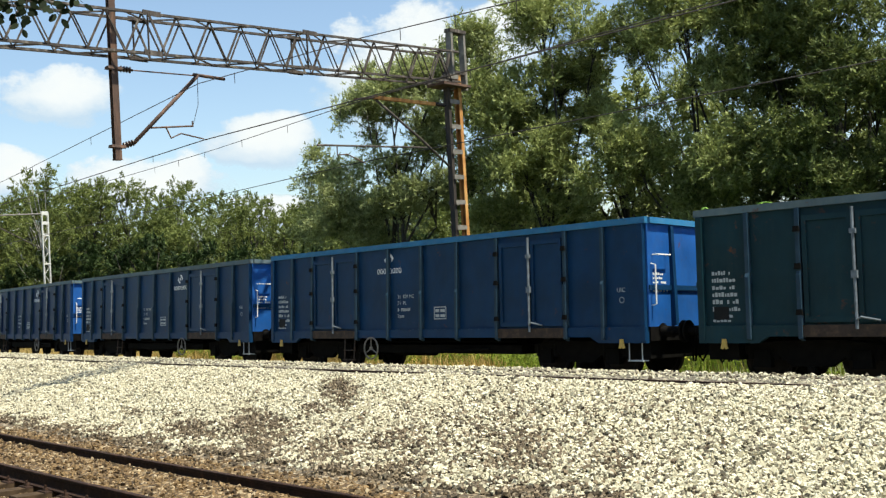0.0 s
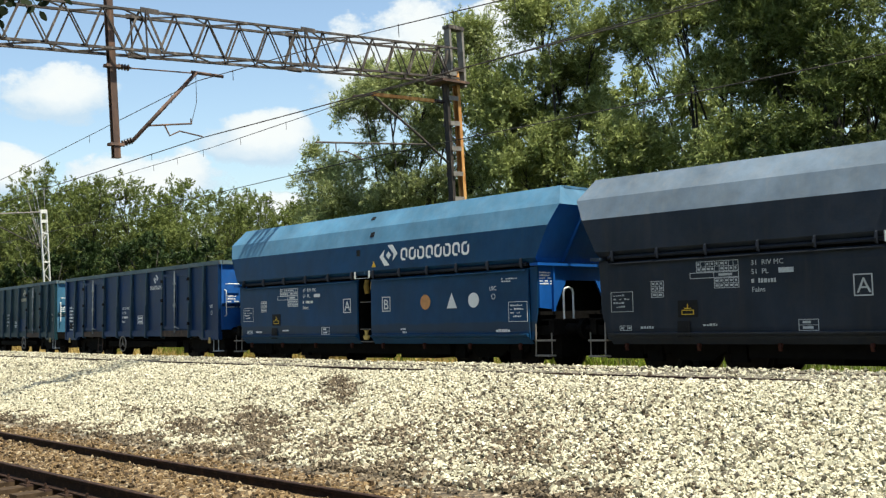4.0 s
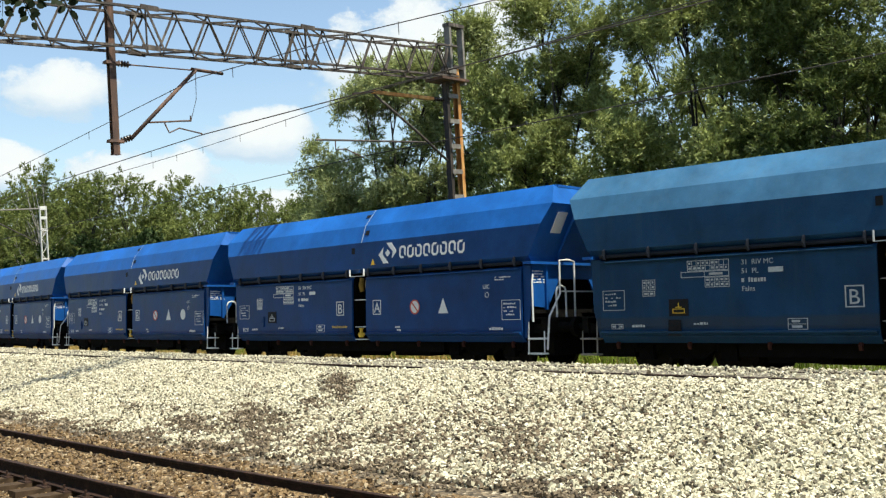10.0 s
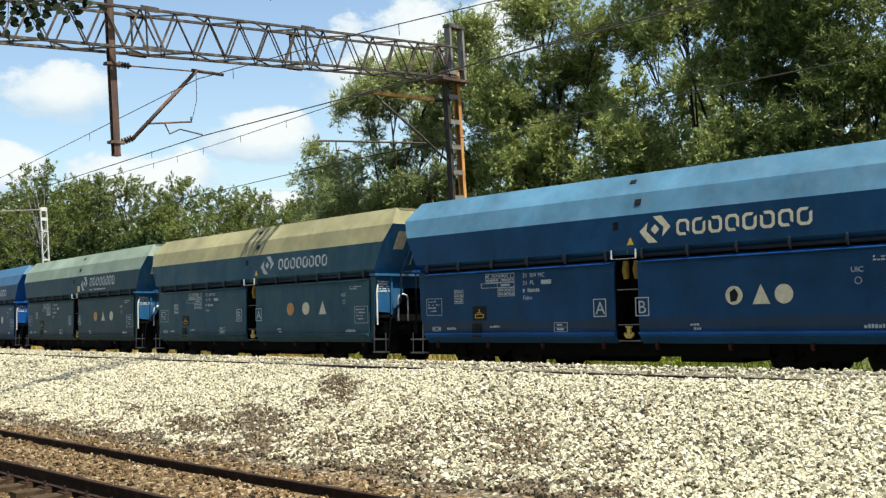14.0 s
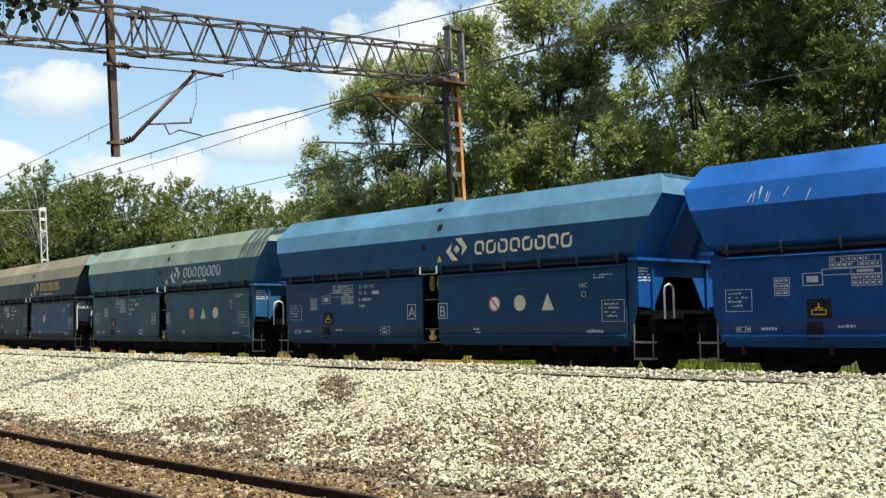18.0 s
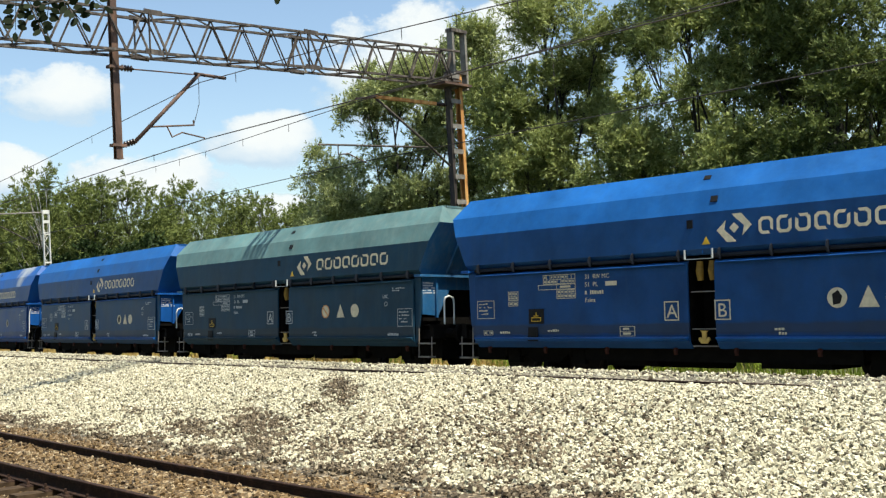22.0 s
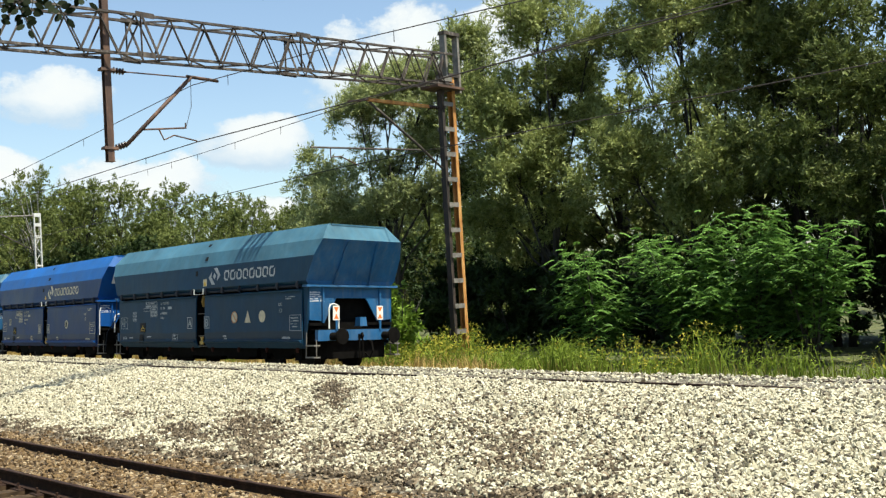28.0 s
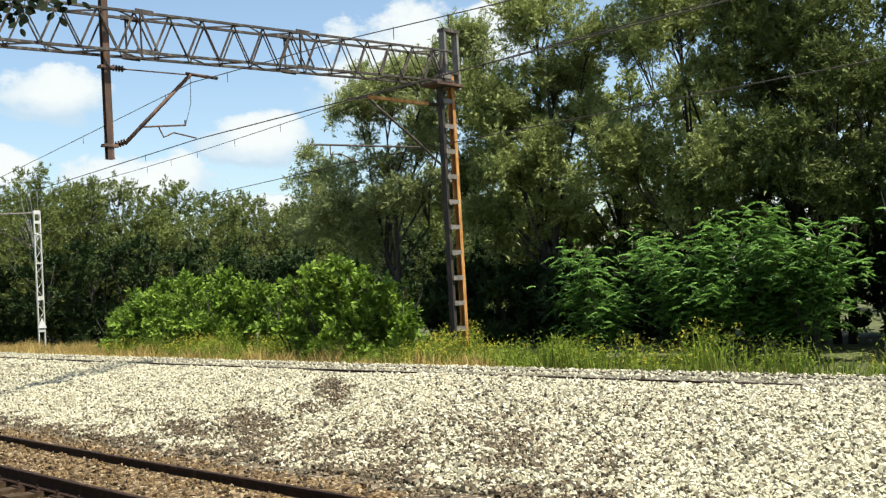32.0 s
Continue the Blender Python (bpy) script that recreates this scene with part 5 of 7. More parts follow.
        part("step", shared("ea_step", lambda: Geo().box(6.0, 6.35, -1.4, -1.2, 0.4, 0.425).tube([(6.02, -1.38, 0.41), (6.02, -1.38, 0.8)], 0.013, 5).tube([(6.33, -1.38, 0.41), (6.33, -1.38, 0.8)], 0.013, 5)), M["grey"], w, "", flip)
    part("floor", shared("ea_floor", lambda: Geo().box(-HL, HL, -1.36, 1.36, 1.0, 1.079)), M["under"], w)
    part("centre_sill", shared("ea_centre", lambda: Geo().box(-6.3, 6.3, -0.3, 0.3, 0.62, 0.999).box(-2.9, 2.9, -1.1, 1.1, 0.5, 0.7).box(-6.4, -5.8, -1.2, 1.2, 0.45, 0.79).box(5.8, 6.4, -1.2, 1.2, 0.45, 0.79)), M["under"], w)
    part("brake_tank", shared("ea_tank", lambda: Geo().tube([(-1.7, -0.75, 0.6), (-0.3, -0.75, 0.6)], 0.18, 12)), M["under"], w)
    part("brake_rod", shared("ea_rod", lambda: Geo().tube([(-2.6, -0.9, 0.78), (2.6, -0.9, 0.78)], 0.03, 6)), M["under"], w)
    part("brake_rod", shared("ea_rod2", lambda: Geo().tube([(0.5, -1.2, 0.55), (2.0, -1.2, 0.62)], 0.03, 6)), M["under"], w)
    part("ladder_step", shared("ea_ladder", lambda: Geo().tube([(-0.2, -1.42, 0.85), (-0.2, -1.45, 0.3)], 0.02, 6).tube([(0.2, -1.42, 0.85), (0.2, -1.45, 0.3)], 0.02, 6).box(-0.2, 0.2, -1.5, -1.4, 0.3, 0.33).box(-0.2, 0.2, -1.48, -1.4, 0.55, 0.575)), M["rust"], w, "rusty step ladder", Matrix.Translation((-2.85, 0, 0)))
    part("handwheel", shared("handwheel", handwheel), M["plate"], w, "grey spoked brake handwheel", Matrix.Translation((spec.get("wheel_x", 2.1), -1.45, 0.62)) @ Matrix.Scale(0.9, 4))
    ink, dim = spec.get("ink", M["white"]), spec.get("dim", M["grey"])

    def at(x, z):
        return Matrix.Translation((x, -1.37, z))
    lx = spec.get("logo_x", 1.84)
    part("emblem", shared("emblem", emblem), ink, w, "two-bladed emblem", at(lx - 0.18, 2.86) @ Matrix.Scale(0.52, 4))
    part("name_block", shared("name_blocks_s", lambda: blocks(8, 0.95, 0.13)), ink, w, "", at(lx - 0.45, 2.5))
    part("number_block", shared("riv", lambda: lettering("31  RIV MC", 0.13)), dim, w, "", at(-0.98, 1.86))
    part("number_block", shared("pl", lambda: lettering("51  PL", 0.13)), dim, w, "", at(-0.98, 1.7))
    part("number_block", shared("number_bar", lambda: bars(1, 0.7, 0.1, 0.1, random.Random(3))), dim, w, "", at(-0.98, 1.63))
    part("number_block", shared("ea_type", lambda: lettering("Eaos", 0.13)), dim, w, "", at(-0.98, 1.38))
    part("data_table", shared("ea_table", lambda: framed(0.42, 0.3, 0.02).box(0.05, 0.18, -0.002, 0.002, 0.05, 0.12).box(0.22, 0.37, -0.002, 0.002, 0.05, 0.12).box(0.05, 0.18, -0.002, 0.002, 0.17, 0.24).box(0.22, 0.37, -0.002, 0.002, 0.17, 0.24)), dim, w, "", at(0.35, 1.32))
    part("data_table", shared("ea_table2", lambda: bars(6, 0.55, 0.8, 0.35, random.Random(21))), dim, w, "", at(-6.2, 2.1))
    part("data_table", shared("ea_table3", lambda: bars(2, 0.4, 0.16, 0.35, random.Random(22))), dim, w, "", at(-6.2, 1.28))
    part("black_panel", shared("ea_panel", lambda: Geo().box(0, 0.3, -0.003, 0.003, 0, 0.24)), M["black"], w, "", at(-6.18, 0.99 + 0.2))
    part("uic_mark", shared("uic", lambda: lettering("UIC", 0.13)), dim, w, "", at(5.75, 1.78))
    part("uic_ring", shared("uic_ring", lambda: ring(0.062, 0.012, 16)), dim, w, "", at(5.87, 1.62))
    for extra in spec.get("extras", ()):
        extra(w, -1.37)
    running_gear(w, (-4.5, 4.5), 7.02, spin)
    return w


# ---- vegetation ----
def leaves(rng, centres, spread, length, width, droop=0.0, upward=1.1, along=None, folded=False):
    """Small pointed leaves, one near each centre; along: the way of the twig that each one sits on."""
    n = len(centres)
    p = centres + rng.normal(0, 1, (n, 3)) * spread
    d = rng.normal(0, 1, (n, 3)) + np.array([0, 0, -droop])
    if along is not None:
        d = d * 0.55 + along
    d /= np.linalg.norm(d, axis=1, keepdims=True)
    nn = rng.normal(0, 0.75, (n, 3)) + np.array([0.25, 0, upward])
    s = np.cross(d, nn)
    s /= np.linalg.norm(s, axis=1, keepdims=True) + 1e-9
    L = length * rng.uniform(0.7, 1.3, (n, 1))
    W = width * rng.uniform(0.7, 1.3, (n, 1)) / 2
    if folded:
        up = np.cross(s, d) * W * 0.35
        v = np.stack([p, p + d * L * 0.45 + s * W + up, p + d * L, p + d * L * 0.45 - s * W + up], 1).reshape(-1, 3)
        return v, np.arange(4 * n).reshape(-1, 4)
    v = np.stack([p - s * W, p + s * W, p + d * L], 1).reshape(-1, 3)
    return v, np.arange(3 * n).reshape(-1, 3)


def tufts(rng, masses, each, size):
    """Uneven tufts sitting on the upper and outer sides of large masses of foliage (x, y, z, radius)."""
    out = []
    for x, y, z, r in masses:
        for i in range(each):
            d = rng.normal(0, 1, 3) + np.array([0, -0.15, 0.25])
            d /= np.linalg.norm(d)
            q = r * rng.uniform(*size)
            k = r * rng.uniform(0.25, 1.2)
            out.append((x + d[0] * k, y + d[1] * k, z + d[2] * k * 0.85, q, q, q * rng.uniform(0.6, 0.9)))
    return out


def twigs(rng, lobes, count, per=24, reach=0.5):
    """Leaf places along short twigs that grow up and out of each tuft, and the twigs' ways."""
    area = np.array([a * b for _, _, _, a, b, c in lobes])
    m = max(1, count // per)
    L = np.array(lobes)[rng.choice(len(lobes), m, p=area / area.sum())]
    d = rng.normal(0, 1, (m, 3)) + np.array([0, 0, 0.55])
    d /= np.linalg.norm(d, axis=1, keepdims=True)
    base = L[:, :3] + d * L[:, 3:] * rng.uniform(0.25, 0.95, (m, 1))
    way = d * 0.8 + rng.normal(0, 0.45, (m, 3)) + np.array([0, 0, 0.3])
    way /= np.linalg.norm(way, axis=1, keepdims=True)
    ln = reach * rng.uniform(0.55, 1.4, (m, 1, 1))
    u = rng.uniform(0, 1, (m, per, 1))
    p = base[:, None] + way[:, None] * ln * u + rng.normal(0, 0.17, (m, per, 3)) * ln * (1.15 - u)
    return p.reshape(-1, 3), np.repeat(way, per, axis=0)


def tree(name, label, category, x, y, z, height, reach, count, leaf, mat, bark, seed, group, low=0.12, trunk=0.16, lobes_n=11, twig=0.5, droop=0.3, lean=(0, 0), stems=1, tuft=(0.36, 0.58), masses=None, folded=False, upward=0.8):
    rng = np.random.default_rng(seed)
    t = thing(name, label, category, group, m=Matrix.Translation((x, y, z)))
    lobes = []
    if masses:
        masses = [(a - x, b - y, c, r) for a, b, c, r in masses]
        lobes = tufts(rng, masses, 24, (0.18, 0.34))
    else:
        for i in range(lobes_n):
            u = (i + 0.5) / lobes_n
            h = height * (low + (0.95 - low) * u)
            w = reach * (1.0 - 0.55 * abs(u - 0.35) ** 1.2) * (1.0 if u < 0.7 else 1.0 - 1.3 * (u - 0.7))
            a = rng.uniform(0, 2 * math.pi)
            o = w * rng.uniform(0.2, 0.95)
            q = reach * rng.uniform(*tuft) * (1.1 - 0.4 * u)
            lobes.append((o * math.cos(a) + lean[0] * u, o * math.sin(a) + lean[1] * u, h, q, q, q * rng.uniform(0.6, 0.95)))
    g = Geo()
    tops = []
    for k in range(stems):
        a = rng.uniform(0, 6.28)
        off = Vector((math.cos(a), math.sin(a), 0)) * (0.0 if stems == 1 else 0.35)
        path = [off + Vector((lean[0] * u + rng.normal(0, 0.10) * u * 2, lean[1] * u + rng.normal(0, 0.10) * u * 2, height * 0.85 * u)) + off * u * 3 for u in (0, 0.15, 0.35, 0.6, 1.0)]
        path[0].z = -0.25
        tops.append(path)
        g.tube(path, [trunk * 1.25, trunk, trunk * 0.8, trunk * 0.5, trunk * 0.14], 7)
    part("trunk", g, bark, t, smooth=True)
    g = Geo()
    if masses:
        # heavy crooked boughs from the stems into each mass of foliage, with branches into its tufts
        for i, (mx, my, mz, r) in enumerate(masses):
            stem = tops[i % stems]
            s = stem[1].lerp(stem[3], max(0.0, min(1.0, mz * rng.uniform(0.4, 0.65) / height)))
            e = Vector((mx, my, mz))
            a, b = s.lerp(e, 0.35) + Vector(rng.normal(0, 0.25, 3)), s.lerp(e, 0.7) + Vector(rng.normal(0, 0.25, 3)) + Vector((0, 0, 0.3))
            g.tube([s, a, b, e], [trunk * 0.5, trunk * 0.36, trunk * 0.24, trunk * 0.1], 6)
            for lx, ly, lz, q, _, _ in lobes[i * 24:i * 24 + 24:2]:
                f = Vector((lx, ly, lz))
                g.tube([b.lerp(e, rng.uniform(0, 0.9)), (e + f) / 2 + Vector(rng.normal(0, 0.1, 3)), f + (f - e) * 0.4], [trunk * 0.17, trunk * 0.11, trunk * 0.04], 4)
    else:
        for lx, ly, lz, q, _, _ in lobes[::max(1, lobes_n // 22)]:
            s = Vector((lean[0] * 0.5, lean[1] * 0.5, max(0.3, lz * rng.uniform(0.45, 0.75))))
            e = Vector((lx, ly, lz))
            mid = s.lerp(e, 0.5) + Vector((rng.normal(0, 0.2), rng.normal(0, 0.2), 0.25))
            g.tube([s, mid, e], [trunk * 0.42, trunk * 0.28, trunk * 0.1], 4)
            for _k in range(2):
                d = Vector(rng.normal(0, 1, 3)).normalized() * q * 0.9
                g.tube([mid.lerp(e, 0.6), e + d * 0.5, e + d], [trunk * 0.16, trunk * 0.1, trunk * 0.03], 3)
    part("limb", g, bark, t, "crooked limbs and twigs")
    pts, way = twigs(rng, lobes, count, 24, twig)
    v, f = leaves(rng, pts, 0.02, leaf[0], leaf[1], droop, upward, way, folded)
    part("crown", fast_mesh("crown", v, f, None, [mat]), mat, t, "loose crown of small leaves")
    return t


def frond_bush(x, y, z, height, reach, count, seed):
    """A young robinia: arching pinnate leaves in tiers."""
    rng = np.random.default_rng(seed)
    t = thing("robinia_shrub", "young robinia with bright drooping feathery leaves", "shrub", "robinia shrubs", m=Matrix.Translation((x, y, z)))
    g = Geo()
    tips = []
    for i in range(9):
        a = rng.uniform(0, 6.28)
        e = Vector((math.cos(a) * reach * rng.uniform(0.3, 0.95), math.sin(a) * reach * rng.uniform(0.3, 0.95), height * rng.uniform(0.45, 1.0)))
        mid = e * 0.5 + Vector((0, 0, height * 0.12))
        g.tube([(0, 0, -0.2), mid, e], [0.05, 0.03, 0.008], 5)
        for u in np.linspace(0.3, 1.0, 9):
            tips.append(np.array((Vector((0, 0, 0)).lerp(mid, u * 2) if u < 0.5 else mid.lerp(e, u * 2 - 1))))
    part("stem", g, M["bark"], t)
    tips = np.array(tips)
    c = tips[rng.integers(0, len(tips), count)] + rng.normal(0, 1, (count, 3)) * np.array([0.4, 0.4, 0.22])
    a = rng.uniform(0, 6.28, count)
    out = np.stack([np.cos(a), np.sin(a), rng.uniform(-0.2, 0.5, count)], 1)
    L = rng.uniform(0.25, 0.45, count)
    m = 15
    vs = []
    for k in range(m):
        u = (k // 2 + 1) / (m // 2 + 1)
        p = c + out * (L * u)[:, None] + np.array([0, 0, -0.45]) * ((L * u ** 2)[:, None])
        s = np.stack([-np.sin(a), np.cos(a), np.zeros(count)], 1) * (1 if k % 2 else -1)
        if k == m - 1:
            s = out * 1.0
        s = s * 0.95 + np.array([0, 0, -0.45]) + out * 0.15
        w = out * 0.034 + np.array([0, 0, 0.005])
        ln = 0.105 * rng.uniform(0.8, 1.2, (count, 1))
        vs.append(np.stack([p, p + s * ln * 0.5 + w, p + s * ln, p + s * ln * 0.5 - w], 1))
    v = np.stack(vs, 1).reshape(-1, 3)
    part("foliage", fast_mesh("foliage", v, np.arange(len(v)).reshape(-1, 4), None, [M["robinia"]]), M["robinia"], t, "feathery bright green leaves")
    return t


def weeds():
    """Tall grass and goldenrod along the far foot of the embankment."""
    rng = np.random.default_rng(9)

    def strip(name, label, n, s0, s1, h0, h1, mat, x0=-60.0, x1=4.0, wide=0.016):
        x = rng.uniform(x0, x1, n)
        keep = (x < -17) | (rng.uniform(0, 1, n) < 0.3)
        x = x[keep]
        n = len(x)
        s = rng.uniform(s0, s1, n)
        patch = 0.75 + 0.3 * np.sin(x * 0.9) * np.sin(x * 0.37 + s * 0.8) + 0.2 * np.sin(x * 2.7 + s)
        y, z = s + bend_np(x), ground_z(x, s) - 0.03
        h = rng.uniform(h0, h1, n) * patch
        a = rng.uniform(0, 6.28, n)
        lean = rng.normal(0, 0.22, (n, 2)) * h[:, None]
        w = wide * rng.uniform(0.6, 1.5, n)
        b = np.stack([x, y, z], 1)
        side = np.stack([np.cos(a) * w, np.sin(a) * w, np.zeros(n)], 1)
        tip = b + np.stack([lean[:, 0], lean[:, 1], h], 1)
        midp = b + np.stack([lean[:, 0] * 0.3, lean[:, 1] * 0.3, h * 0.55], 1)
        v = np.stack([b - side, b + side, midp + side * 0.8, tip, midp - side * 0.8], 1).reshape(-1, 3)
        k = 5 * np.arange(n)[:, None]
        f = np.concatenate([k + np.array([[0, 1, 2, 4]]), k + np.array([[4, 2, 3, 3]])], 0)[:, :4]
        q = f[:n]
        tri = k + np.array([[4, 2, 3]])
        me = bpy.data.meshes.new(name)
        me.from_pydata(v.tolist(), [], q.tolist() + tri.tolist())
        me.materials.append(mat)
        tagged(new(name, me), label, "weeds", kind="stuff")
        return tip
    strip("tall_grass", "tall green and straw-dry grass beside the line", 17000, 20.6, 25.0, 0.3, 0.8, M["grass"])
    strip("dry_grass", "straw-coloured dry grass stalks", 24000, 20.2, 22.8, 0.4, 0.95, M["straw"], -66, -18)
    tips = strip("goldenrod_stems", "leafy green goldenrod stems", 6000, 20.8, 24.5, 0.7, 1.3, M["goldenrod"], -45, -6, 0.02)
    c = np.repeat(tips, 8, axis=0)
    v, f = leaves(rng, c - np.array([0, 0, 0.26]), 0.14, 0.12, 0.03, 0.0, 0.5)
    tagged(new("goldenrod_leaves", fast_mesh("goldenrod_leaves", v, f, None, [M["goldenrod"]])), "narrow green goldenrod leaves", "weeds", kind="stuff")
    top = tips[(np.sin(tips[:, 0] * 0.8) + rng.normal(0, 0.5, len(tips))) > 0.8]
    v, f = leaves(rng, np.repeat(top, 6, axis=0), 0.07, 0.10, 0.04, 0.0, 0.2)
    tagged(new("goldenrod_flowers", fast_mesh("goldenrod_flowers", v, f, None, [M["flower"]])), "yellow goldenrod flower heads", "weeds", kind="stuff")


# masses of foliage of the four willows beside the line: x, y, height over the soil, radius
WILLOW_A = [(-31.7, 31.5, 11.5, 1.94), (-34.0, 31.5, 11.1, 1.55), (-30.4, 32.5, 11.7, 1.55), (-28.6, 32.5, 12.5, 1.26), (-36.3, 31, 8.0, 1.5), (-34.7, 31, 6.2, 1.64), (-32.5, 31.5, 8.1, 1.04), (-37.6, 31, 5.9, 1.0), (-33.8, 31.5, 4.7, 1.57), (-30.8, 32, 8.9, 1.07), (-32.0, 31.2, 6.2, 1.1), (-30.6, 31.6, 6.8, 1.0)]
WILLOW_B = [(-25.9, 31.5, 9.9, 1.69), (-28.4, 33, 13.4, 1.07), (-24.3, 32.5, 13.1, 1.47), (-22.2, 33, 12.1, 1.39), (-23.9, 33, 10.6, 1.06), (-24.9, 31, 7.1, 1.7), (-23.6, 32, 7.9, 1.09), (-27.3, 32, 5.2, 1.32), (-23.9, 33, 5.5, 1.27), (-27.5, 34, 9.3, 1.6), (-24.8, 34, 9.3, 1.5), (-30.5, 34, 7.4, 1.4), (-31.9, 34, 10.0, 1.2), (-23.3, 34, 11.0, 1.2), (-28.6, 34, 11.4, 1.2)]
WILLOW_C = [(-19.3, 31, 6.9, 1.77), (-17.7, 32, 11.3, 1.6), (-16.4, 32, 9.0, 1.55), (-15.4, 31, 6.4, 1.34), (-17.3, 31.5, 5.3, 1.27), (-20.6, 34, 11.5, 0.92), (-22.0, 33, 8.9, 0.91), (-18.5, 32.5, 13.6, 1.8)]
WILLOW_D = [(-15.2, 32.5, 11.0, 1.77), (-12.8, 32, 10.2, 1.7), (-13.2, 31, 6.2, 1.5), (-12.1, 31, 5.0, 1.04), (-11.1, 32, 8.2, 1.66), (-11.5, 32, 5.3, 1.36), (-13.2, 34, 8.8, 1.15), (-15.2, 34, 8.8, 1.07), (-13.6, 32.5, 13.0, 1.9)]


def build_vegetation():
    W = "grey-green willow with a tall loose crown"
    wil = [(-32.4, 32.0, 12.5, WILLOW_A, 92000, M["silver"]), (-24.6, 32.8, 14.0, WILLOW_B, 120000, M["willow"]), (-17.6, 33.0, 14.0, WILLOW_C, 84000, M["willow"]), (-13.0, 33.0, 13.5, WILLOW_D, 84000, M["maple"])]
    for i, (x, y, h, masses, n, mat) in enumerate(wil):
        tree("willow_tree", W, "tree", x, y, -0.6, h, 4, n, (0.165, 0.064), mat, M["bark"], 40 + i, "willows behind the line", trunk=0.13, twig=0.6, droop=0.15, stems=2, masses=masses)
    for i, (x, y, h, r, n) in enumerate([(-28.5, 37.5, 10.0, 2.6, 16000), (-20.5, 38, 10.5, 2.8, 16000), (-15.5, 37.5, 13.0, 3.2, 26000), (-10.0, 36.5, 13.0, 3.6, 30000), (-6.4, 33, 14.0, 3.9, 26000), (-24.8, 38.5, 12.0, 2.6, 16000)]):
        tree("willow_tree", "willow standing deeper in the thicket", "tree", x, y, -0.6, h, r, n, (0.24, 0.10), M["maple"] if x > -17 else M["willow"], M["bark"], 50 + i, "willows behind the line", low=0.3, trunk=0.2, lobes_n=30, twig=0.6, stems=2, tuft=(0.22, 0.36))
    # Near-black shrubs added where only deep shade shows under the willows.
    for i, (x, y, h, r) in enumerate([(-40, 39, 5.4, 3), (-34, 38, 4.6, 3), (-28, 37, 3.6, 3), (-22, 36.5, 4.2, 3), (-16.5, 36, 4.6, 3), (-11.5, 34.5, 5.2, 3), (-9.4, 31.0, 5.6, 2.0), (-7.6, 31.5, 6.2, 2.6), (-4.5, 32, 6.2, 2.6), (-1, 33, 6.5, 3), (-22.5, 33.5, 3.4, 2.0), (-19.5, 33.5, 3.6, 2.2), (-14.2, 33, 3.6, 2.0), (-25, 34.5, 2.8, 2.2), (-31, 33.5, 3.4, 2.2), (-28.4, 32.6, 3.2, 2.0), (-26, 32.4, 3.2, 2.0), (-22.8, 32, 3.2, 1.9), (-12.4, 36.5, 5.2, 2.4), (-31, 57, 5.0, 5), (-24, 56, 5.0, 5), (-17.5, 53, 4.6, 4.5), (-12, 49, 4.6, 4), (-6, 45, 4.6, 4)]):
        tree("elder_shrub", "near-black shrub added for the shade under the willows", "shrub", x, y, -0.6, h, r, 6500, (0.27, 0.14), M["alder"], M["bark"], 80 + i, "shrubs under the trees", low=0.05, trunk=0.05, lobes_n=16, twig=0.5, stems=3, tuft=(0.26, 0.4))
    birch = [(-68.3, 31.5, 12.9, 2.5), (-73.5, 30.4, 10.5, 2.6), (-69.5, 35.3, 11.9, 2.9), (-63.0, 35.2, 11.6, 2.9), (-66, 39, 10.8, 2.8), (-67.8, 42.5, 12.1, 3.0), (-68, 46, 11.2, 2.8), (-64, 46.5, 10.3, 2.7),
             (-67.9, 50, 11.2, 2.8), (-62.5, 50, 9.9, 2.7), (-58, 50, 9.6, 2.8), (-57, 44, 8.8, 2.8), (-60, 38, 8.5, 2.7), (-55, 47.5, 9.4, 2.8), (-51, 50, 10, 3), (-50, 45, 8.5, 2.8), (-46, 47, 9.5, 3), (-80, 34, 11, 3), (-78, 40, 11, 3), (-84, 30, 10, 3)]
    birch += [(-74, 45, 10.8, 3), (-72, 50, 11, 3), (-66, 54, 11.2, 3), (-60, 55, 10.8, 3), (-54, 54, 10.4, 3), (-48, 53, 10.6, 3), (-43, 50, 9.4, 3), (-76, 37, 10.6, 3), (-74, 33.6, 12.0, 3), (-71, 36, 12, 3), (-79, 36.5, 12.4, 3), (-64.8, 33.4, 11.4, 2.6), (-84, 36, 12.4, 3)]
    for i, (x, y, h, r) in enumerate(birch):
        tree("birch_tree", "distant birch with a fine green crown", "tree", x, y, -0.6, h, r * 1.15, 17500, (0.2, 0.092), M["birchleaf"], M["birch"] if i % 5 == 0 else M["bark"], 100 + i, "birches in the distance", low=0.08, trunk=0.1, lobes_n=110, twig=0.6, tuft=(0.13, 0.24), stems=1, upward=0.45)
    for i, (x, y, h, r) in enumerate([(-108, 46, 11, 4), (-99, 37, 10.5, 4), (-92, 34, 10, 3.6), (-98, 44, 10.5, 4), (-90, 42, 10, 4), (-86, 49, 10, 4), (-81, 56, 10, 4), (-74, 60, 10, 4), (-67, 62, 10, 4), (-59, 63, 9.8, 4), (-51, 62, 9.6, 4), (-44, 60, 9.0, 4)]):
        tree("birch_tree", "dense birch at the back of the wood", "tree", x, y, -0.6, h, r, 8500, (0.38, 0.22), M["birchleaf"], M["bark"], 240 + i, "birches in the distance", low=0.04, trunk=0.13, lobes_n=70, twig=0.8, tuft=(0.18, 0.3), upward=0.4)
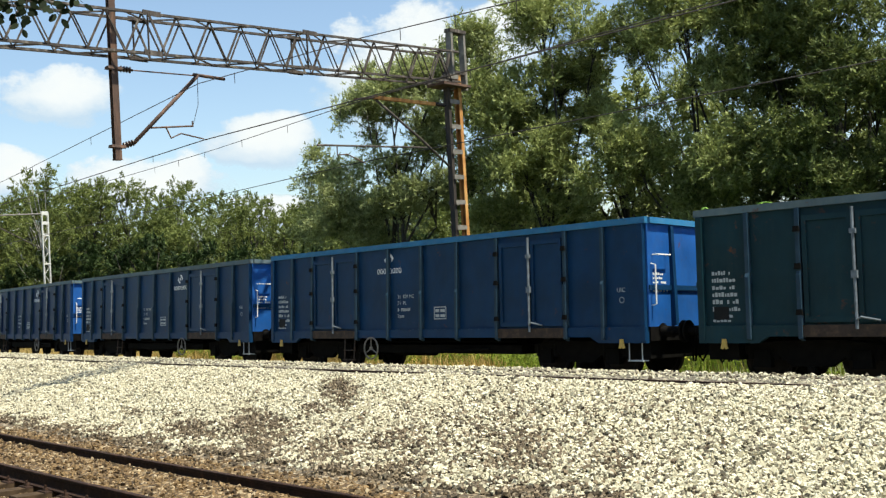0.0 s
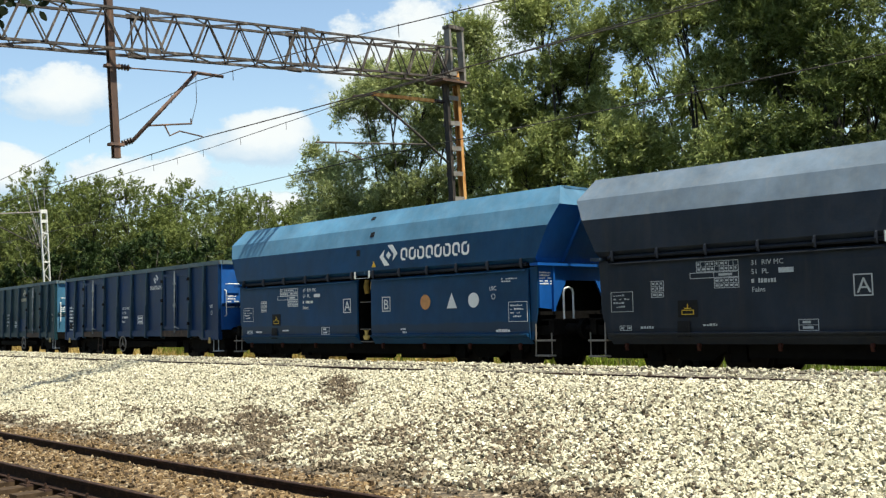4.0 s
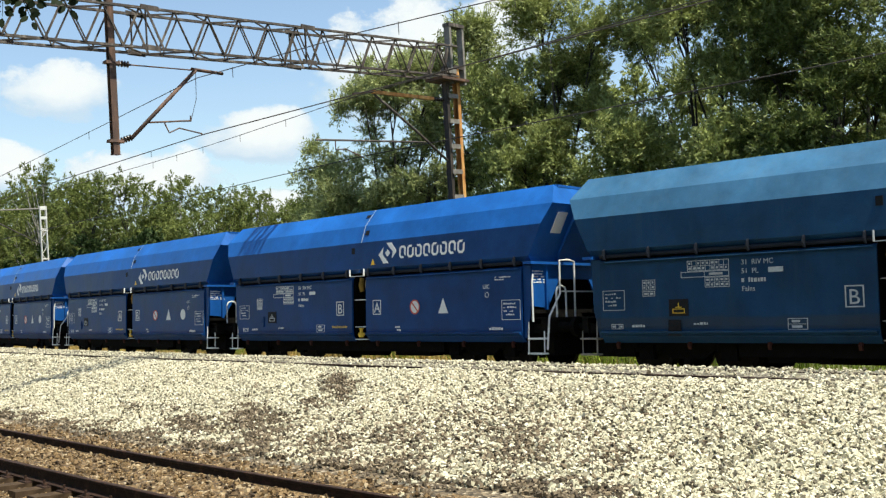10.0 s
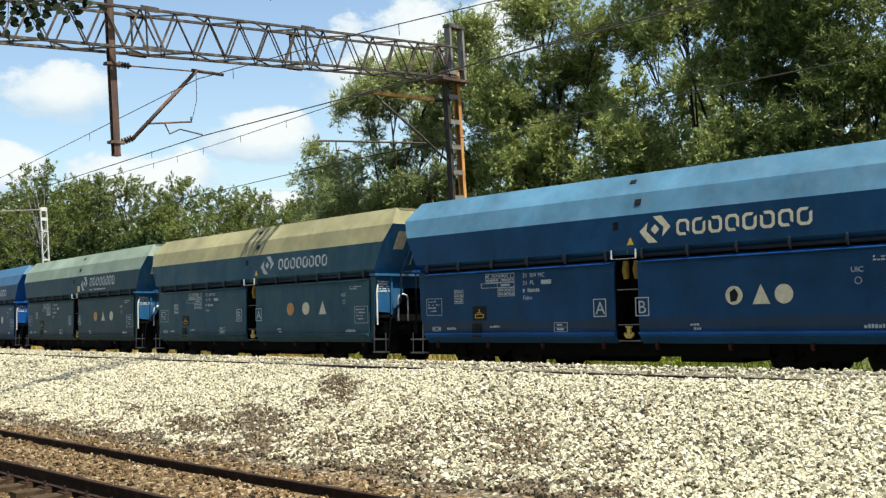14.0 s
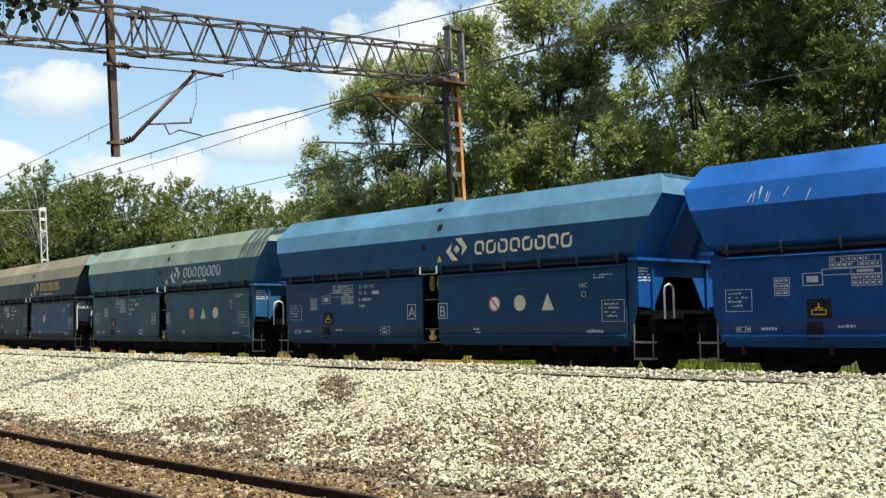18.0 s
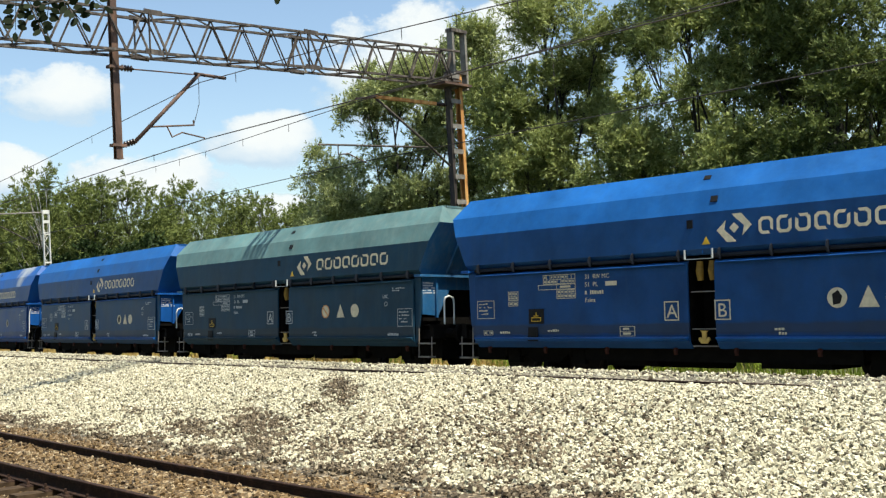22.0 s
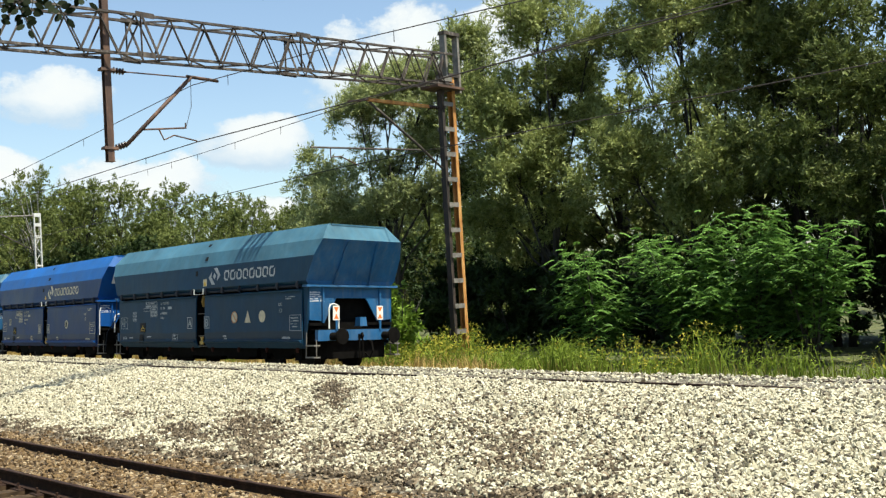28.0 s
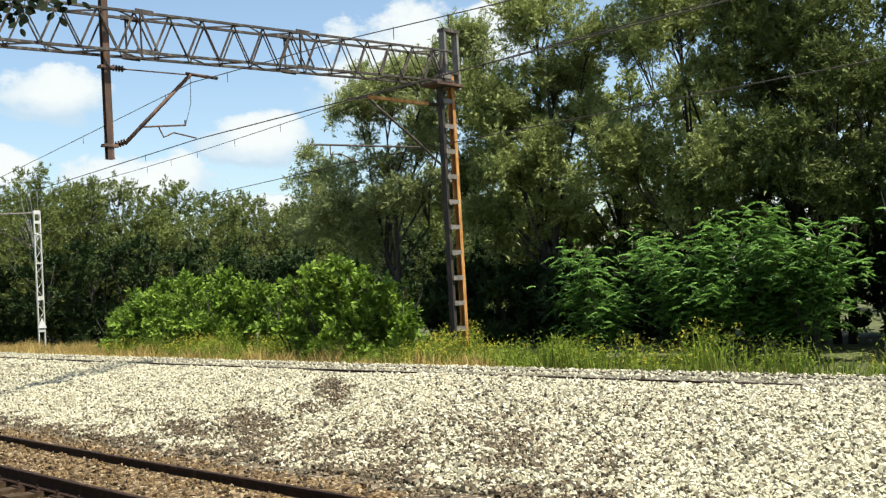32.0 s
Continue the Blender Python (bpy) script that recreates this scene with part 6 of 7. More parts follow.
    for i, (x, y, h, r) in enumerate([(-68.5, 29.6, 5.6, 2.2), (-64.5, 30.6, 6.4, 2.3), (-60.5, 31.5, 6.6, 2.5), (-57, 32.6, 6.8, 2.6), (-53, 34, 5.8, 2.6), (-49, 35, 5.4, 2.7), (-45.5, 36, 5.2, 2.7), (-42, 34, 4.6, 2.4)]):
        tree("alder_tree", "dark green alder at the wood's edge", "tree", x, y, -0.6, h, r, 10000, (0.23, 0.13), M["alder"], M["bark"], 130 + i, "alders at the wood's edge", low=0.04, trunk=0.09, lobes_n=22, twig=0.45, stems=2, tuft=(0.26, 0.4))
    for i, (x, y, h, r) in enumerate([(-48.3, 26.9, 2.3, 1.2), (-45.6, 26.6, 3.0, 1.6), (-42.8, 26.4, 3.6, 1.8), (-40.2, 26.2, 3.8, 1.8), (-37.4, 26.2, 3.7, 1.8), (-35.0, 26.6, 3.1, 1.4), (-29.5, 23.7, 3.1, 1.2), (-27.4, 23.5, 3.8, 1.6), (-25.3, 23.8, 3.0, 1.2)]):
        tree("broadleaf_bush", "sunlit light green bush with broad leaves", "shrub", x, y, -0.6, h, r, 5600, (0.23, 0.115), M["bush"], M["bark"], 150 + i, "bushes along the line", low=0.1, trunk=0.04, lobes_n=18, twig=0.42, stems=4, tuft=(0.24, 0.4), folded=True, upward=1.1)
    for i, (x, y, h, r, n) in enumerate([(-18.2, 26.6, 3.7, 1.2, 700), (-15.3, 27.4, 4.0, 1.8, 1250), (-13.4, 27.4, 4.5, 1.9, 1500), (-11.6, 27.4, 4.1, 1.7, 1100), (-8.6, 28.2, 4.6, 1.3, 400)]):
        frond_bush(x, y, -0.6, h, r, n, 170 + i)
    # Unseen row added behind the viewer to keep sky light off the wagon sides.
    for i, (x, y, h, r) in enumerate([(-44, -7, 13, 4.5), (-36, -8, 14, 4.5), (-29, -6.5, 13, 4.5), (-22, -7.5, 14, 4.5), (-15, -7, 14, 4.5), (-8.5, -6.5, 13, 4), (6, -7, 14, 4.5), (13, -7, 13, 4.5)]):
        tree("robinia_tree", "unseen tall robinia added behind the viewer to block sky light", "tree", x, y, 0.55, h, r, 5000, (0.45, 0.26), M["bush"], M["bark"], 190 + i, "robinias behind the viewer", low=0.08, trunk=0.2, lobes_n=13, twig=0.9)
    weeds()


# Dark alder leaf; on the shrubs it paints the shade under the willows.
M["alder"] = leafy("alder_and_shade_leaf", (0.008, 0.018, 0.005), (0.035, 0.06, 0.014), 0.15, 0.5)
M["straw"] = leafy("straw_blade", (0.33, 0.235, 0.075), (0.52, 0.39, 0.15), 0.25, 0.6)
build_vegetation()


# ---- clouds, far behind everything ----
def cloud_material(seed):
    m, n, l, b = material("cloud")
    n.remove(b)
    t = n.new("ShaderNodeTexCoord")
    s = n.new("ShaderNodeSeparateXYZ")
    l.new(t.outputs["Generated"], s.inputs[0])
    u = calc(n, l, "MULTIPLY", calc(n, l, "SUBTRACT", s.outputs[0], 0.5), 2.0)
    v = calc(n, l, "MULTIPLY", calc(n, l, "SUBTRACT", s.outputs[1], 0.42), 1.9)
    r = calc(n, l, "SQRT", calc(n, l, "ADD", calc(n, l, "MULTIPLY", u, u), calc(n, l, "MULTIPLY", v, v)))
    mp = n.new("ShaderNodeMapping")
    mp.inputs["Location"].default_value = (seed * 3.1, seed * 1.7, seed)
    mp.inputs["Scale"].default_value = (0.016, 0.022, 0.016)
    l.new(t.outputs["Object"], mp.inputs["Vector"])
    puff = cloudy(n, l, mp.outputs["Vector"], 1.0, 7, 0.58)
    d = calc(n, l, "SUBTRACT", calc(n, l, "ADD", calc(n, l, "MULTIPLY", puff, 1.5), 0.0), calc(n, l, "ADD", calc(n, l, "MULTIPLY", r, 0.96), 0.06))
    alpha = ramp(n, l, d, [(0.0, 0.0), (0.12, 0.8), (0.24, 1.0)])
    shade = ramp(n, l, calc(n, l, "ADD", calc(n, l, "MULTIPLY", d, 0.6), calc(n, l, "MULTIPLY", s.outputs[1], 0.55)), [(0.2, (0.62, 0.76, 0.92)), (0.5, (0.93, 0.96, 1.0)), (0.75, (1.0, 1.0, 1.0))])
    e = n.new("ShaderNodeEmission")
    e.inputs["Strength"].default_value = 0.56
    l.new(shade, e.inputs["Color"])
    tr = n.new("ShaderNodeBsdfTransparent")
    mx = n.new("ShaderNodeMixShader")
    l.new(alpha, mx.inputs[0])
    l.new(tr.outputs[0], mx.inputs[1])
    l.new(e.outputs[0], mx.inputs[2])
    l.new(mx.outputs[0], n["Material Output"].inputs["Surface"])
    return m


CLOUDS = [(-795, 383, 178, 77, 32), (-612, 620, 200, 132, 70), (-712, 532, 141, 77, 36), (-767, 459, 104, 110, 37), (-820, 353, 113, 41, 28), (-548, 680, 215, 46, 46), (-713, 544, 73, 71, 26)]
for i, (cx, cy, cz, a, b) in enumerate(CLOUDS):
    me = bpy.data.meshes.new("cloud")
    me.from_pydata([(-a, -b, 0), (a, -b, 0), (a, b, 0), (-a, b, 0)], [], [(0, 1, 2, 3)])
    me.materials.append(cloud_material(i + 1))
    ob = tagged(new("backdrop_%d" % (i + 1), me), "white fair-weather cumulus cloud in a blue sky", "cloud", kind="structure")
    at = Vector((cx, cy, cz)) + EYE
    zx = (EYE - at).normalized()
    xx = Vector((0, 0, 1)).cross(zx).normalized()
    ob.matrix_world = Matrix.Translation(at) @ Matrix((xx, zx.cross(xx), zx)).transposed().to_4x4()


# ---- leaves hanging close to the viewer ----
def near_twig(name, base, fronds, seed):
    rng = random.Random(seed)
    t = thing(name, "dark hanging robinia twig close to the viewer", "twig", "hanging twigs", m=Matrix.Translation(base))
    right = Vector((0.47, 0.88, 0)).normalized() * 0.62
    down = Vector((0, 0, -0.62))
    away = right.cross(down).normalized()
    g = Geo()
    g.tube([right * -0.35 + down * -0.12, right * 0.0, right * 0.16 + down * -0.05], [0.004, 0.003, 0.0015], 5)
    part("stalk", g, M["bark"], t)
    for ox, oy, ang, ln, k in fronds:
        g = Geo()
        o = right * ox + down * oy
        d = right * math.cos(radians(ang)) + down * math.sin(radians(ang))
        s = right * -math.sin(radians(ang)) + down * math.cos(radians(ang))
        g.tube([o, o + d * ln], [0.0012, 0.0006], 4)
        for i in range(k):
            c = o + d * (ln * (i // 2 + 1) / (k // 2 + 1))
            w = (s if i % 2 else -s) * 0.9 + d * 0.35 + away * rng.uniform(-0.5, 0.5)
            if i == k - 1:
                w = d
            w.normalize()
            q = w.cross(away + right * rng.uniform(-0.3, 0.3)).normalized()
            L, wd = rng.uniform(0.022, 0.03), rng.uniform(0.006, 0.008)
            pts = [c + w * 0.004] + [c + w * (0.004 + L * u) + q * wd * z for u, z in ((0.25, 0.85), (0.55, 1.0), (0.85, 0.6), (1.0, 0.0), (0.85, -0.6), (0.55, -1.0), (0.25, -0.85))]
            g.add(pts, [tuple(range(8))])
        part("leaf", g, M["neartwig"], t, "feathery leaf of oval leaflets")
    return t


def near_tree():
    """The tree whose outer twigs hang into view."""
    t = tree("robinia_tree", "robinia whose twigs hang over the viewer", "tree", -2.6, -3.2, 0.55, 9.5, 3.2, 5000, (0.3, 0.16), M["bush"], M["bark"], 199, "robinias behind the viewer", low=0.45, trunk=0.16, lobes_n=11, twig=0.6)
    part("long_bough", Geo().tube([(0, 0.1, 3.0), (0.2, 2.0, 3.6), (0.3, 3.4, 3.1), (0.1, 4.0, 2.75), (0.3, 4.25, 2.6), (0.62, 4.75, 2.6)], [0.05, 0.03, 0.018, 0.01, 0.006, 0.003], 6), M["bark"], t)


near_tree()
TWIG = near_twig("hanging_twig", (-2.29, 1.06, 3.02), [(-0.10, -0.02, 95, 0.12, 11), (-0.055, -0.02, 70, 0.14, 13), (0.02, -0.03, 100, 0.10, 9), (0.06, -0.035, 55, 0.12, 11), (0.15, -0.05, 40, 0.08, 7)], 5)
TIP = near_twig("hanging_twig", (-1.98, 1.52, 3.05), [(0.0, -0.035, 100, 0.035, 3), (-0.03, -0.06, 80, 0.03, 3)], 6)


# ---- the wagons ----
M["rust"] = rusty("rust_brown_steel", (0.014, 0.010, 0.008), (0.04, 0.024, 0.015), (0.10, 0.058, 0.034), 7, (1, 1, 1))
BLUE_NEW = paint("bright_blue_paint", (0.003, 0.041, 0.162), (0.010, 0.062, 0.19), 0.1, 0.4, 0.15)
# Same blue as the sides, lighter: sunlight on roof slopes is put into colour.
BLUE_ROOF_NEW = paint("sunlit_bright_blue_paint", (0.010, 0.098, 0.37), (0.03, 0.14, 0.38), 0.15, 0.4, 0.2)
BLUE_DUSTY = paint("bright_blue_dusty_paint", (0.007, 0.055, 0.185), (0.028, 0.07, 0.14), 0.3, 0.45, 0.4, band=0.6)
# Brighter blue: sun on the ends and on door edges is put into colour.
BLUE_END = paint("sunlit_blue_paint", (0.009, 0.085, 0.33), (0.04, 0.10, 0.2), 0.2, 0.42, 0.3)
# Side blue again, made lighter for the sun on the roof slopes.
BLUE_ROOF = paint("sunlit_roof_blue_paint", (0.009, 0.095, 0.33), (0.03, 0.125, 0.31), 0.3, 0.45, 0.4)
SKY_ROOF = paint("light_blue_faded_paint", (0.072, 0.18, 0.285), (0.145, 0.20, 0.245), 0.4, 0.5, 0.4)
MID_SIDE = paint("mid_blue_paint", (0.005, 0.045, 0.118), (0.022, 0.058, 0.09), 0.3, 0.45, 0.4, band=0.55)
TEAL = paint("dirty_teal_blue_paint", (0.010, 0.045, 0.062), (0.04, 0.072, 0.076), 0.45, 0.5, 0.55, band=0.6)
TEAL_LIT = paint("dirty_mid_teal_paint", (0.012, 0.062, 0.102), (0.055, 0.10, 0.11), 0.45, 0.5, 0.55, band=0.25, blotch=((0.045, 0.095, 0.115), 0.6))
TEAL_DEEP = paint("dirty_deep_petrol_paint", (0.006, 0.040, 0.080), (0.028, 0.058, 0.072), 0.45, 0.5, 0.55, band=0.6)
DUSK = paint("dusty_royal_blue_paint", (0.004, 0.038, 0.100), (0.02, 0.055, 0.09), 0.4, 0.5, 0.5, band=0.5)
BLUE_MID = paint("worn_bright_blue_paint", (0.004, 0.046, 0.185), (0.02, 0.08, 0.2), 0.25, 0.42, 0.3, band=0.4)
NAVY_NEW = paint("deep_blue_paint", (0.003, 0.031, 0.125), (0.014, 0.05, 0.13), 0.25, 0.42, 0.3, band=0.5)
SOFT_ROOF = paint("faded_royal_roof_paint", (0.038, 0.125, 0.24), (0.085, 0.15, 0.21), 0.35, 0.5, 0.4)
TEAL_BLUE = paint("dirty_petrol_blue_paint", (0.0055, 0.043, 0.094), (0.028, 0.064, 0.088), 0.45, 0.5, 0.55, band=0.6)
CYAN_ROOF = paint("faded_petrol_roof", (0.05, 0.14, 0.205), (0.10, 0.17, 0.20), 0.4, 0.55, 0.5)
# End brighter than the teal sides: its sunlight is put into this colour.
TEAL_END = paint("sunlit_teal_end_paint", (0.02, 0.11, 0.26), (0.2, 0.22, 0.22), 0.35, 0.45, 0.5)
SLATE = paint("grimy_slate_paint", (0.032, 0.062, 0.066), (0.10, 0.13, 0.125), 0.45, 0.5, 0.5, blotch=((0.07, 0.105, 0.105), 0.55))
INKY = paint("sooty_dark_blue_paint", (0.015, 0.022, 0.035), (0.042, 0.038, 0.035), 0.4, 0.5, 0.5)
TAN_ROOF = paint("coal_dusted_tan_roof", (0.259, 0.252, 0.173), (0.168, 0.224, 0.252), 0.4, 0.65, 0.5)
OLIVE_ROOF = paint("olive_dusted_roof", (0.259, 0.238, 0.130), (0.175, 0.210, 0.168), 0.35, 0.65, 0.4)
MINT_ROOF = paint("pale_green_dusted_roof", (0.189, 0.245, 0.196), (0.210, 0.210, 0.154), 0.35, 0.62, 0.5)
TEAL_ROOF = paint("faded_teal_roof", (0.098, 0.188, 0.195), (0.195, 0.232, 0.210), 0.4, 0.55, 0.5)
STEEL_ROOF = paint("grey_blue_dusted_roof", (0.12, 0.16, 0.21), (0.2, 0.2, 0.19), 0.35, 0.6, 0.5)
BROWN_ROOF = paint("brown_dusted_roof", (0.22, 0.19, 0.13), (0.14, 0.12, 0.09), 0.4, 0.65, 0.5)
RUST_ROOF = paint("rusted_orange_roof", (0.36, 0.15, 0.028), (0.40, 0.26, 0.11), 0.45, 0.78, 0.55, 0.3, blotch=((0.24, 0.085, 0.016), 0.5))
RUST_SIDE = paint("rust_stained_tan_side", (0.275, 0.20, 0.082), (0.15, 0.08, 0.028), 0.5, 0.7, 0.55, 0.3, blotch=((0.31, 0.155, 0.04), 0.6))
RUST_DARK = paint("dark_rust_stained_edge", (0.10, 0.055, 0.022), (0.04, 0.025, 0.014), 0.5, 0.8, 0.6, 0.3)
RUST_END = paint("rust_streaked_cream_end", (0.42, 0.37, 0.27), (0.26, 0.14, 0.055), 0.6, 0.7, 0.95, 0.3)
DARK_END = paint("sooty_end_paint", (0.02, 0.035, 0.06), (0.08, 0.09, 0.1), 0.4, 0.4, 0.5)
# Worn paint, paler still because sun on the post edges is put into it.
EA_POST = paint("worn_sunlit_post_paint", (0.018, 0.045, 0.075), (0.07, 0.08, 0.08), 0.4, 0.5, 0.4, 0.2)
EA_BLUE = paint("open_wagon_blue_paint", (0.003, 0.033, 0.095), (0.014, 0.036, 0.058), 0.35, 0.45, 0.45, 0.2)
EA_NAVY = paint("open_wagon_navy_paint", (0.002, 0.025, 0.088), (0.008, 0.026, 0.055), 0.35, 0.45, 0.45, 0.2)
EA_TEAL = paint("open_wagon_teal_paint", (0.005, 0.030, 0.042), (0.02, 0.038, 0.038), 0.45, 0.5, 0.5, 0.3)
# End paints brighter than the walls: sun on the ends is put into colour.
EA_PALE = paint("sunlit_pale_end_paint", (0.038, 0.143, 0.247), (0.120, 0.150, 0.165), 0.4, 0.5, 0.5, 0.25)
EA_BRIGHT = paint("sunlit_bright_end_paint", (0.012, 0.090, 0.330), (0.075, 0.090, 0.120), 0.25, 0.45, 0.4, 0.2)
RIM_BLUE = paint("blue_rim_paint", (0.03, 0.17, 0.34), (0.14, 0.17, 0.18), 0.35, 0.5, 0.3, 0.2)
RIM_GREY = paint("dusty_rim_paint", (0.10, 0.15, 0.17), (0.2, 0.19, 0.16), 0.5, 0.6, 0.3, 0.3)


def patch(x, z, wdt, hgt, mat, label):
    def make(w, y):
        part("paint_patch", Geo().box(0, wdt, -0.0015, 0.0015, 0, hgt), mat, w, label, Matrix.Translation((x, y, z)))
    return make


def scrawl(x, z, size, mat, label, seed):
    """Sprayed scribble: overlapping loops."""
    def make(w, y):
        rng = random.Random(seed)
        g = Geo()
        for k in range(5):
            a0 = rng.uniform(0, 6.28)
            pts = []
            for i in range(13):
                a = a0 + i * 0.52
                r = size * (0.55 + 0.35 * math.sin(a * 2 + k))
                pts.append((x + 0.9 * r * math.cos(a) + 0.2 * k * size - 0.4 * size, y - 0.001 * k, z + 0.6 * r * math.sin(a)))
            for p, q in zip(pts, pts[1:]):
                d = (Vector(q) - Vector(p)).normalized()
                s = d.cross(Vector((0, 1, 0))) * 0.022
                g.add([Vector(p) - s, Vector(p) + s, Vector(q) + s, Vector(q) - s], [(0, 1, 2, 3)])
        part("scrawl", g, mat, w, label)
    return make


def hose_ring(w, y):
    part("hanging_hose", Geo().tube([(2.0, y - 0.03, 1.45), (1.92, y - 0.04, 1.2), (2.05, y - 0.04, 0.98), (2.3, y - 0.04, 0.96), (2.42, y - 0.04, 1.15), (2.4, y - 0.03, 1.4)], 0.025, 6), M["under"], w, "dark hose loop")


def rust_signs(w, y):
    y -= 0.004
    for x, wd, mat, lab in ((-4.05, 0.75, M["board"], "dirty white notice board"), (-2.36, 0.62, M["darkred"], "dull red notice board")):
        s = part("notice_board", Geo().box(x, x + wd, y - 0.012, y, 1.45 if mat is M["darkred"] else 1.12, 2.05 if mat is M["darkred"] else 2.22), mat, w, lab)
        part("notice_panel", shared("lines%.1f" % x, lambda: bars(3, 0.4, 0.3, 0.4, random.Random(31))), M["darkred"] if mat is M["board"] else M["cream"], s, "", Matrix.Translation((x + 0.1, y - 0.016, 1.95)))
    part("emblem_plate", Geo().box(-5.35, -4.7, -up_y(2.82) - 0.012, -up_y(2.82) - 0.004, 2.72, 2.94), M["black"], w, "dark emblem plate")
    part("emblem_bar", shared("wk", lambda: blocks(3, 0.4, 0.12)), M["cream"], w, "", Matrix.Translation((-5.25, -up_y(2.8) - 0.016, 2.76)))
    part("end_shelf", Geo().prism([(6.24, 3.02), (6.52, 2.55), (6.52, 2.42), (5.98, 2.42), (5.98, 2.5)], -1.45, 1.45, "y"), RUST_END, w, "rust-streaked cream end shelf")
    for x in (-3.6, -1.9, 0.3, 2.2, 4.1):
        part("panel_seam", shared("rust_seam", lambda: Geo().box(-0.014, 0.014, -0.008, 0.0, 0, 0.66)), RUST_DARK, w, "dark welded seam", Matrix.Translation((x, -up_y(2.53) - 0.002, 2.53)) @ Matrix.Rotation(-math.atan(0.0515), 4, "X"))
    for s in (-1, 1):
        gusset = shared("rust_gusset%d" % s, lambda: Geo().prism([(s * 1.53, 0.9), (s * 1.60, 0.9), (s * 1.555, 1.22), (s * 1.53, 1.22)], -0.03, 0.03, "x"))
        for x in (-4.9, -3.2, -1.5, 1.5, 2.9, 4.3):
            part("rib_gusset", gusset, RUST_SIDE, w, "", Matrix.Translation((x, 0, 0)))
    rng = random.Random(2)
    for i in range(7):
        x = -4.6 + i * 0.95 + rng.uniform(-0.2, 0.2)
        z = 3.66 + rng.uniform(-0.05, 0.3)
        yy = 1.37 - (z - 3.64) * 0.8
        part("dent_hole", Geo().prism([(-0.09, -0.03), (0.02, -0.06), (0.1, 0.0), (0.03, 0.07), (-0.06, 0.05)], -0.003, 0.003, "y"), RUST_SIDE, w, "torn rusty dent", Matrix.Translation((x, -yy - 0.012, z)) @ Matrix.Rotation(radians(-39), 4, "X") @ Matrix.Rotation(rng.uniform(0, 3), 4, "Y"))


def lime_spill(w, y):
    """Pale lime that ran down the end of the wagon."""
    def face(z):
        return 6.30 + 0.25 * (4.08 - z) / 0.44 if z > 3.64 else 5.99 + 0.5 * (z - 2.52)
    rng = random.Random(8)
    g = Geo()
    for k in range(9):
        y0 = -0.42 + 0.11 * k + rng.uniform(-0.03, 0.03)
        wd, end = rng.uniform(0.015, 0.06), rng.uniform(2.55, 3.3)
        zs = [4.06, 3.85, 3.66, 3.62, (3.62 + end) / 2, end]
        for za, zb in zip(zs, zs[1:]):
            if za > 3.64 > zb:
                continue
            g.add([(face(za) + 0.006, y0, za), (face(za) + 0.006, y0 + wd, za), (face(zb) + 0.006, y0 + wd * 0.9, zb), (face(zb) + 0.006, y0 + wd * 0.1, zb)], [(0, 3, 2, 1)])
    part("lime_spill", g, M["white"], w, "white lime run down the end")


def roof_streaks(x0, seed):
    """Splashes of pale lime on the sunny slope of the roof coaming."""
    def make(w, y):
        rng = random.Random(seed)
        g = Geo()
        for k in range(8):
            x, z = x0 + rng.uniform(-0.6, 0.6), rng.uniform(3.40, 3.62)
            h, wd, lean = rng.uniform(0.1, 0.24), rng.uniform(0.012, 0.03), rng.uniform(-0.08, 0.02)
            g.add([(x + dx, -(1.37 + (3.64 - q) * 0.341) - 0.006, q) for dx, q in ((0, z), (wd, z), (wd * 0.6 + lean, z - h), (lean, z - h))], [(0, 3, 2, 1)])
        part("lime_streak", g, M["grey"], w, "splashed pale lime")
    return make


def tail_boards(w, y):
    for yy in (-0.78, 0.75):
        b = part("tail_board", Geo().box(6.302, 6.315, yy - 0.11, yy + 0.11, 1.42, 1.82), M["lampboard"], w, "white tail board with orange triangles")
        for z0, z1, tip in ((1.46, 1.46, 1.6), (1.78, 1.78, 1.64)):
            part("orange_triangle", Geo().add([(6.319, yy - 0.08, z0), (6.319, yy + 0.08, z1), (6.319, yy, tip), (6.3165, yy - 0.08, z0), (6.3165, yy + 0.08, z1), (6.3165, yy, tip)], [(0, 1, 2), (5, 4, 3), (0, 3, 4, 1), (1, 4, 5, 2), (2, 5, 3, 0)]), M["lamp_red"], b)
        part("board_stem", Geo().box(6.301, 6.33, yy - 0.03, yy + 0.03, 1.15, 1.419), TEAL_END, w)
    part("end_box", Geo().box(6.05, 6.3, 0.05, 0.3, 1.25, 1.5, taper=0.02), TEAL_END, w)


# Pale dust over a roof blue that is already lightened for the sun.
CAKED = paint("bright_blue_paint_caked_with_dust", (0.009, 0.085, 0.33), (0.04, 0.10, 0.2), 0.3, 0.45, 0.4, 0.0, ((-2.2, -0.6), (3.5, 5.3)))
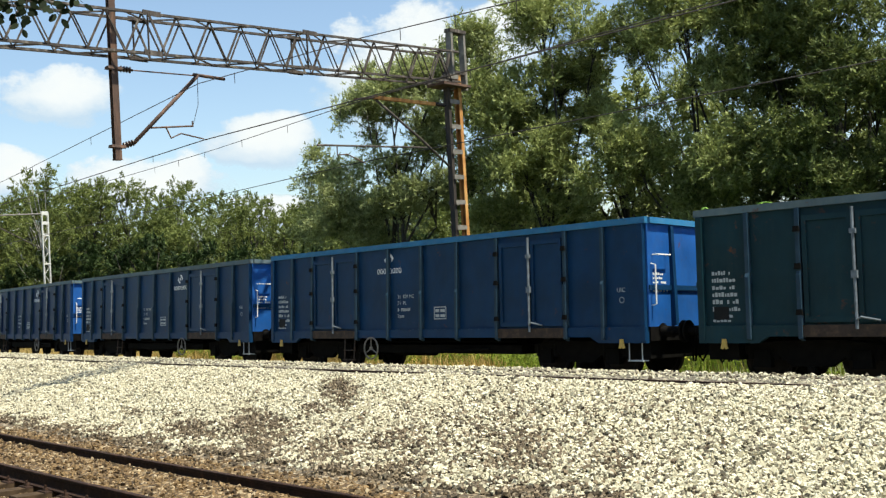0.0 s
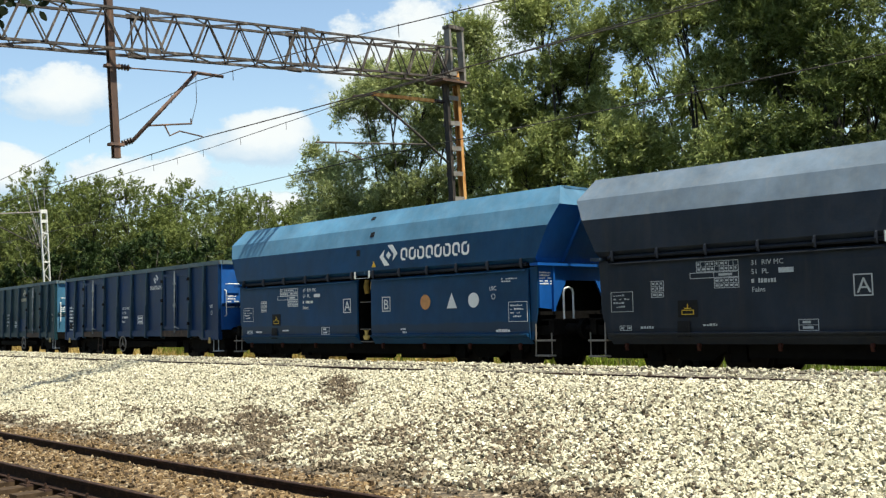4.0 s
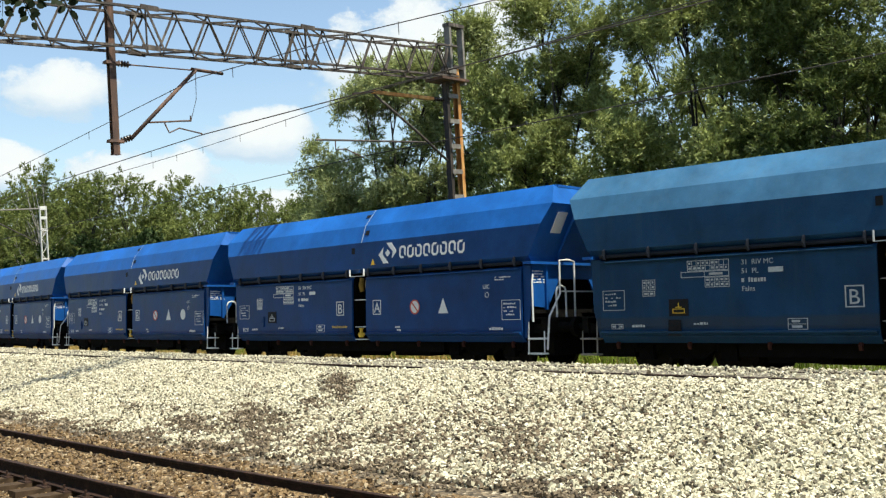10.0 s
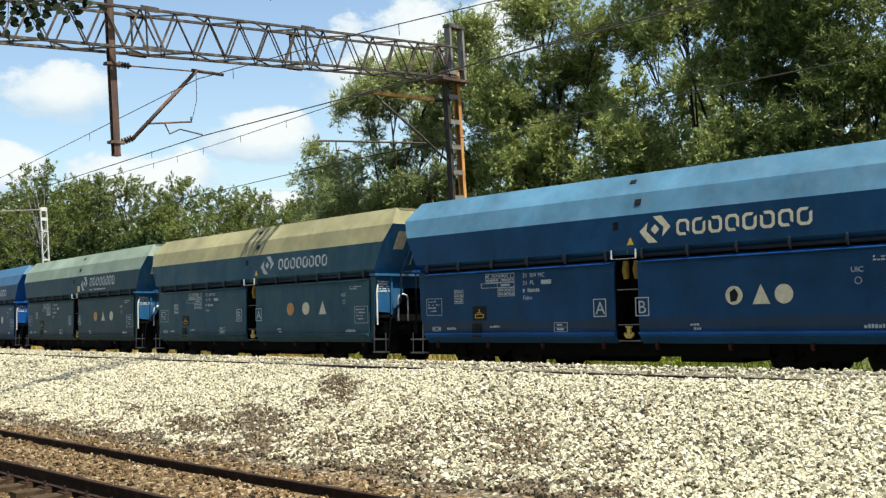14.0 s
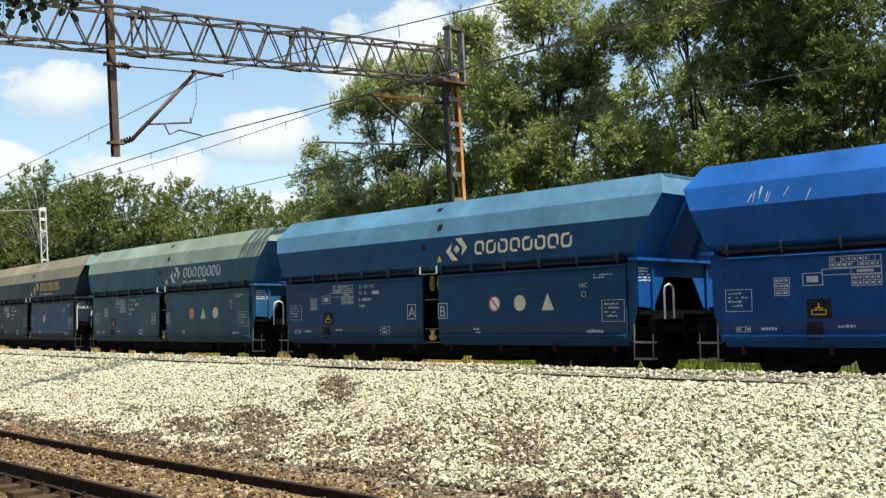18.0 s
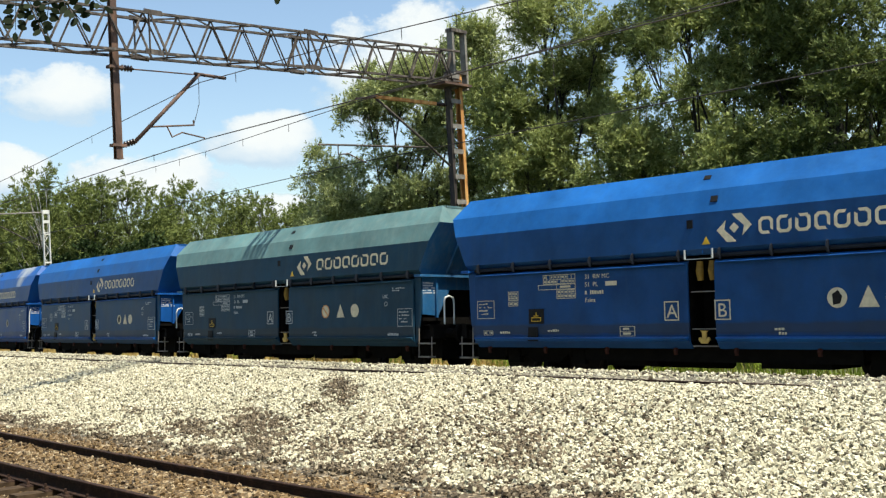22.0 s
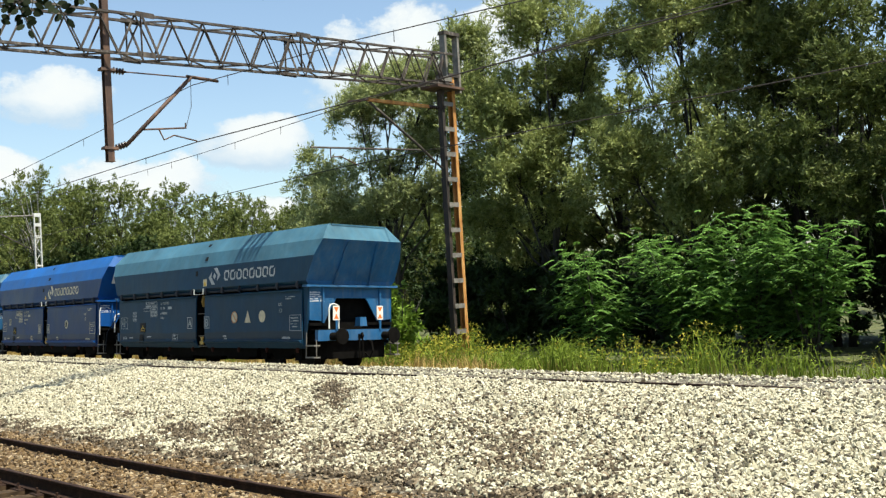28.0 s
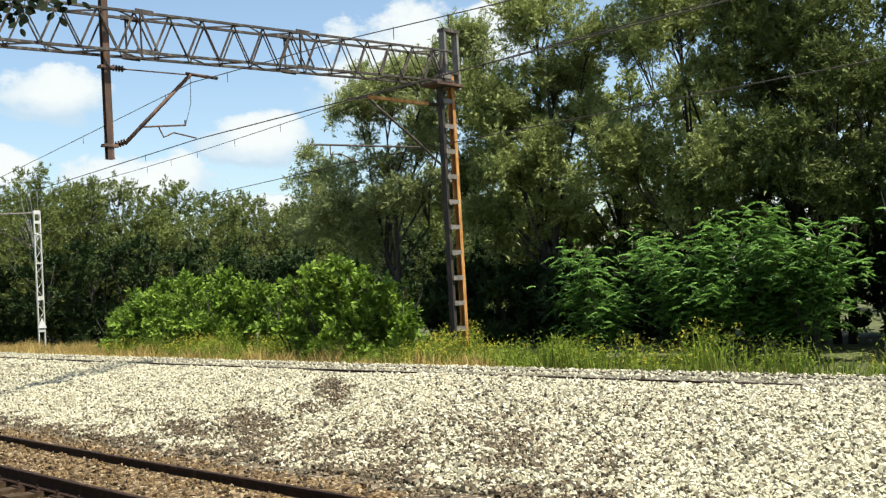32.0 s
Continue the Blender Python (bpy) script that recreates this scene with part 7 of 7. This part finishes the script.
OPEN = {
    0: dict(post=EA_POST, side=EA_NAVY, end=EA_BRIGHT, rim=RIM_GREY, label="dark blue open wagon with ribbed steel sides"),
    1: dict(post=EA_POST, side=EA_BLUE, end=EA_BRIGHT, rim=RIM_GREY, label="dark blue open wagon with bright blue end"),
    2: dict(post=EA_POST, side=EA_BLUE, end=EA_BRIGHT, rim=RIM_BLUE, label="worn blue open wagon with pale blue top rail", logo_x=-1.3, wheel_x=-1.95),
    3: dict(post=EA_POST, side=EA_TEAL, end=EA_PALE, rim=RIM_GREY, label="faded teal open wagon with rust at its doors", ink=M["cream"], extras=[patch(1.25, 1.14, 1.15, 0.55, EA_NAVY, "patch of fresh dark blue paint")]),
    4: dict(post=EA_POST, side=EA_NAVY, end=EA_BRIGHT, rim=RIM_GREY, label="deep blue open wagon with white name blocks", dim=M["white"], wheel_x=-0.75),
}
HOPPER = {
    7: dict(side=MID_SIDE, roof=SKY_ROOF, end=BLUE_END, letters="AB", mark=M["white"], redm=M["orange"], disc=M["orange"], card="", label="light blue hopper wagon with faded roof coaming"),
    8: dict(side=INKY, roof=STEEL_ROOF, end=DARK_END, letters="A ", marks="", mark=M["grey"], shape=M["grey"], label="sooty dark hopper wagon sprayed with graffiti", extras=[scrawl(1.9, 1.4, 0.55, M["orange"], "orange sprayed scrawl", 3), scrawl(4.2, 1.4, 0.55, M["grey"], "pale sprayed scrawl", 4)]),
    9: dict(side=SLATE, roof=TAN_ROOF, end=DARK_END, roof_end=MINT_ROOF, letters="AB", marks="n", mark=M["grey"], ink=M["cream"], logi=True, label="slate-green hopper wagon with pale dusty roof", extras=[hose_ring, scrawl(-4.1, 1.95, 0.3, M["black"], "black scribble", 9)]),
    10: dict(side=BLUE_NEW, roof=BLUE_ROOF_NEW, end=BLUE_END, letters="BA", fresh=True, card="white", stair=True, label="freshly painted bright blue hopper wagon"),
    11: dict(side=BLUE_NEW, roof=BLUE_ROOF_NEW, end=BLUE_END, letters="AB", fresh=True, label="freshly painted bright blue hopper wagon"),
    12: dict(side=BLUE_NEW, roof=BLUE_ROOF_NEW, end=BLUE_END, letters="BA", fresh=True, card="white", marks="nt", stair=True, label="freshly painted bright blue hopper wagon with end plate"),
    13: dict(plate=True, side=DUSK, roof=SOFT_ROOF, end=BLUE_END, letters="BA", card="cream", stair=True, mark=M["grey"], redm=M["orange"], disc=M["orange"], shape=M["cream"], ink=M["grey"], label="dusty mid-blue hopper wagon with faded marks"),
    14: dict(plate=True, side=TEAL, roof=MINT_ROOF, end=TEAL_END, letters="BA", card="cream", stair=True, logi=True, mark=M["grey"], redm=M["orange"], disc=M["orange"], shape=M["cream"], ink=M["grey"], label="dark teal hopper wagon with pale green roof"),
    15: dict(side=TEAL_LIT, roof=OLIVE_ROOF, end=TEAL_END, letters="BA", card="cream", stair=True, marks="ndt", redm=M["orange"], disc=M["orange"], shape=M["cream"], ink=M["grey"], mark=M["grey"], extras=[lime_spill], label="teal hopper wagon with olive dusted roof"),
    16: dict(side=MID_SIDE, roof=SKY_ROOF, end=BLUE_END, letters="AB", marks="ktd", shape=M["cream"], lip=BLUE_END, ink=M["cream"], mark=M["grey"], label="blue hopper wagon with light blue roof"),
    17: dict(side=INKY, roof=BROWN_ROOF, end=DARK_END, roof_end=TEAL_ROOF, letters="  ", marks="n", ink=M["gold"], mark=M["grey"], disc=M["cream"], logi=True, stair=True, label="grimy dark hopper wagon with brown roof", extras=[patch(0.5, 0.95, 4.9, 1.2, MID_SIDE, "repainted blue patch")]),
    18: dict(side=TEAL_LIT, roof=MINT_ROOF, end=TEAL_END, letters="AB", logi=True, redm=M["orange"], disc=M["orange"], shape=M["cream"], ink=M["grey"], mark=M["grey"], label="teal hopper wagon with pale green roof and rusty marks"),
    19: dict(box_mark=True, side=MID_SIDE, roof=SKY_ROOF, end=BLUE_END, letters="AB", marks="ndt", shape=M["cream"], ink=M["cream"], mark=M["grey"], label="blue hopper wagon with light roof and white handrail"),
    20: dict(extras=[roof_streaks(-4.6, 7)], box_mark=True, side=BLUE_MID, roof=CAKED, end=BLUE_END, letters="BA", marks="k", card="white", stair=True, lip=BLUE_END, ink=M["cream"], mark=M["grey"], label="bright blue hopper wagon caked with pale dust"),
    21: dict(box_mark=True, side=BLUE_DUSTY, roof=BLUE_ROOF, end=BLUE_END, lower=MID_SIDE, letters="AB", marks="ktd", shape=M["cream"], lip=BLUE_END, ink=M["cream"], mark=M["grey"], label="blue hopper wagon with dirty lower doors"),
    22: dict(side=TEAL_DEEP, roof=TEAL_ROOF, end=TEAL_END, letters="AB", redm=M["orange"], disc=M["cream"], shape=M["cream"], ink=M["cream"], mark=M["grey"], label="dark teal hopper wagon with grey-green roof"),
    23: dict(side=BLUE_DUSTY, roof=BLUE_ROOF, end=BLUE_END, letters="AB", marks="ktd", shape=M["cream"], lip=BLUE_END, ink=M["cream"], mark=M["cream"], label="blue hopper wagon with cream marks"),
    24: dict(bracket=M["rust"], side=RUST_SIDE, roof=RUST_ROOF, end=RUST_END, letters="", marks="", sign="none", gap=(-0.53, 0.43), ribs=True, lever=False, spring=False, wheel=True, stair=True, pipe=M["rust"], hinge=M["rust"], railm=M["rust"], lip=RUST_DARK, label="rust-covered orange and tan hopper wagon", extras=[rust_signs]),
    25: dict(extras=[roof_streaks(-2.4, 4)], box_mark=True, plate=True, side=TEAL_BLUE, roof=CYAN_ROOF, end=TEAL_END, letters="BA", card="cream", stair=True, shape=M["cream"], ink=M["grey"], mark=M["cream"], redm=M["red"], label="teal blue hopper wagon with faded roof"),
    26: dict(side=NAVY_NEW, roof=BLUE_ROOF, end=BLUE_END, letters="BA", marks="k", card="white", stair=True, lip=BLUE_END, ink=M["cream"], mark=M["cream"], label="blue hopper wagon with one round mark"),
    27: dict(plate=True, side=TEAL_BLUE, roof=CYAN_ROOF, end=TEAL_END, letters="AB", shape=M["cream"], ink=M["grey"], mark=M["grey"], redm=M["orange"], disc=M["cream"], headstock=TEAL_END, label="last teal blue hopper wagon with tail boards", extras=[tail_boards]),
}
SPIN = []
LAY_NEW = ((2.25, 3.25, 4.3), 1.5, (-0.72, 0.8), 1.52, 0.92, 1.72, 4.08)
LAY_TEAL = ((2.18, 2.93, 3.72), 1.58, (-0.6, 0.5), 1.45, 0.66, 1.6, 4.5)
LAY_DISC = ((2.64, 3.17, 3.62), 1.54, (-0.58, 0.5), 1.38, 0.45, 1.28, 4.03)
LAY_SKY = ((2.42, 2.95, 3.38), 1.54, (-0.58, 0.44), 1.38, 0.45, 1.28, 4.03)
LAY_GREY = ((2.13, 2.79, 3.41), 1.58, (-0.6, 0.38), 1.45, 0.8, 1.74, 4.88)
LAY_FIRST = ((2.43, 3.34, 4.06), 1.66, (-0.64, 0.96), 1.65, 0.75, 1.57, 4.03)
for i, s in HOPPER.items():
    s["lay"] = LAY_SKY if i == 16 else LAY_GREY if i == 22 else LAY_TEAL[:6] + (4.03,) if i == 15 else LAY_NEW if s.get("fresh") else LAY_DISC if "k" in s.get("marks", "") else LAY_FIRST if i < 10 else LAY_TEAL


def shorten(wagon, k):
    """The old tan wagon is shorter than the rest: its body and bogie spacing are k times as long."""
    for ob in wagon.children:
        m = ob.matrix_basis.copy()
        if ob.name.split(".")[0] in ("bogie", "buffer", "coupling", "brake_hose"):
            m.translation.x *= k
            ob.matrix_basis = m
        else:
            ob.matrix_basis = Matrix.Scale(k, 4, (1, 0, 0)) @ m


SHIFT = {24: -0.4, 25: -0.7, 26: -0.83, 27: -0.7}
TRAIN = [(open_wagon(OPEN[i], SPIN), 23.95 + i * 14.04 + 6.453) for i in sorted(OPEN)] + [(hopper_wagon(HOPPER[i], SPIN), i * 13.497 + 5.7325 + SHIFT.get(i, 0.0)) for i in sorted(HOPPER)]
shorten(next(w for w, a in TRAIN if abs(a - 24 * 13.497 - 5.7325) < 1), 0.93)

# where the train's reference point stands along the line at each whole second
RUN = [-75.45, -86.32, -97.33, -108.26, -119.34, -130.46, -141.61, -152.89, -164.22, -175.62, -187.00, -198.39, -209.79, -221.24, -232.68, -244.09, -255.53, -267.08, -278.75, -290.40, -302.12, -313.80, -325.52, -337.28, -349.07, -360.89, -372.75, -384.65, -396.59, -408.56, -420.63, -432.75, -444.91]



def on_track(x):
    return TILT @ Matrix.Translation((x, 18.19 + bend(x), BOGIE_RAIL)) @ Matrix.Rotation(math.atan(slope(x)), 4, "Z")


def motions():
    for wagon, ahead in TRAIN:
        walk(wagon, [(t, on_track(s + ahead)) for t, s in enumerate(RUN)])
    # wheels roll with the train: one turn every 2.89 m, keyed once for each axle place and shared by alike axles
    kept = {}
    way = np.interp(np.arange(0, 32 * FPS + 1) / FPS, np.arange(33), RUN)
    for axle, dx in SPIN:
        if dx not in kept:
            walk(axle, [(i / FPS, pose(dx, 0, 0.46) @ Matrix.Rotation((s - way[0]) / 0.46, 4, "Y")) for i, s in enumerate(way)])
            kept[dx] = axle.animation_data
        else:
            axle.rotation_mode = "QUATERNION"
            data = axle.animation_data_create()
            data.action, data.action_slot = kept[dx].action, kept[dx].action_slot
    right, down = Vector((0.47, 0.88, 0)).normalized(), Vector((0, 0, -1))
    for twig, seed in ((TWIG, 0), (TIP, 1)):
        b = twig.matrix_basis.translation.copy()
        walk(twig, [(t, Matrix.Translation(b + right * a * 0.0015 + down * c * 0.0015) @ Matrix.Rotation(radians(a * 0.12), 4, "X")) for t, a, c in SWAY])


SWAY = [(0, -14, -4), (1, -18, -6), (2, -30, -8), (3, -42, -12), (6, -22, -16), (7, 0, -10), (8, -20, -30), (9, 0, -18), (10, 2, -8), (11, 10, 0), (12, 6, 0), (13, 2, -4), (14, 8, 6), (17, 6, -4),
        (18, 2, -6), (19, 0, -2), (20, 6, -4), (21, 16, 4), (22, 14, 6), (23, 14, 8), (24, 26, 10), (25, 24, 6), (28, 4, -6), (29, 6, -8), (30, 0, -6), (31, 0, 0), (32, -6, -4)]
motions()
